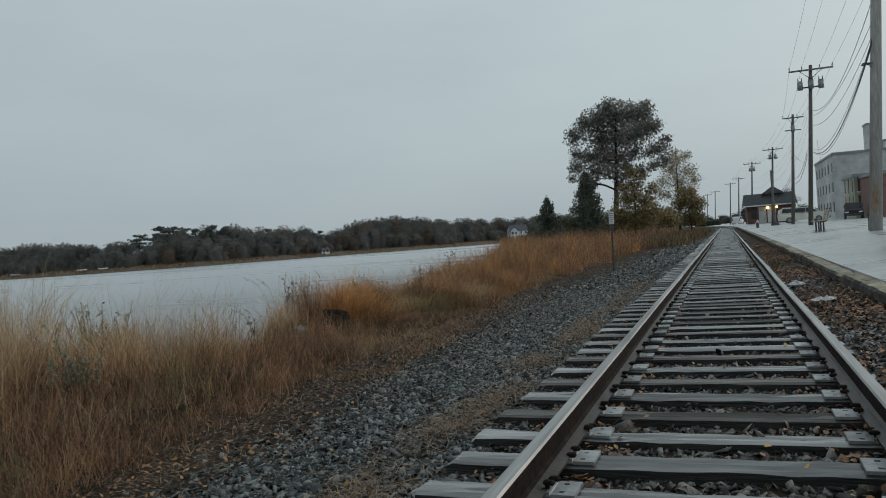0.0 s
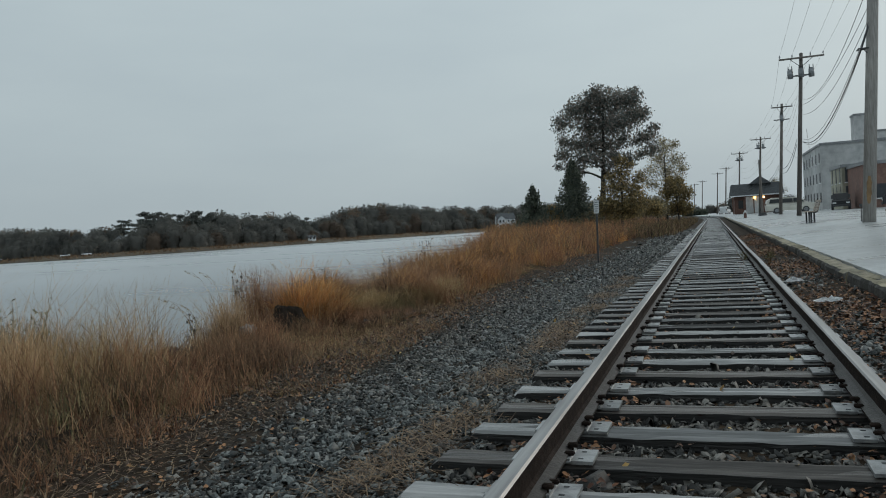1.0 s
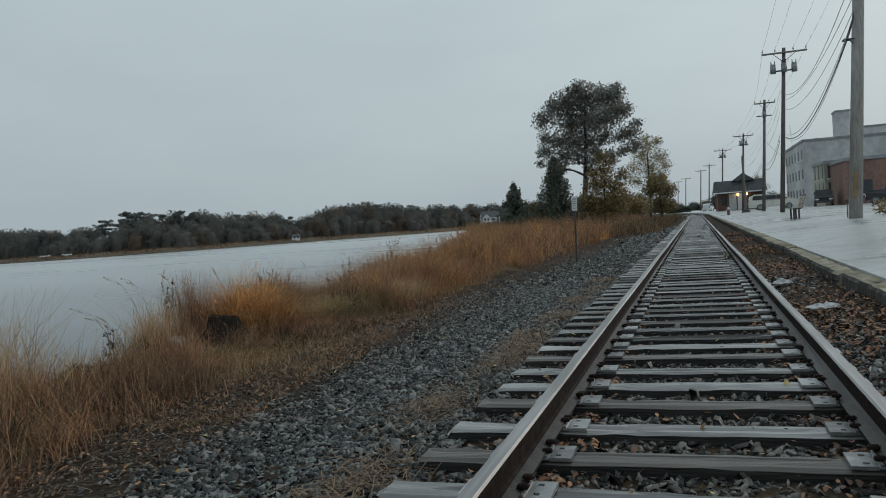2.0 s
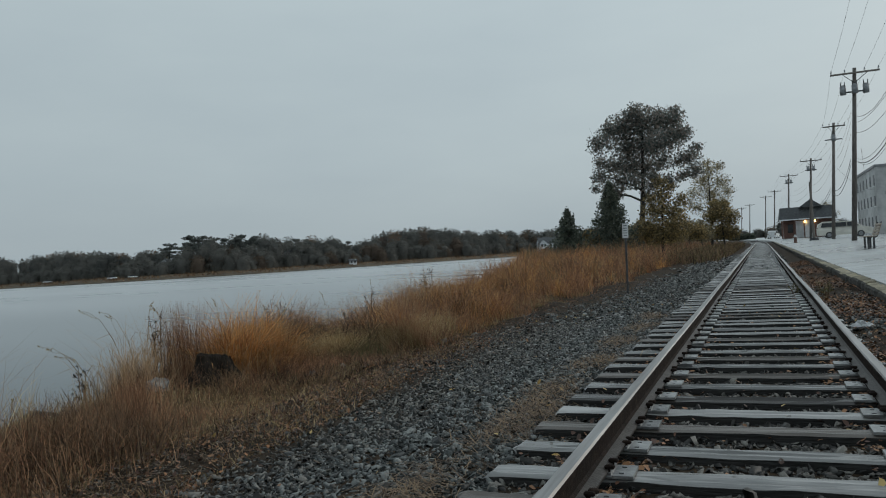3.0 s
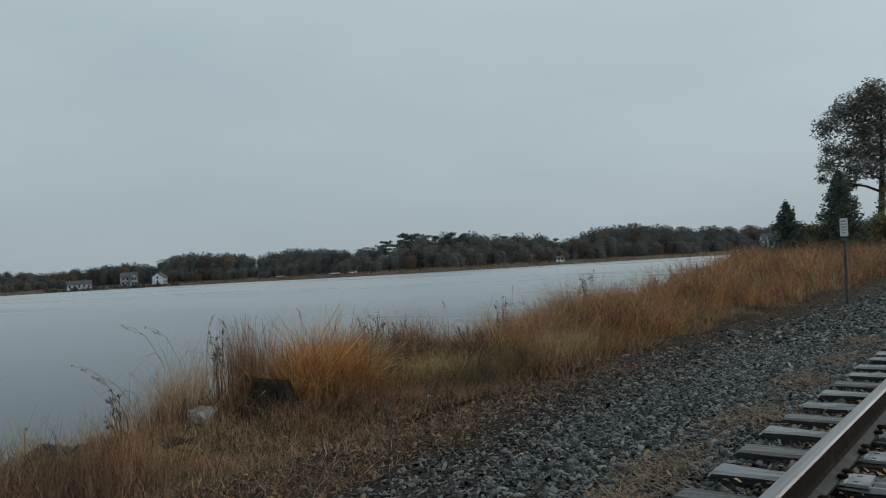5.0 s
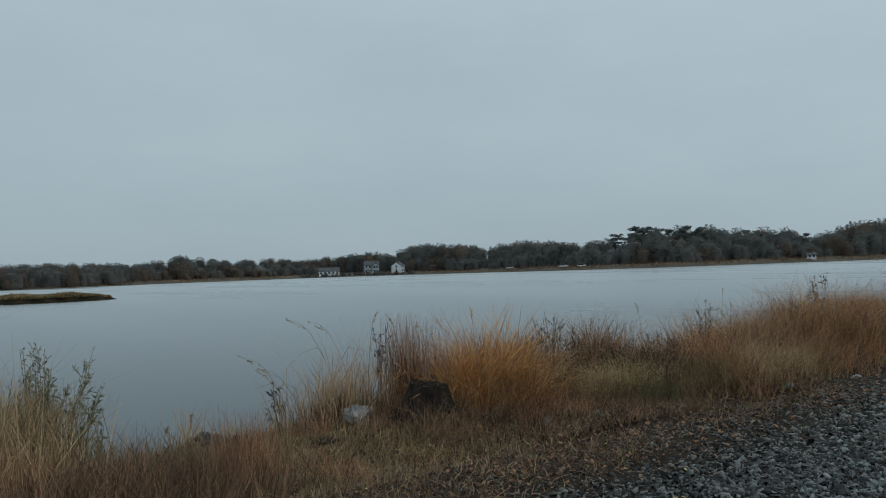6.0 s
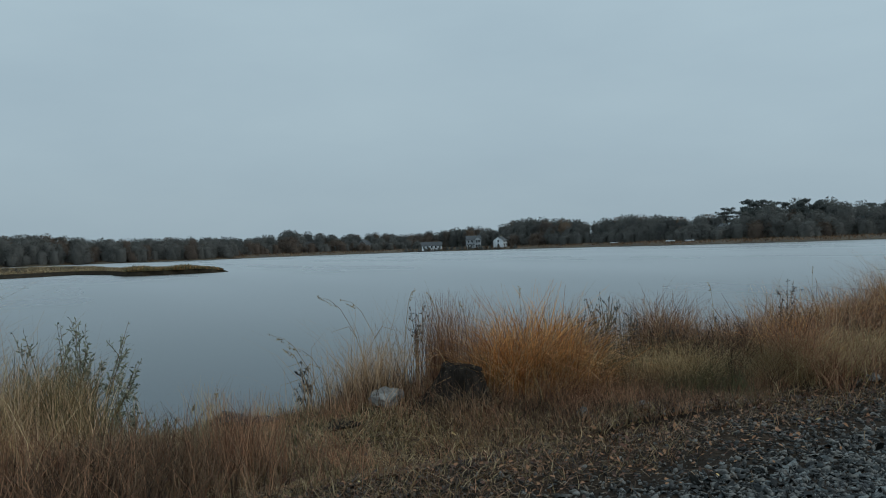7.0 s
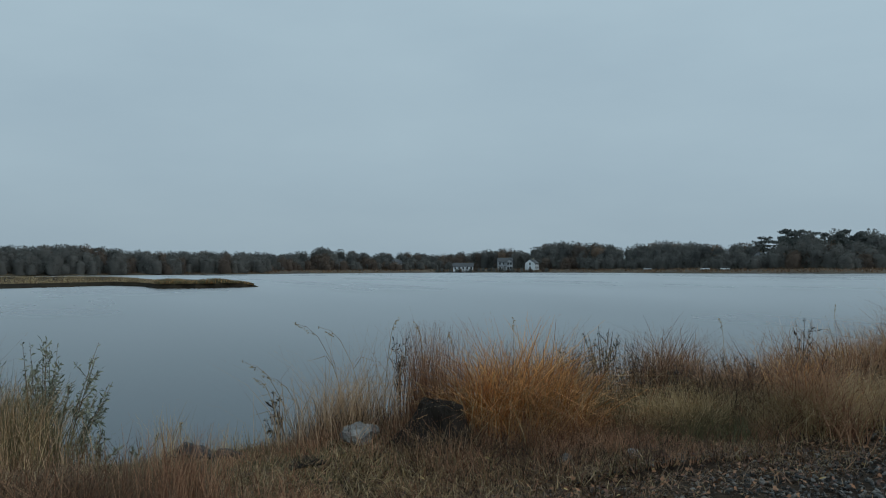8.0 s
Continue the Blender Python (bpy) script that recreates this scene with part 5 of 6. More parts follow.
for i, (mat, lab) in enumerate(((M_BROWN, "short brown grass at the gravel's edge"), (M_DARKGRASS, "short dark grass at the gravel's edge"), (M_RUST, "short rusty grass at the gravel's edge"), (M_TAN, "short tan grass at the gravel's edge"))):
    blades(tx[keepg][i::4], ty[keepg][i::4], hts(len(tx[keepg][i::4]), 0.085), 0.007, mat, lab, gr, 0.9, splay=0.6)
n = 6000
ty = 46 + 70 * gr.uniform(0, 1, n)
tx = -4.6 + 2.6 * gr.uniform(0, 1, n) ** 1.3
for i, (mat, lab) in enumerate(((M_OLIVEGRASS, "olive weeds between the trees and the track"), (M_BROWN, "brown weeds between the trees and the track"), (M_DARKGRASS, "dark weeds between the trees and the track"))):
    blades(tx[i::3], ty[i::3], hts(len(tx[i::3]), 0.7), 0.04, mat, lab, gr, 0.5)
# further along the bank
grow(12000, 12.8, 24, 0.76, 0.008, M_RUST, "rust-orange dry grass along the bank", clump=0.75, power=1.5, bend=0.8)
grow(2600, 12.8, 20, 0.8, 0.008, M_BUFF, "tan dry grass with curled tips along the bank", clump=0.85, power=1.3, bend=1.1, inner=0.3)
grow(5500, 13.0, 26, 0.78, 0.008, M_GOLD, "golden dry grass along the bank", bend=1.0, clump=0.85, power=1.2, inner=0.1)
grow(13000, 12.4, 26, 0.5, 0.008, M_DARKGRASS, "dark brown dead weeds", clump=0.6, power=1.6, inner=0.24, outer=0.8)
grow(5000, 26, 50, 0.7, 0.016, M_DARKGRASS, "dark brown dead weeds", clump=0.5)
grow(1800, 11.8, 24, 0.4, 0.009, M_GREEN, "dull green weeds in the dry grass", clump=0.8)
grow(4000, 12.5, 34, 0.2, 0.01, M_TAN, "short tan grass at the gravel's edge", outer=0.25, ramp=0.2, bend=1.0)
grow(2600, 24, 60, 0.8, 0.016, M_OLIVEGRASS, "olive weeds in the dry grass", clump=0.9)
grow(1800, 24, 50, 0.6, 0.014, M_TAN, "tan dry grass further along", clump=0.9)
grow(10500, 24, 48, 0.86, 0.016, M_RUST, "rust-orange dry grass further along", clump=0.4, power=1.1)
grow(3600, 24, 50, 0.9, 0.014, M_GOLD, "golden dry grass further along", clump=0.6)
grow(8500, 48, 110, 1.0, 0.035, M_RUST, "rust-orange dry grass below the trees", clump=0.4, power=1.3)
grow(3500, 48, 110, 0.9, 0.035, M_GREEN, "dull green undergrowth below the trees", clump=0.6, power=1.3)


for cx, cy, sx, sy, ht in ((-5.45, 10.5, 0.1, 0.1, 0.56), (-5.55, 10.85, 0.12, 0.13, 0.72), (-5.4, 11.1, 0.12, 0.11, 0.56)):
    patch(620, cx, cy, sx, sy, ht * 1.08, 0.0105, M_GOLD, "bright golden tussock beside the stump", 1.1, 0.24)
patch(700, -5.5, 10.95, 0.18, 0.26, 0.6, 0.005, M_BROWN, "brown stalks in the golden tussock", 0.5, 0.2)
patch(500, -5.45, 10.7, 0.16, 0.26, 0.5, 0.007, M_STRAW, "pale curled blades in the golden tussock", 1.0, 0.2)
patch(400, -5.5, 10.8, 0.2, 0.26, 0.62, 0.006, M_RUST, "red-brown blades in the golden tussock", 0.5, 0.16)
patch(900, -5.3, 10.92, 0.18, 0.28, 0.4, 0.006, M_GOLD, "bright golden tussock beside the stump", 1.2, 0.28)
patch(600, -5.45, 10.95, 0.2, 0.28, 0.78, 0.0045, M_STRAW, "pale straws in the golden tussock", 1.0, 0.3)
patch(1500, -5.05, 11.0, 0.2, 0.3, 0.28, 0.005, M_RUST, "rusty grass at the foot of the tussock", 0.6)
patch(700, -5.2, 11.8, 0.2, 0.4, 0.28, 0.006, M_DARKGRASS, "dark dead weeds below the tussock", 0.7)
patch(900, -5.2, 13.5, 0.25, 0.5, 0.34, 0.006, M_DARKGRASS, "dark dead weeds below the bank grass", 0.7)
patch(900, -5.0, 11.9, 0.25, 0.5, 0.3, 0.005, M_BROWN, "dark weeds at the foot of the bank", 0.5)
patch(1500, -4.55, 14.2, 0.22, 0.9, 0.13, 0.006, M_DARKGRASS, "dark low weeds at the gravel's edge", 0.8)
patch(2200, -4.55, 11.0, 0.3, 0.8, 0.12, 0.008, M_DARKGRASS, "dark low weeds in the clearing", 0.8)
patch(700, -5.0, 13.0, 0.25, 0.6, 0.34, 0.005, M_RUST, "rusty grass at the foot of the bank", 0.5)
patch(800, -5.85, 10.2, 0.14, 0.13, 0.66, 0.0045, M_RUST, "upright red-brown stalks behind the stump", 0.12, 0.12)
patch(750, -5.9, 9.42, 0.18, 0.22, 0.42, 0.005, M_BUFF, "thin pale straw by the water", 0.35, 0.16)
patch(260, -5.9, 9.4, 0.2, 0.26, 0.66, 0.004, M_BUFF, "tall wisps of straw by the water", 0.5, 0.14)
patch(500, -5.8, 9.4, 0.16, 0.22, 0.26, 0.005, M_DARKGRASS, "dark low weeds by the water", 0.5, 0.25)
patch(420, -5.75, 11.65, 0.2, 0.38, 0.62, 0.0045, M_DARKGRASS, "thin dark upright stalks by the water", 0.1, 0.08)
patch(600, -5.83, 11.74, 0.25, 0.5, 0.6, 0.004, M_BROWN, "thin purple-brown weeds by the water", 0.12, 0.12)
patch(520, -5.88, 12.34, 0.25, 0.4, 0.62, 0.004, M_RUST, "upright red-brown stalks by the water", 0.12, 0.12)
patch(1100, -4.9, 11.7, 0.24, 0.35, 0.2, 0.008, M_GREEN, "low green weeds by the tussock", 0.7)
patch(800, -5.5, 11.6, 0.2, 0.3, 0.4, 0.006, M_GREEN, "pale green weeds behind the tussock", 0.4)
patch(2600, -4.5, 13.1, 0.16, 0.3, 0.34, 0.006, M_STRAW, "pale tan tussock of fine grass", 1.0, 0.4)
patch(1900, -5.1, 12.1, 0.13, 0.2, 0.4, 0.006, M_STRAW, "pale tan tussock of fine grass", 1.0, 0.4)
patch(520, -4.43, 8.09, 0.10, 0.12, 0.40, 0.004, M_RUST, "red-brown tuft in the clearing", 0.2, 0.12)
patch(90, -5.83, 8.14, 0.06, 0.06, 0.34, 0.004, M_STRAW, "thin pale straw by the water", 0.2, 0.2)
patch(300, -5.98, 8.59, 0.12, 0.25, 0.2, 0.004, M_STRAW, "thin pale straw by the water", 0.2)
patch(450, -6.78, 7.04, 0.35, 0.4, 0.45, 0.005, M_STRAW, "straw-coloured tall grass on the bank edge", 0.4)
patch(170, -5.02, 9.95, 0.06, 0.16, 0.24, 0.005, M_BUFF, "dry grass standing against the stump", 0.5, 0.2)
patch(500, -5.03, 9.74, 0.35, 0.12, 0.14, 0.005, M_BROWN, "short grass against the stump", 0.6)
patch(3500, -4.9, 8.6, 0.45, 0.7, 0.10, 0.009, M_TAN, "short tan grass in the clearing", 0.9, 0.5)
patch(1500, -5.3, 8.3, 0.4, 0.5, 0.10, 0.007, M_GREEN, "short green grass in the clearing", 0.8, 0.5)
patch(2200, -4.7, 9.9, 0.35, 0.6, 0.10, 0.009, M_STRAW, "short tan grass in the clearing", 0.9, 0.5)
patch(700, -4.75, 12.0, 0.12, 0.14, 0.3, 0.006, M_OLIVEGRASS, "low olive tuft at the foot of the bank", 0.8)
patch(900, -4.6, 12.9, 0.14, 0.2, 0.32, 0.005, M_TAN, "pale tan tussock of fine grass", 0.7)
patch(800, -4.5, 14.0, 0.16, 0.25, 0.34, 0.005, M_TAN, "pale tan tussock of fine grass", 0.7)
patch(900, -4.7, 11.2, 0.16, 0.2, 0.18, 0.006, M_RUST, "low rusty tuft in the clearing", 0.8)
# the marsh island's grass
n = 24000
ib = gr.uniform(78.9, 105, n)
it = 0.015 + 0.95 * gr.uniform(0, 1, n) ** np.where(ib > 85.5, 1.5, 2.2)
ir = np.interp(ib, ISL[0], ISL[1]) * (1 - it) + np.interp(ib, ISL[0], ISL[2]) * it
iz = -1.95 + 0.93 * np.minimum(1, (ib - 78.3) / 1.6) ** 0.6
ih = hts(n, 0.5, 0.2) * np.interp(ib, [78.9, 81, 85, 86.5, 105], [0.5, 1.0, 0.9, 0.6, 0.6]) * (1 + 0.25 * np.sin(ib * 2.1))
mixed = gr.uniform(size=n)
for mat, lab, pick in ((M_OLIVEGRASS, "olive marsh grass on the island", (ib < 85.5) & (mixed < 0.85)), (M_TAN, "tan marsh grass on the island", (ib >= 85.5) & (mixed < 0.75)),
                       (M_GOLD, "golden marsh grass on the island", (ib < 85.5) & (mixed >= 0.85)), (M_BROWN, "brown marsh grass on the island", (ib >= 85.5) & (mixed >= 0.75))):
    blades(-ir[pick] * np.sin(np.radians(ib[pick])), 7.5 + ir[pick] * np.cos(np.radians(ib[pick])), ih[pick], 0.12, mat, lab, gr, 0.3, z=iz[pick])
n = 9000
sb = gr.uniform(6, 108, n)
sr = shore_r(sb) + gr.uniform(1.5, 30, n)
blades(-sr * np.sin(np.radians(sb)), np.interp(sb, [46, 54], [0.2, 7.5]) + sr * np.cos(np.radians(sb)), hts(n, 0.8, 0.3), 0.5, M_BROWN, "brown marsh grass on the far bank", gr, 0.2,
       z=np.interp(sr - shore_r(sb), [0, 1.5, 12, 30], [-1.6, -1.25, -0.45, 0.4]))

# ---- leaf litter ----
M_LITTER = surf("dead_leaves", [(0.05, 0.024, 0.014), (0.15, 0.068, 0.032), (0.31, 0.155, 0.07)], 4, (0.45, 0.75), 0.0, island=1.1, big=0.3)
M_YELLOW = surf("yellow_leaves", [(0.22, 0.12, 0.03), (0.36, 0.22, 0.05), (0.5, 0.36, 0.14)], 4, (0.45, 0.75), 0.0, island=1.0, big=0.3)


M_RUSTLEAF = surf("rust_leaves", [(0.07, 0.027, 0.014), (0.16, 0.065, 0.03), (0.3, 0.14, 0.062)], 4, (0.45, 0.75), 0.0, island=1.1, big=0.3)


def litter(name, x, y, size, mat, label, lift=0.0, tilt=0.35):
    """Curled leaves of five corners and a stalk, lying loose."""
    n = len(x)
    r = gr
    a = r.uniform(0, 2 * math.pi, n)
    s = size * r.uniform(0.6, 1.3, n)
    shape = np.array([(-0.6, 0, 0), (-0.25, -0.42, 0.12), (0.3, -0.35, 0.16), (0.65, 0, 0.05), (0.3, 0.35, 0.16), (-0.25, 0.42, 0.12)])
    v = shape[None] * s[:, None, None] * r.uniform(0.65, 1.25, (n, 6, 1))
    ca, sa = np.cos(a)[:, None], np.sin(a)[:, None]
    tx, ty = r.normal(0, tilt, (n, 1)), r.normal(0, tilt, (n, 1))
    z = v[..., 2] + tx * v[..., 0] + ty * v[..., 1]
    X = ca * v[..., 0] - sa * v[..., 1] + x[:, None]
    Y = sa * v[..., 0] + ca * v[..., 1] + y[:, None]
    Z = z + (gz(x, y) + lift)[:, None] + r.uniform(0.005, 0.025, (n, 1))
    verts = np.stack([X, Y, Z], -1).reshape(-1, 3)
    f = np.array([(0, 1, 2, 3), (0, 3, 4, 5)])
    return tagged(tri_np(name, verts, (f[None] + 6 * np.arange(n)[:, None, None]).reshape(-1, 4), mat), label, "leaves", kind="stuff")


n = 12000
lx, ly = gr.uniform(0.9, 1.5, n), 3 + 32 * gr.uniform(0, 1, n) ** 1.3
keepl = np.sin(ly * 1.1 + lx * 3) + gr.normal(0, 0.7, n) > -0.2
litter("leaf_litter", lx[keepl][::2], ly[keepl][::2], 0.03, M_RUSTLEAF, "rust-red leaves along the platform", 0.03)
litter("leaf_litter", lx[keepl], ly[keepl], 0.031, M_LITTER, "brown dead leaves heaped along the platform", 0.02)
n = 8000
ly = 2.5 + 27 * gr.uniform(0, 1, n) ** 1.2
lx = front_x(ly) + np.abs(gr.normal(0, 0.5, n)) * gr.choice((-1.6, 0.9), n)
litter("leaf_litter", lx, ly, 0.022, M_LITTER, "brown dead leaves between gravel and grass", 0.02)
n = 2200
ly = gr.uniform(6.5, 14, n)
litter("leaf_litter", front_x(ly) + gr.uniform(-1.3, 0.75, n), ly, 0.024, M_RUSTLEAF, "rust-red leaves strewn in the clearing", 0.02)
n = 900
litter("leaf_litter", gr.uniform(-1.2, 0.8, n), gr.uniform(2, 22, n), 0.028, M_LITTER, "brown dead leaves lodged between the ties", 0.02)
n = 260
litter("leaf_litter", gr.uniform(-4.8, 1.4, n), gr.uniform(2, 20, n), 0.028, M_YELLOW, "yellow fallen leaves on gravel and grass", 0.05)


M_DRYSTRAW = surf("dry_straw", [(0.08, 0.048, 0.028), (0.155, 0.098, 0.058), (0.25, 0.17, 0.10)], 4, (0.6, 0.8), 0.0, island=0.9, big=0.3)


def straw(x, y, length, lift, label, mat=M_DRYSTRAW):
    """Single straws lying flat in all directions."""
    n = len(x)
    a = gr.uniform(0, 2 * math.pi, n)
    s = length * gr.uniform(0.4, 1.3, n)
    z = gz(x, y) + lift + gr.uniform(0, 0.025, n)
    dx, dy, w = np.cos(a) * s * 0.5, np.sin(a) * s * 0.5, 0.0022
    wx, wy, dz = -np.sin(a) * w, np.cos(a) * w, gr.normal(0, 0.12, n) * s
    v = np.stack([np.stack([x - dx - wx, y - dy - wy, z - dz], -1), np.stack([x - dx + wx, y - dy + wy, z - dz], -1),
                  np.stack([x + dx + wx, y + dy + wy, z + dz], -1), np.stack([x + dx - wx, y + dy - wy, z + dz], -1)], 1)
    return tagged(tri_np("straw", v.reshape(-1, 3), np.arange(4 * n).reshape(-1, 4), mat), label, "straw", kind="stuff")


n = 6500
ly = gr.choice(np.array([3.2, 4.6, 5.4, 6.9, 8.4, 8.9, 9.7, 11.2, 12.9, 14.4, 16.0]), n) + gr.normal(0, 0.3, n)
straw(gr.normal(-1.55, 0.13, n) - 0.06 * np.sin(ly * 2), ly, 0.12, 0.02, "dry straw matted at the ends of the ties")
n = 5000
ly = gr.uniform(3, 14, n)
straw(front_x(ly) + gr.normal(0.1, 0.35, n), ly, 0.10, 0.01, "dry straw strewn before the grass")
M_THATCH = surf("dead_grass_thatch", [(0.13, 0.078, 0.042), (0.26, 0.165, 0.09), (0.42, 0.29, 0.17)], 4, (0.6, 0.8), 0.0, island=0.9, big=0.5)
n = 4000
ly = 6.2 + 4.4 * gr.uniform(0, 1, n) ** 1.2
straw(front_x(ly) - 0.1 - 2.0 * gr.uniform(0, 1, n), ly, 0.11, 0.015, "pale dead grass lying flat in the clearing", M_THATCH)
n = 2200
lx = gr.choice((-0.6, 0.6, -0.9), n) + gr.normal(0, 0.09, n)
litter("leaf_litter", lx, gr.choice(np.array(TIE_Y[12:60]), n) + 0.25 + gr.normal(0, 0.07, n), 0.025, M_RUSTLEAF, "rust-red leaves gathered beside the rails", 0.03)
n = 2600
lx = gr.choice((-0.62, 0.62, -0.9), n) + gr.normal(0, 0.07, n)
litter("leaf_litter", lx, gr.choice(np.array(TIE_Y[:40]), n) + 0.25 + gr.normal(0, 0.06, n), 0.03, M_LITTER, "brown dead leaves lodged along the rails", 0.02)


# ---- stump and rocks in the clearing ----
M_STUMP = surf("rotted_wood", [(0.015, 0.012, 0.0098), (0.032, 0.026, 0.0212), (0.07, 0.055, 0.044)], 5, (0.8, 0.95), 0.9, 16, spec=0.08, stretch=(4, 4, 0.7))
M_ROCKW = surf("pale_rock", [(0.12, 0.118, 0.11), (0.25, 0.24, 0.225), (0.45, 0.435, 0.4)], 14, (0.7, 0.9), 0.9, 40)
M_ROCKD = surf("dark_rock", [(0.014, 0.013, 0.012), (0.028, 0.026, 0.024), (0.05, 0.046, 0.043)], 9, (0.6, 0.85), 0.6, 30)


def stump():
    """A short rotted bole with a ragged top and roots that run out to one side."""
    r = random.Random(4)
    bm = bmesh.new()
    rings, seg = [], 48
    prof = [(-0.10, 0.25), (0.0, 0.235), (0.06, 0.22), (0.12, 0.205), (0.18, 0.19), (0.24, 0.182), (0.31, 0.172), (0.37, 0.155), (0.39, 0.118), (0.37, 0.075), (0.35, 0.02)]
    for z, rad in prof:
        ring = []
        low = max(0.0, 1 - max(z, 0) / 0.3)
        for i in range(seg):
            a = 2 * math.pi * i / seg
            side = max(0.0, math.cos(a - radians(243)))
            root = 1 + 0.8 * side ** 2.4 * low ** 1.2 + 0.3 * max(0.0, math.cos(a - radians(330))) ** 4 * low ** 2 + 0.35 * max(0.0, math.cos(a - radians(40))) ** 4 * low ** 2
            c = Vector((math.cos(a) * 2.2, math.sin(a) * 2.2, z * 3))
            q = rad * root * (1 + 0.12 * noise.noise(c) + 0.09 * noise.noise(c * 3.1) + 0.05 * math.sin(a * 11 + 2 * math.sin(a * 3)))
            zz = z + max(0.0, z) * (-0.08 * math.cos(a - radians(70)) * (z > 0.2) + 0.06 * noise.noise(Vector((math.cos(a) * 3, math.sin(a) * 3, 7)))) + r.uniform(-0.012, 0.012)
            ring.append(bm.verts.new((q * math.cos(a), q * math.sin(a), zz)))
        rings.append(ring)
    for u, w in zip(rings, rings[1:]):
        for i in range(seg):
            bm.faces.new((u[i], u[(i + 1) % seg], w[(i + 1) % seg], w[i]))
    bm.faces.new(rings[-1])
    bm.transform(pose(-5.3, 10.02, float(gz(-5.3, 10.02))) @ Matrix.Diagonal((1.0, 1.0, 0.78, 1)))
    return tagged(part("tree_stump", bm, M_STUMP), "dark rotted tree stump with a ragged top and spreading root", "tree stump")


stump()


def rock(x, y, size, mat, label, seed, sink=0.25):
    r = random.Random(seed)
    bm = bmesh.new()
    bmesh.ops.create_icosphere(bm, subdivisions=3, radius=0.5)
    off = Vector((r.uniform(0, 50), r.uniform(0, 50), r.uniform(0, 50)))
    for v in bm.verts:
        d = 1 + 0.5 * noise.noise(v.co * 2.4 + off) + 0.24 * noise.noise(v.co * 6 + off) + 0.12 * noise.noise(v.co * 14 + off)
        v.co = Vector((v.co.x * size[0], v.co.y * size[1], v.co.z * size[2])) * d
    bm.transform(pose(x, y, float(gz(x, y)) + size[2] * (0.5 - sink), 0, 0, r.uniform(0, 360)))
    return tagged(part("rock", bm, mat), label, "rock")


rock(-5.55, 9.46, (0.31, 0.21, 0.17), M_ROCKW, "pale whitish rock half sunk in the grass", 1)
rock(-5.80, 8.29, (0.36, 0.26, 0.15), M_ROCKD, "dark rock at the edge of the bank", 2)
rock(-5.68, 8.52, (0.22, 0.18, 0.09), M_ROCKD, "dark rock at the edge of the bank", 3)
rock(-6.18, 7.89, (0.4, 0.2, 0.10), M_ROCKW, "flat pale rock at the edge of the bank", 4)
rock(-4.45, 10.56, (0.12, 0.1, 0.1), M_ROCKW, "small pale stone in the short grass", 5)
rock(-4.36, 11.05, (0.11, 0.09, 0.09), M_ROCKW, "small pale stone in the short grass", 6)
rock(-4.06, 13.34, (0.10, 0.08, 0.07), M_ROCKW, "small pale stone in the short grass", 7)
rock(-4.13, 14.74, (0.12, 0.08, 0.08), M_ROCKW, "small pale stone in the short grass", 8)
rock(-5.25, 9.0, (0.36, 0.24, 0.06), M_STUMP, "flat dark slab lying in the clearing", 9)
rock(-5.68, 6.44, (0.3, 0.2, 0.16), M_ROCKW, "pale rock hidden in the grass", 10)


# ---- weeds and reeds that stand apart ----
M_WEEDLEAF = surf("weed_leaves", [(0.16, 0.168, 0.115), (0.27, 0.278, 0.2), (0.39, 0.39, 0.29)], 4, (0.5, 0.75), 0.0, island=0.9, transl=0.3)
M_WEEDDULL = surf("dull_weed_leaves", [(0.05, 0.052, 0.04), (0.085, 0.088, 0.065), (0.13, 0.13, 0.095)], 4, (0.6, 0.8), 0.0, island=0.9, transl=0.2)
M_WEEDDARK = surf("dead_weed_leaves", [(0.035, 0.028, 0.024), (0.06, 0.05, 0.042), (0.10, 0.085, 0.07)], 4, (0.6, 0.8), 0.0, island=0.9)


def lance_leaves(base, way, length, r):
    """Narrow pointed leaves from their stalk ends, folded a little along the middle."""
    n = len(base)
    way = way / (np.linalg.norm(way, axis=1, keepdims=True) + 1e-9)
    side = np.cross(way, r.normal(size=(n, 3)))
    side /= np.linalg.norm(side, axis=1, keepdims=True) + 1e-9
    s = length * r.uniform(0.5, 1.25, (n, 1))
    w = s * r.uniform(0.10, 0.19, (n, 1))
    droop = np.array([0, 0, -1.0]) * s * r.uniform(0, 0.3, (n, 1))
    v = np.stack([base, base + way * s * 0.45 - side * w, base + way * s + droop, base + way * s * 0.45 + side * w], 1)
    return v.reshape(-1, 3), np.arange(4 * n).reshape(-1, 4)


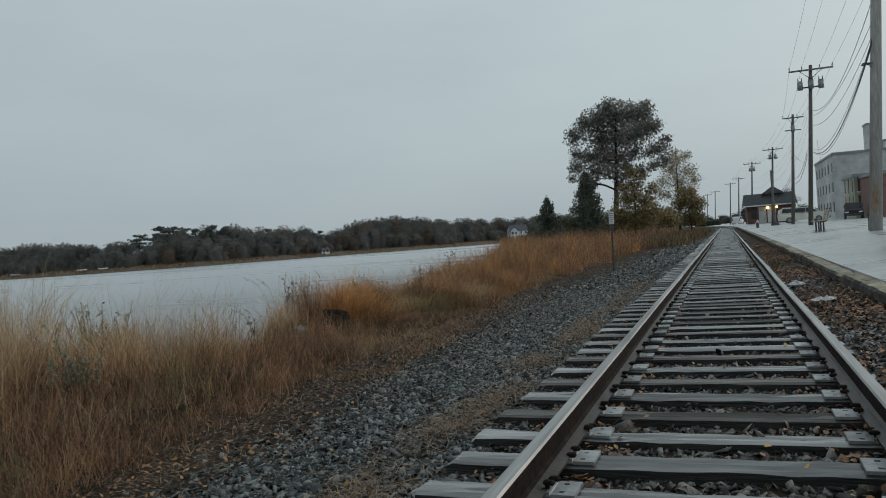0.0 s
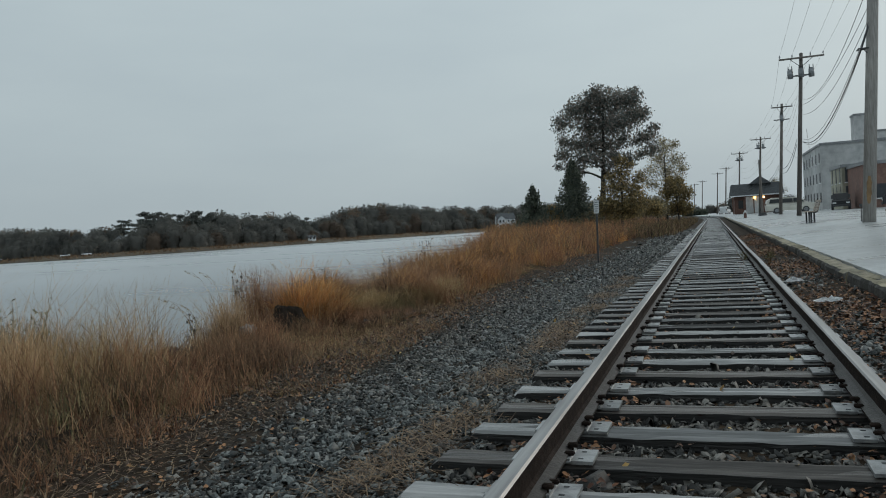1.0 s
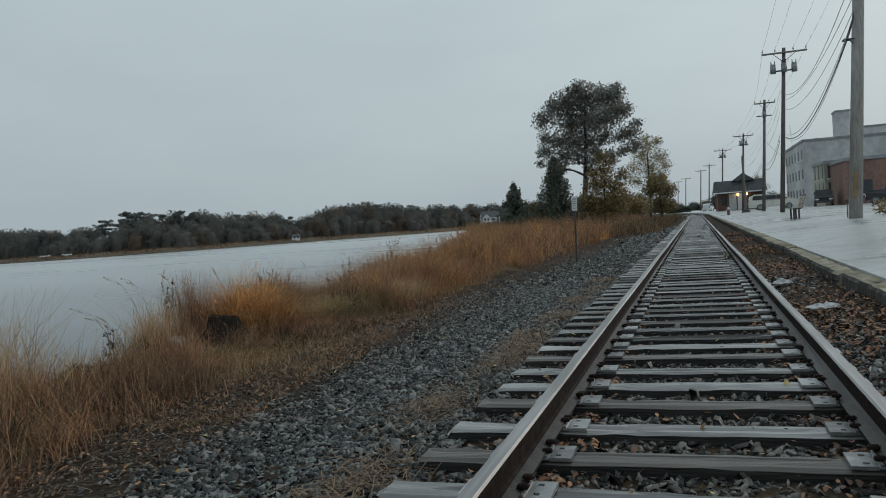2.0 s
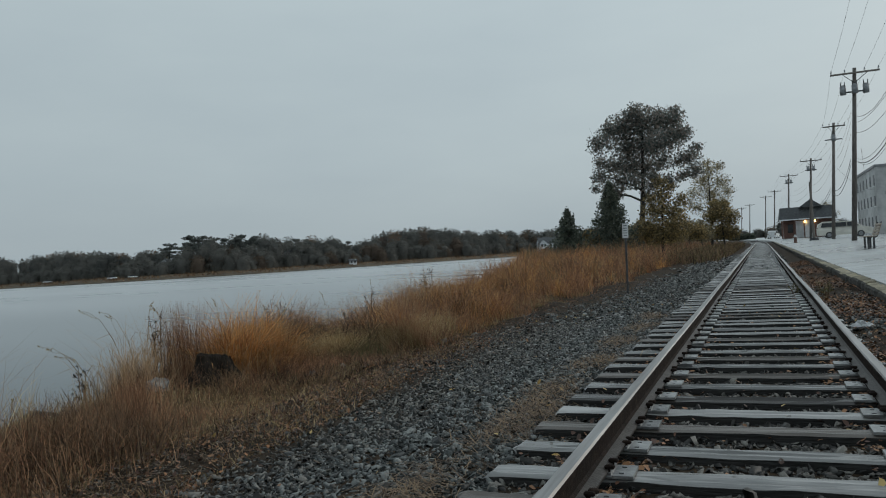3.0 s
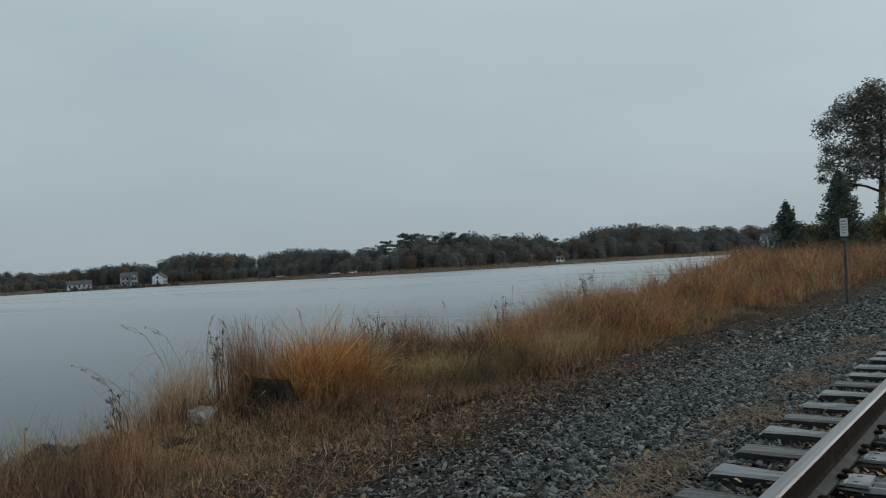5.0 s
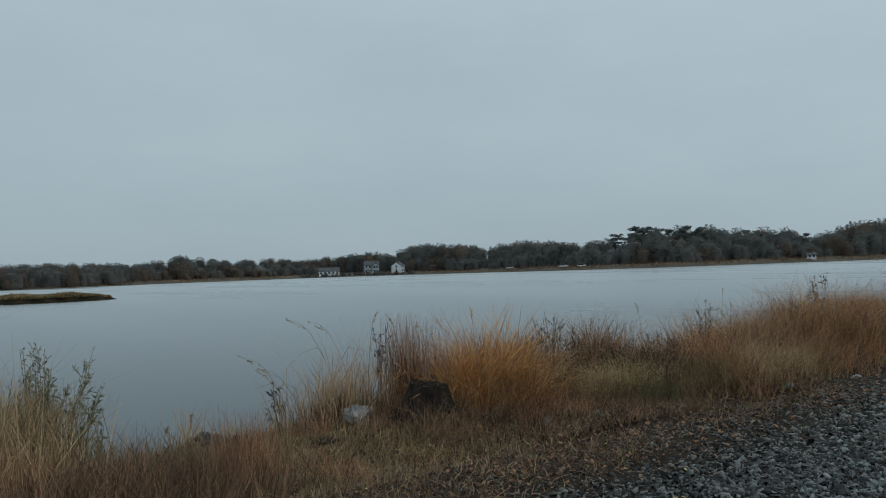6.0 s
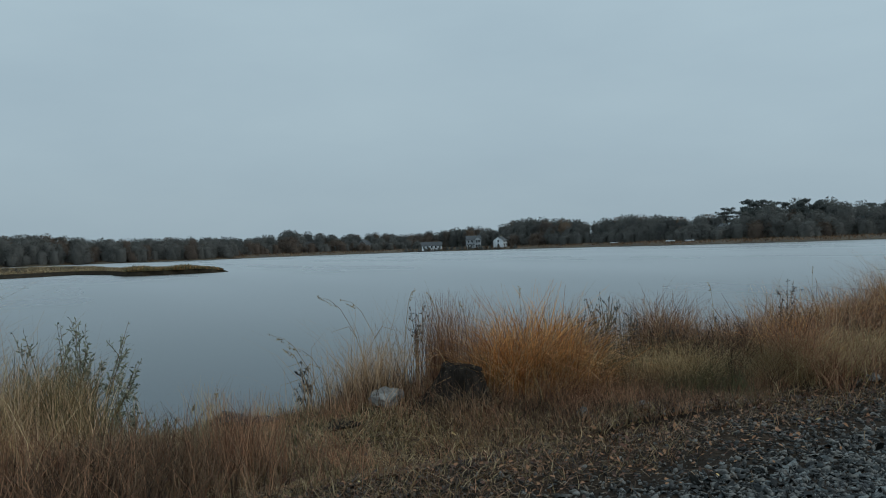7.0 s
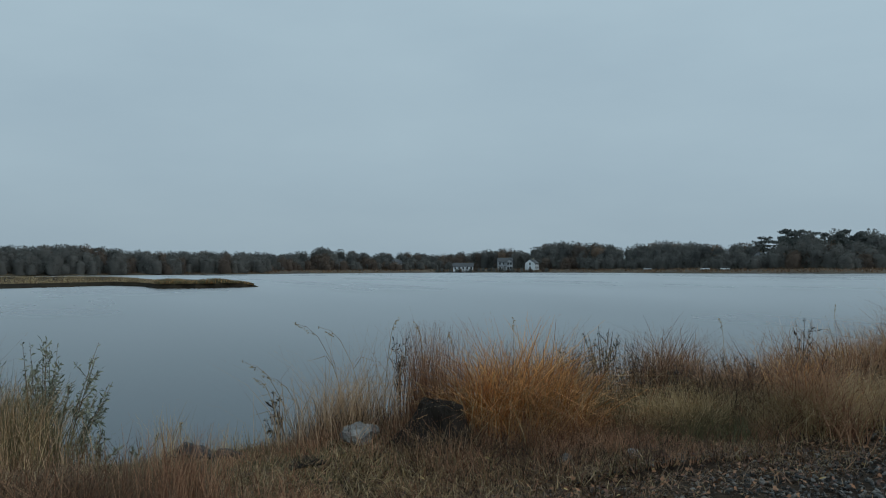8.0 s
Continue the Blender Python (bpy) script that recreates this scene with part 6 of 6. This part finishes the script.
def weed(x, y, h, stems, spread, leaf, leaves, mat, seed, label, name="weed_plant"):
    """Upright stems with short side shoots, leafy over their upper part."""
    r = np.random.default_rng(seed)
    root = empty(name, pose(x, y, float(gz(x, y)) - 0.02))
    bm = bmesh.new()
    cs, ds = [], []
    for _ in range(stems):
        a = r.uniform(0, 2 * math.pi)
        hh = h * r.uniform(0.6, 1.05)
        sp = spread * r.uniform(0.1, 0.8)
        p0 = Vector((0.25 * sp * math.cos(a), 0.25 * sp * math.sin(a), 0))
        p1 = Vector((sp * 0.6 * math.cos(a), sp * 0.6 * math.sin(a), hh * 0.55))
        p2 = Vector((sp * math.cos(a), sp * math.sin(a), hh)) + Vector((*r.normal(0, 0.03, 2), 0))
        tube(bm, [p0, p1, p2], [0.005, 0.0035, 0.0015], 4)
        up = (p2 - p1).normalized()
        shoots = [(p1.lerp(p2, float(t)), Vector(r.normal(size=3)) * 0.55 + up) for t in r.uniform(-0.15, 0.75, 5)]
        for q, d in shoots:
            e = q + d.normalized() * hh * float(r.uniform(0.07, 0.16))
            tube(bm, [q, e], [0.002, 0.001], 3)
            for t in r.uniform(0.1, 1.05, leaves // 6):
                cs.append(q.lerp(e, float(t)))
                ds.append(d.normalized() + Vector(r.normal(size=3)) * 0.5)
        for t in r.uniform(0.3, 1.0, leaves // 3) ** 0.7:
            cs.append(p0.lerp(p1, float(t) * 2) if t < 0.5 else p1.lerp(p2, float(t) * 2 - 1))
            ds.append(up * 0.8 + Vector(r.normal(size=3)) * 0.6)
    part("stem", bm, M_BROWN, root)
    v, q = lance_leaves(np.array([tuple(c) for c in cs]), np.array([tuple(d) for d in ds]), leaf, r)
    tri_np("foliage", v, q, mat, root)
    return tagged(root, label, "weed")


weed(-7.08, 7.29, 1.3, 36, 0.7, 0.05, 84, M_WEEDLEAF, 1, "leafy grey-green weed with many thin stems")
weed(-6.88, 7.7, 1.1, 15, 0.4, 0.05, 84, M_WEEDLEAF, 2, "leafy grey-green weed at the bank")
weed(-6.6, 7.98, 0.62, 7, 0.25, 0.05, 60, M_WEEDLEAF, 3, "small leafy green weed at the bank")
weed(-5.28, 4.14, 0.85, 14, 0.4, 0.05, 60, M_WEEDLEAF, 4, "leafy grey-green weed with many thin stems")
weed(-4.98, 5.04, 0.7, 10, 0.3, 0.05, 60, M_WEEDLEAF, 14, "leafy grey-green weed in dry grass")
weed(-5.98, 8.99, 0.48, 4, 0.16, 0.04, 30, M_WEEDDARK, 5, "dark dead weed with small seed pods")
weed(-6.03, 9.99, 0.72, 5, 0.14, 0.04, 36, M_WEEDDARK, 6, "dark dead weed with small seed pods")
weed(-5.73, 11.3, 0.66, 14, 0.2, 0.026, 60, M_WEEDDULL, 7, "dull green-brown upright weed by the water")
weed(-5.8, 11.55, 0.72, 14, 0.2, 0.026, 60, M_WEEDDULL, 15, "dull green-brown upright weed by the water")
weed(-5.83, 11.89, 0.84, 15, 0.2, 0.026, 60, M_WEEDDULL, 8, "dull green-brown upright weed by the water")
weed(-5.75, 12.2, 0.7, 8, 0.22, 0.032, 60, M_WEEDDARK, 16, "dark dead weed with small seed pods")
weed(-5.68, 12.6, 0.62, 8, 0.25, 0.032, 60, M_WEEDDARK, 9, "dark dead weed with small seed pods")
weed(-5.28, 13.04, 0.55, 10, 0.3, 0.032, 60, M_WEEDDARK, 10, "dark dead weed with small seed pods")
weed(-5.78, 14.34, 0.85, 6, 0.25, 0.032, 60, M_WEEDDARK, 11, "dark dead weed with small seed pods")
weed(-6.38, 18.14, 0.95, 7, 0.3, 0.06, 26, M_WEEDDARK, 12, "dark dead weed with small seed pods")


def reed(x, y, h, lean, ang, seed):
    """One tall stalk that arches over to a drooping seed head."""
    r = np.random.default_rng(seed)
    root = empty("reed_stalk", pose(x, y, float(gz(x, y)) - 0.02, 0, 0, ang))
    pts = [Vector((lean * t ** 2.2, 0, h * (t - 0.16 * max(0, t - 0.7) ** 2 * 10))) for t in (0, 0.3, 0.55, 0.75, 0.88, 1.0)]
    bm = bmesh.new()
    tube(bm, pts, [0.003, 0.0026, 0.0022, 0.002, 0.0016, 0.0012], 4)
    part("stalk", bm, M_STRAW, root)
    c = [pts[-3].lerp(pts[-1], float(t)) + Vector(r.normal(size=3) * 0.006) for t in r.uniform(0.2, 1.1, 30)]
    v, q = leaf_quads(np.array([tuple(p) for p in c]), 0.016, r)
    tri_np("seed_head", v, q, M_TAN, root)
    for t in (0.3, 0.5):
        bm = bmesh.new()
        p = Vector((lean * t ** 2.2, 0, h * t))
        s = 1 if r.uniform() < 0.5 else -1
        tube(bm, [p, p + Vector((0.06 * s, 0.04, 0.1)), p + Vector((0.2 * s, 0.08, 0.06))], [0.0025, 0.0025, 0.001], 4)
        part("blade", bm, M_STRAW, root)
    return tagged(root, "tall thin reed with a drooping seed head", "reed", "reeds by the water")


for i, (x, y, h, lean, ang) in enumerate([(-5.95, 8.95, 0.9, 0.42, 235), (-6.0, 9.1, 0.82, 0.38, 245), (-5.9, 9.35, 1.0, 0.42, 240), (-5.9, 9.5, 0.95, 0.35, 250), (-5.95, 9.7, 1.0, 0.12, 90),
                                          (-6.0, 10.1, 0.95, 0.25, 180), (-5.9, 10.35, 0.85, 0.3, 170), (-5.9, 10.9, 1.05, 0.3, 150), (-5.8, 8.8, 0.6, 0.2, 240), (-6.0, 8.1, 0.55, 0.05, 0),
                                          (-6.1, 7.9, 0.6, 0.06, 80), (-6.2, 7.8, 0.55, 0.15, 160), (-5.4, 5.2, 1.0, 0.35, 170), (-5.6, 5.6, 1.05, 0.3, 150), (-5.2, 3.4, 0.95, 0.3, 200),
                                          (-5.6, 4.3, 1.0, 0.3, 180), (-6.0, 13.5, 1.0, 0.2, 150), (-6.3, 15.5, 1.05, 0.2, 120)]):
    reed(x - 0.08, y + 0.14, h, lean, ang, 60 + i)

# ---- trackside sign ----
sign = empty("trackside_sign", pose(-3.12, 23.25, -0.14, 0, 1.2, 0))
part("post", box((-0.025, -0.02, -0.2), (0.025, 0.02, 1.8), 0.004), M_DARKMETAL, sign)
part("panel", box((-0.074, -0.032, 1.42), (0.074, -0.022, 1.79), 0.004), M_WHITE, sign, "white sign panel")
for z, w in ((1.735, 0.045), (1.67, 0.055), (1.61, 0.05), (1.55, 0.055), (1.49, 0.04)):
    part("bar", box((-w, -0.036, z - 0.011), (w, -0.0325, z + 0.011)), M_GREYMETAL, sign)
tagged(sign, "narrow white sign on a dark steel post", "sign")
# a burning lamp far behind it
lampm = glow("sodium_lamp", (1.0, 0.55, 0.2), 9.0)
fl = empty("street_lamp", (Matrix.Translation(polar(7.25, 0.0, 150))))
part("post", rod((0, 0, -1.0), (0, 0, 2.4), 0.06), M_DARKMETAL, fl)
bm = bmesh.new()
bmesh.ops.create_uvsphere(bm, u_segments=10, v_segments=6, radius=0.2, matrix=Matrix.Translation((0, -0.05, 2.5)))
part("globe", bm, lampm, fl, "glowing orange globe", True)
tagged(fl, "lit orange lamp seen through the trees", "street lamp")


# ---- litter by the rail ----
M_BAG = surf("white_plastic", [(0.8, 0.82, 0.83), (0.86, 0.87, 0.88), (0.9, 0.9, 0.9)], 5, (0.3, 0.5), 0.1, big=0.1, transl=0.2)
def crumpled(x, y, w, d, h, seed, label):
    r = random.Random(seed)
    bm = bmesh.new()
    n = 9
    g = [[bm.verts.new((x + (i / n - 0.5) * w * (1 + 0.25 * r.uniform(-1, 1)), y + (j / n - 0.5) * d * (1 + 0.25 * r.uniform(-1, 1)),
                        float(gz(x, y)) + 0.05 + h * r.random() * math.sin(math.pi * i / n) * math.sin(math.pi * j / n))) for j in range(n + 1)] for i in range(n + 1)]
    for i in range(n):
        for j in range(n):
            bm.faces.new((g[i][j], g[i + 1][j], g[i + 1][j + 1], g[i][j + 1]))
    bmesh.ops.solidify(bm, geom=bm.faces[:], thickness=0.003)
    return tagged(part("plastic_bag", bm, M_BAG), label, "litter")


crumpled(1.14, 10.2, 0.3, 0.2, 0.07, 1, "crumpled white plastic bag among dead leaves")
crumpled(1.04, 13.0, 0.22, 0.16, 0.1, 2, "torn white paper scrap among dead leaves")
rock(0.15, 4.72, (0.09, 0.07, 0.06), M_ROCKW, "pale buff stone between two ties", 31)

# ---- station building, far along the platform ----
M_BRICK = surf("brick_wall", [(0.09, 0.05, 0.04), (0.14, 0.075, 0.058), (0.20, 0.11, 0.085)], 3, (0.7, 0.9), 0.4, 12)
M_GREYWALL = surf("grey_wall", [(0.4, 0.41, 0.41), (0.56, 0.565, 0.565), (0.7, 0.7, 0.69)], 0.8, (0.7, 0.9), 0.2, 6, big=0.8)
M_TANWALL = surf("tan_wall", [(0.27, 0.26, 0.2), (0.35, 0.34, 0.27), (0.43, 0.42, 0.34)], 0.8, (0.7, 0.9), 0.2, 6)
M_WARM = glow("porch_lamp", (1.0, 0.62, 0.22), 4.0)

st = empty("station_building", pose(3.3, 143.5, 0.5))
part("wall", box((0.3, 0, 0), (7.6, 7, 3.0)), M_BRICK, st)
part("door_panel", box((2.1, -0.06, 0.05), (3.3, -0.003, 2.8)), M_WHITE, st, "pale double door")
part("door_panel", box((3.5, -0.06, 0.05), (4.8, -0.003, 2.8)), M_WHITE, st)
part("window", box((0.9, -0.05, 0.9), (1.7, -0.003, 2.3)), M_GLASS, st)
part("window", box((5.4, -0.05, 0.9), (6.8, -0.003, 2.3)), M_GLASS, st)
part("fascia", box((-0.4, -1.25, 2.95), (8.2, -1.1, 3.15)), M_WHITE, st)
bm = bmesh.new()
rv = [bm.verts.new(p) for p in ((-0.4, -1.2, 3.1), (8.2, -1.2, 3.1), (8.2, 8, 3.1), (-0.4, 8, 3.1), (-0.1, 0.2, 5.1), (7.9, 0.2, 5.1), (7.9, 6.8, 5.1), (-0.1, 6.8, 5.1))]
for q in ((0, 1, 5, 4), (1, 2, 6, 5), (2, 3, 7, 6), (3, 0, 4, 7), (4, 5, 6, 7), (3, 2, 1, 0)):
    bm.faces.new([rv[i] for i in q])
roof = part("roof", bm, M_ROOF, st)
bm = bmesh.new()
gv = [bm.verts.new(p) for p in ((2.7, -0.6, 5.0), (6.3, -0.6, 5.0), (4.5, -0.6, 6.3), (2.7, 5, 5.0), (6.3, 5, 5.0), (4.5, 5, 6.3))]
for q in ((0, 1, 2), (3, 5, 4), (0, 2, 5, 3), (1, 4, 5, 2), (0, 3, 4, 1)):
    bm.faces.new([gv[i] for i in q])
part("gable", bm, M_ROOF, roof)
for x in (3.55, 5.0):
    part("lamp", box((x - 0.16, -0.35, 2.45), (x + 0.16, -0.1, 2.85), 0.05), M_WARM, st, "glowing warm porch lamp")
for x in (0.0, 2.0, 5.2, 7.8):
    part("post", box((x - 0.09, -1.2, 0), (x + 0.09, -1.02, 3.0)), M_BRICK, st)
tagged(st, "small brick station with a dark hipped roof", "station building")


M_PANE = surf("dull_window", [(0.04, 0.045, 0.05), (0.065, 0.07, 0.078), (0.1, 0.105, 0.115)], 1.0, (0.3, 0.5), 0.0, spec=0.15)


def block(name, m, w, d, h, rows, cols, wallm, label, side=0, wh=1.5, ww=0.9):
    """A flat-roofed block, windows on its front and, with side, on its left flank."""
    root = empty(name, m)
    part("wall", box((0, 0, -0.3), (w, d, h)), wallm, root)
    bm = box((-0.15, -0.15, h), (w + 0.15, d + 0.15, h + 0.35))
    part("parapet", bm, M_GREYMETAL, root)
    for k in range(rows):
        z = 1.0 + k * (h - 0.6) / rows
        for i in range(cols):
            x = (i + 0.5) * w / cols
            wi = part("window", box((x - ww / 2, -0.03, z), (x + ww / 2, 0.1, z + wh)), M_PANE, root)
            part("sill", box((x - ww / 2 - 0.1, -0.12, z - 0.12), (x + ww / 2 + 0.1, -0.004, z)), M_WHITE, wi)
        for i in range(side):
            y = (i + 0.5) * d / side
            wi = part("window", box((-0.03, y - ww / 2, z), (0.1, y + ww / 2, z + wh)), M_PANE, root)
            part("sill", box((-0.12, y - ww / 2 - 0.1, z - 0.12), (-0.004, y + ww / 2 + 0.1, z)), M_WHITE, wi)
    return tagged(root, label, "building", "town buildings behind the platform")


block("mill_building", pose(15.4, 127, 0.5), 26, 24, 9.4, 3, 0, M_GREYWALL, "long grey three-storey mill with rows of windows", side=6, ww=1.3)
block("shop_building", pose(14.6, 103, 0.5), 2.6, 9, 4.9, 2, 2, M_TANWALL, "narrow tan two-storey building with tall windows", wh=1.7, ww=0.6, side=3)
M_BROWNBRICK = surf("brown_brick", [(0.16, 0.088, 0.07), (0.22, 0.125, 0.10), (0.29, 0.17, 0.14)], 3, (0.7, 0.9), 0.4, 12)
block("brick_building", pose(15.2, 93, 0.5), 14, 10, 4.6, 1, 4, M_BROWNBRICK, "low brown brick building with a flat roof", side=0, ww=1.4)
block("mill_tower", pose(26.8, 170, 0.5), 2.5, 4, 17.6, 1, 1, M_GREYWALL, "pale square tower above the mill", ww=1.0, wh=0.5)
block("mill_annex", pose(29.4, 168, 0.5), 6, 6, 14.0, 1, 2, M_GREYWALL, "grey rooftop block beside the tower")
tree("bare_tree", (10.5, 152, 0.5), [(0, 0, 4.5, 1.6), (1.4, 0.5, 3.8, 1.3), (-1.2, 0.4, 4.0, 1.3), (0.3, 0, 5.6, 1.0)], 1500, 0.16, M_PALE, 0.14, 41, "bare grey tree behind the station", twigs=5, hollow=0.1)


# ---- parked cars ----
def car(m, profile, glass, width, paint, label, name="parked_car", wheels=((-1.45, 0.33), (1.45, 0.33))):
    """A car from its side profile, with window bands, wheels, lamps and bumpers; its nose points along +x."""
    root = empty(name, m)
    bm = bmesh.new()
    half = width / 2
    rows = []
    for s, inset in ((-1, 0.1), (-1, 0.0), (1, 0.0), (1, 0.1)):
        f = 0.96 if inset else 1.0
        rows.append([bm.verts.new((x * f, s * (half - (0.0 if not inset else -0.0) - (0.16 if z > 1.1 else 0.0)) + (0.05 * -s if not inset else 0), z)) for x, z in profile])
    k = len(profile)
    for u, w in zip(rows, rows[1:]):
        for i in range(k):
            bm.faces.new((u[i], u[(i + 1) % k], w[(i + 1) % k], w[i]))
    bm.faces.new(rows[0])
    bm.faces.new(rows[-1][::-1])
    bmesh.ops.recalc_face_normals(bm, faces=bm.faces[:])
    part("body", bm, paint, root)
    for s in (-1, 1):
        for quad in glass:
            bm = bmesh.new()
            vs = [bm.verts.new((x, s * (half - 0.12 + 0.14), z)) for x, z in quad] + [bm.verts.new((x, s * (half - 0.25), z)) for x, z in quad]
            n = len(quad)
            bm.faces.new(vs[:n])
            for i in range(n):
                bm.faces.new((vs[i], vs[(i + 1) % n], vs[n + (i + 1) % n], vs[n + i]))
            part("window", bm, M_GLASS, root)
    for x, r in wheels:
        for s in (-1, 1):
            y = s * (half - 0.08)
            w = part("wheel", rod((x, y - 0.11, r), (x, y + 0.11, r), r, seg=18), M_DARKMETAL, root)
            part("rim", rod((x, y + s * 0.09, r), (x, y + s * 0.125, r), r * 0.62, seg=14), M_GREYMETAL, w)
    nose = max(p[0] for p in profile)
    tail = min(p[0] for p in profile)
    for s in (-1, 1):
        part("headlight", box((nose - 0.12, s * half * 0.72 - 0.18, 0.66), (nose + 0.015, s * half * 0.72 + 0.18, 0.82), 0.03), M_WHITE, root)
        part("tail_light", box((tail - 0.015, s * half * 0.8 - 0.1, 0.8), (tail + 0.1, s * half * 0.8 + 0.1, 1.15), 0.02), M_BRICK, root)
    part("bumper", box((nose - 0.05, -half * 0.9, 0.34), (nose + 0.07, half * 0.9, 0.56), 0.04), M_DARKMETAL, root)
    return tagged(root, label, "car", "cars parked behind the platform")


M_BEIGE = surf("beige_paint", [(0.5, 0.48, 0.43), (0.58, 0.56, 0.5), (0.64, 0.62, 0.56)], 1, (0.2, 0.35), 0.0)
M_BLACK = surf("black_paint", [(0.012, 0.013, 0.015), (0.02, 0.021, 0.024), (0.03, 0.032, 0.035)], 1, (0.2, 0.35), 0.0)
VAN = [(-2.5, 0.3), (2.45, 0.3), (2.55, 0.6), (2.45, 0.92), (1.6, 1.12), (0.75, 1.68), (-1.9, 1.74), (-2.4, 1.5), (-2.55, 0.9)]
VAN_GLASS = [[(-2.2, 1.15), (-1.05, 1.15), (-1.05, 1.58), (-2.05, 1.58)], [(-0.95, 1.15), (0.15, 1.15), (0.15, 1.58), (-0.95, 1.58)], [(0.25, 1.15), (1.35, 1.15), (0.7, 1.58), (0.25, 1.58)]]
SUV = [(-2.1, 0.4), (2.05, 0.4), (2.1, 0.95), (1.95, 1.1), (0.85, 1.15), (0.55, 1.8), (-1.95, 1.82), (-2.1, 1.2)]
SUV_GLASS = [[(-1.8, 1.2), (-0.75, 1.2), (-0.75, 1.65), (-1.8, 1.65)], [(-0.65, 1.2), (0.6, 1.2), (0.42, 1.65), (-0.65, 1.65)]]
car(pose(8.0, 93, 0.5, 0, 0, 0), VAN, VAN_GLASS, 1.95, M_BEIGE, "beige minivan parked side-on behind the platform")
car(pose(13.5, 97, 0.5, 0, 0, -97), SUV, SUV_GLASS, 1.85, M_BLACK, "dark off-road car parked nose-on")
car(pose(14.4, 68, 0.5, 0, 0, 170), SUV, SUV_GLASS, 1.85, M_BLACK, "black car parked behind the thick pole")
car(pose(2.6, 190, 0.5, 0, 0, 80), VAN, VAN_GLASS, 1.9, M_WHITE, "white van parked beyond the station")

# ---- benches and small things on the platform ----
M_BENCH = surf("bench_wood", [(0.26, 0.21, 0.16), (0.36, 0.30, 0.24), (0.46, 0.40, 0.33)], 4, (0.4, 0.65), 0.2, 20, stretch=(5, 0.5, 5))


def bench(x, y, turn, label):
    root = empty("bench", pose(x, y, float(platform_z(x)), 0, 0, turn))
    for i in range(4):
        part("slat", box((-0.32 + 0.11 * i, -0.75, 0.43), (-0.23 + 0.11 * i, 0.75, 0.465), 0.008), M_BENCH, root)
    for i in range(4):
        bm = box((-0.018, -0.75, -0.045), (0.018, 0.75, 0.045), 0.008)
        bm.transform(Matrix.Translation((0.14 + 0.035 * i, 0, 0.52 + 0.11 * i)) @ Matrix.Rotation(radians(16), 4, "Y"))
        part("slat", bm, M_BENCH, root)
    for yy in (-0.5, 0.5):
        for xx in (-0.16, 0.02):
            part("leg", box((xx - 0.03, yy - 0.03, 0), (xx + 0.03, yy + 0.03, 0.43)), M_DARKMETAL, root)
        bm = rod((0.05, yy, 0.4), (0.14, yy, 0.45), 0.025)
        add_rod(bm, (0.14, yy, 0.45), (0.29, yy, 0.95), 0.025)
        part("back_support", bm, M_DARKMETAL, root)
    return tagged(root, label, "bench", "benches on the platform")


bench(3.75, 35.2, 0, "slatted wooden bench on dark metal legs")
sp = empty("standpipe", pose(4.75, 30.6, 0.47))
part("pipe", rod((0, 0, 0), (0.02, 0, 0.55), 0.016), M_DARKMETAL, sp)
part("head", box((-0.035, -0.04, 0.5), (0.05, 0.04, 0.6), 0.015), M_DARKMETAL, sp)
tagged(sp, "thin dark standpipe beside the pole", "standpipe")
hy = empty("fire_hydrant", pose(2.75, 76, 0.38))
part("barrel", rod((0, 0, 0), (0, 0, 0.5), 0.13, 0.12, 12), M_BRICK, hy)
part("cap", rod((0, 0, 0.5), (0, 0, 0.72), 0.15, 0.05, 12), M_WHITE, hy, "pale domed cap")
part("outlet", rod((-0.2, 0, 0.38), (0.2, 0, 0.38), 0.06, seg=8), M_WHITE, hy)
tagged(hy, "small red and white hydrant on the platform", "hydrant")
tree("shrub", (6.2, 31.0, 0.46), [(0, 0, 0.35, 0.45), (0.5, 0.2, 0.3, 0.4), (-0.3, 0.3, 0.25, 0.35)], 700, 0.09, M_OLIVE, 0.02, 51, "low green shrub behind the thick pole", "shrub", hollow=0.1)
# an orange rust stain on the thick pole
M_STAIN = surf("orange_stain", [(0.17, 0.11, 0.06), (0.25, 0.155, 0.075), (0.33, 0.2, 0.09)], 5, (0.6, 0.8), 0.3, 20)
bm = bmesh.new()
sr_ = random.Random(8)
col = []
for k in range(9):
    z = 0.6 + 0.11 * k
    hw = 0.12 + 0.4 * math.sin(math.pi * (k + 0.6) / 9.4) * sr_.uniform(0.6, 1.1)
    col.append([bm.verts.new((LEAN_X * z + 0.213 * math.sin(-0.25 + hw * q), -0.213 * math.cos(-0.25 + hw * q), z)) for q in (-0.8, -0.4, 0, 0.4, 0.8)])
for u, w in zip(col, col[1:]):
    for q in range(4):
        bm.faces.new((u[q], u[q + 1], w[q + 1], w[q]))
for ob in scene.objects:
    if ob.name == "utility_pole":
        part("stain", bm, M_STAIN, ob, "orange rust stain")
# weeds rooted beside the right-hand rail
weed(0.98, 17.5, 0.35, 12, 0.2, 0.05, 16, M_GREEN, 61, "low green weed growing at the rail")
weed(0.6, 19.5, 0.25, 10, 0.16, 0.05, 14, M_GREEN, 62, "low green weed growing at the rail")
# long low hedge where the track bends
hb = empty("hedge", pose(0, 0, 0))
pts = np.stack([gr.uniform(-9.5, -1.8, 2200), gr.uniform(262, 266, 2200), gr.uniform(0.2, 2.2, 2200)], -1)
v, q = leaf_quads(pts, 0.7, gr)
tri_np("foliage", v, q, M_CEDAR, hb)
tagged(hb, "dark low hedge at the end of the track", "hedge")
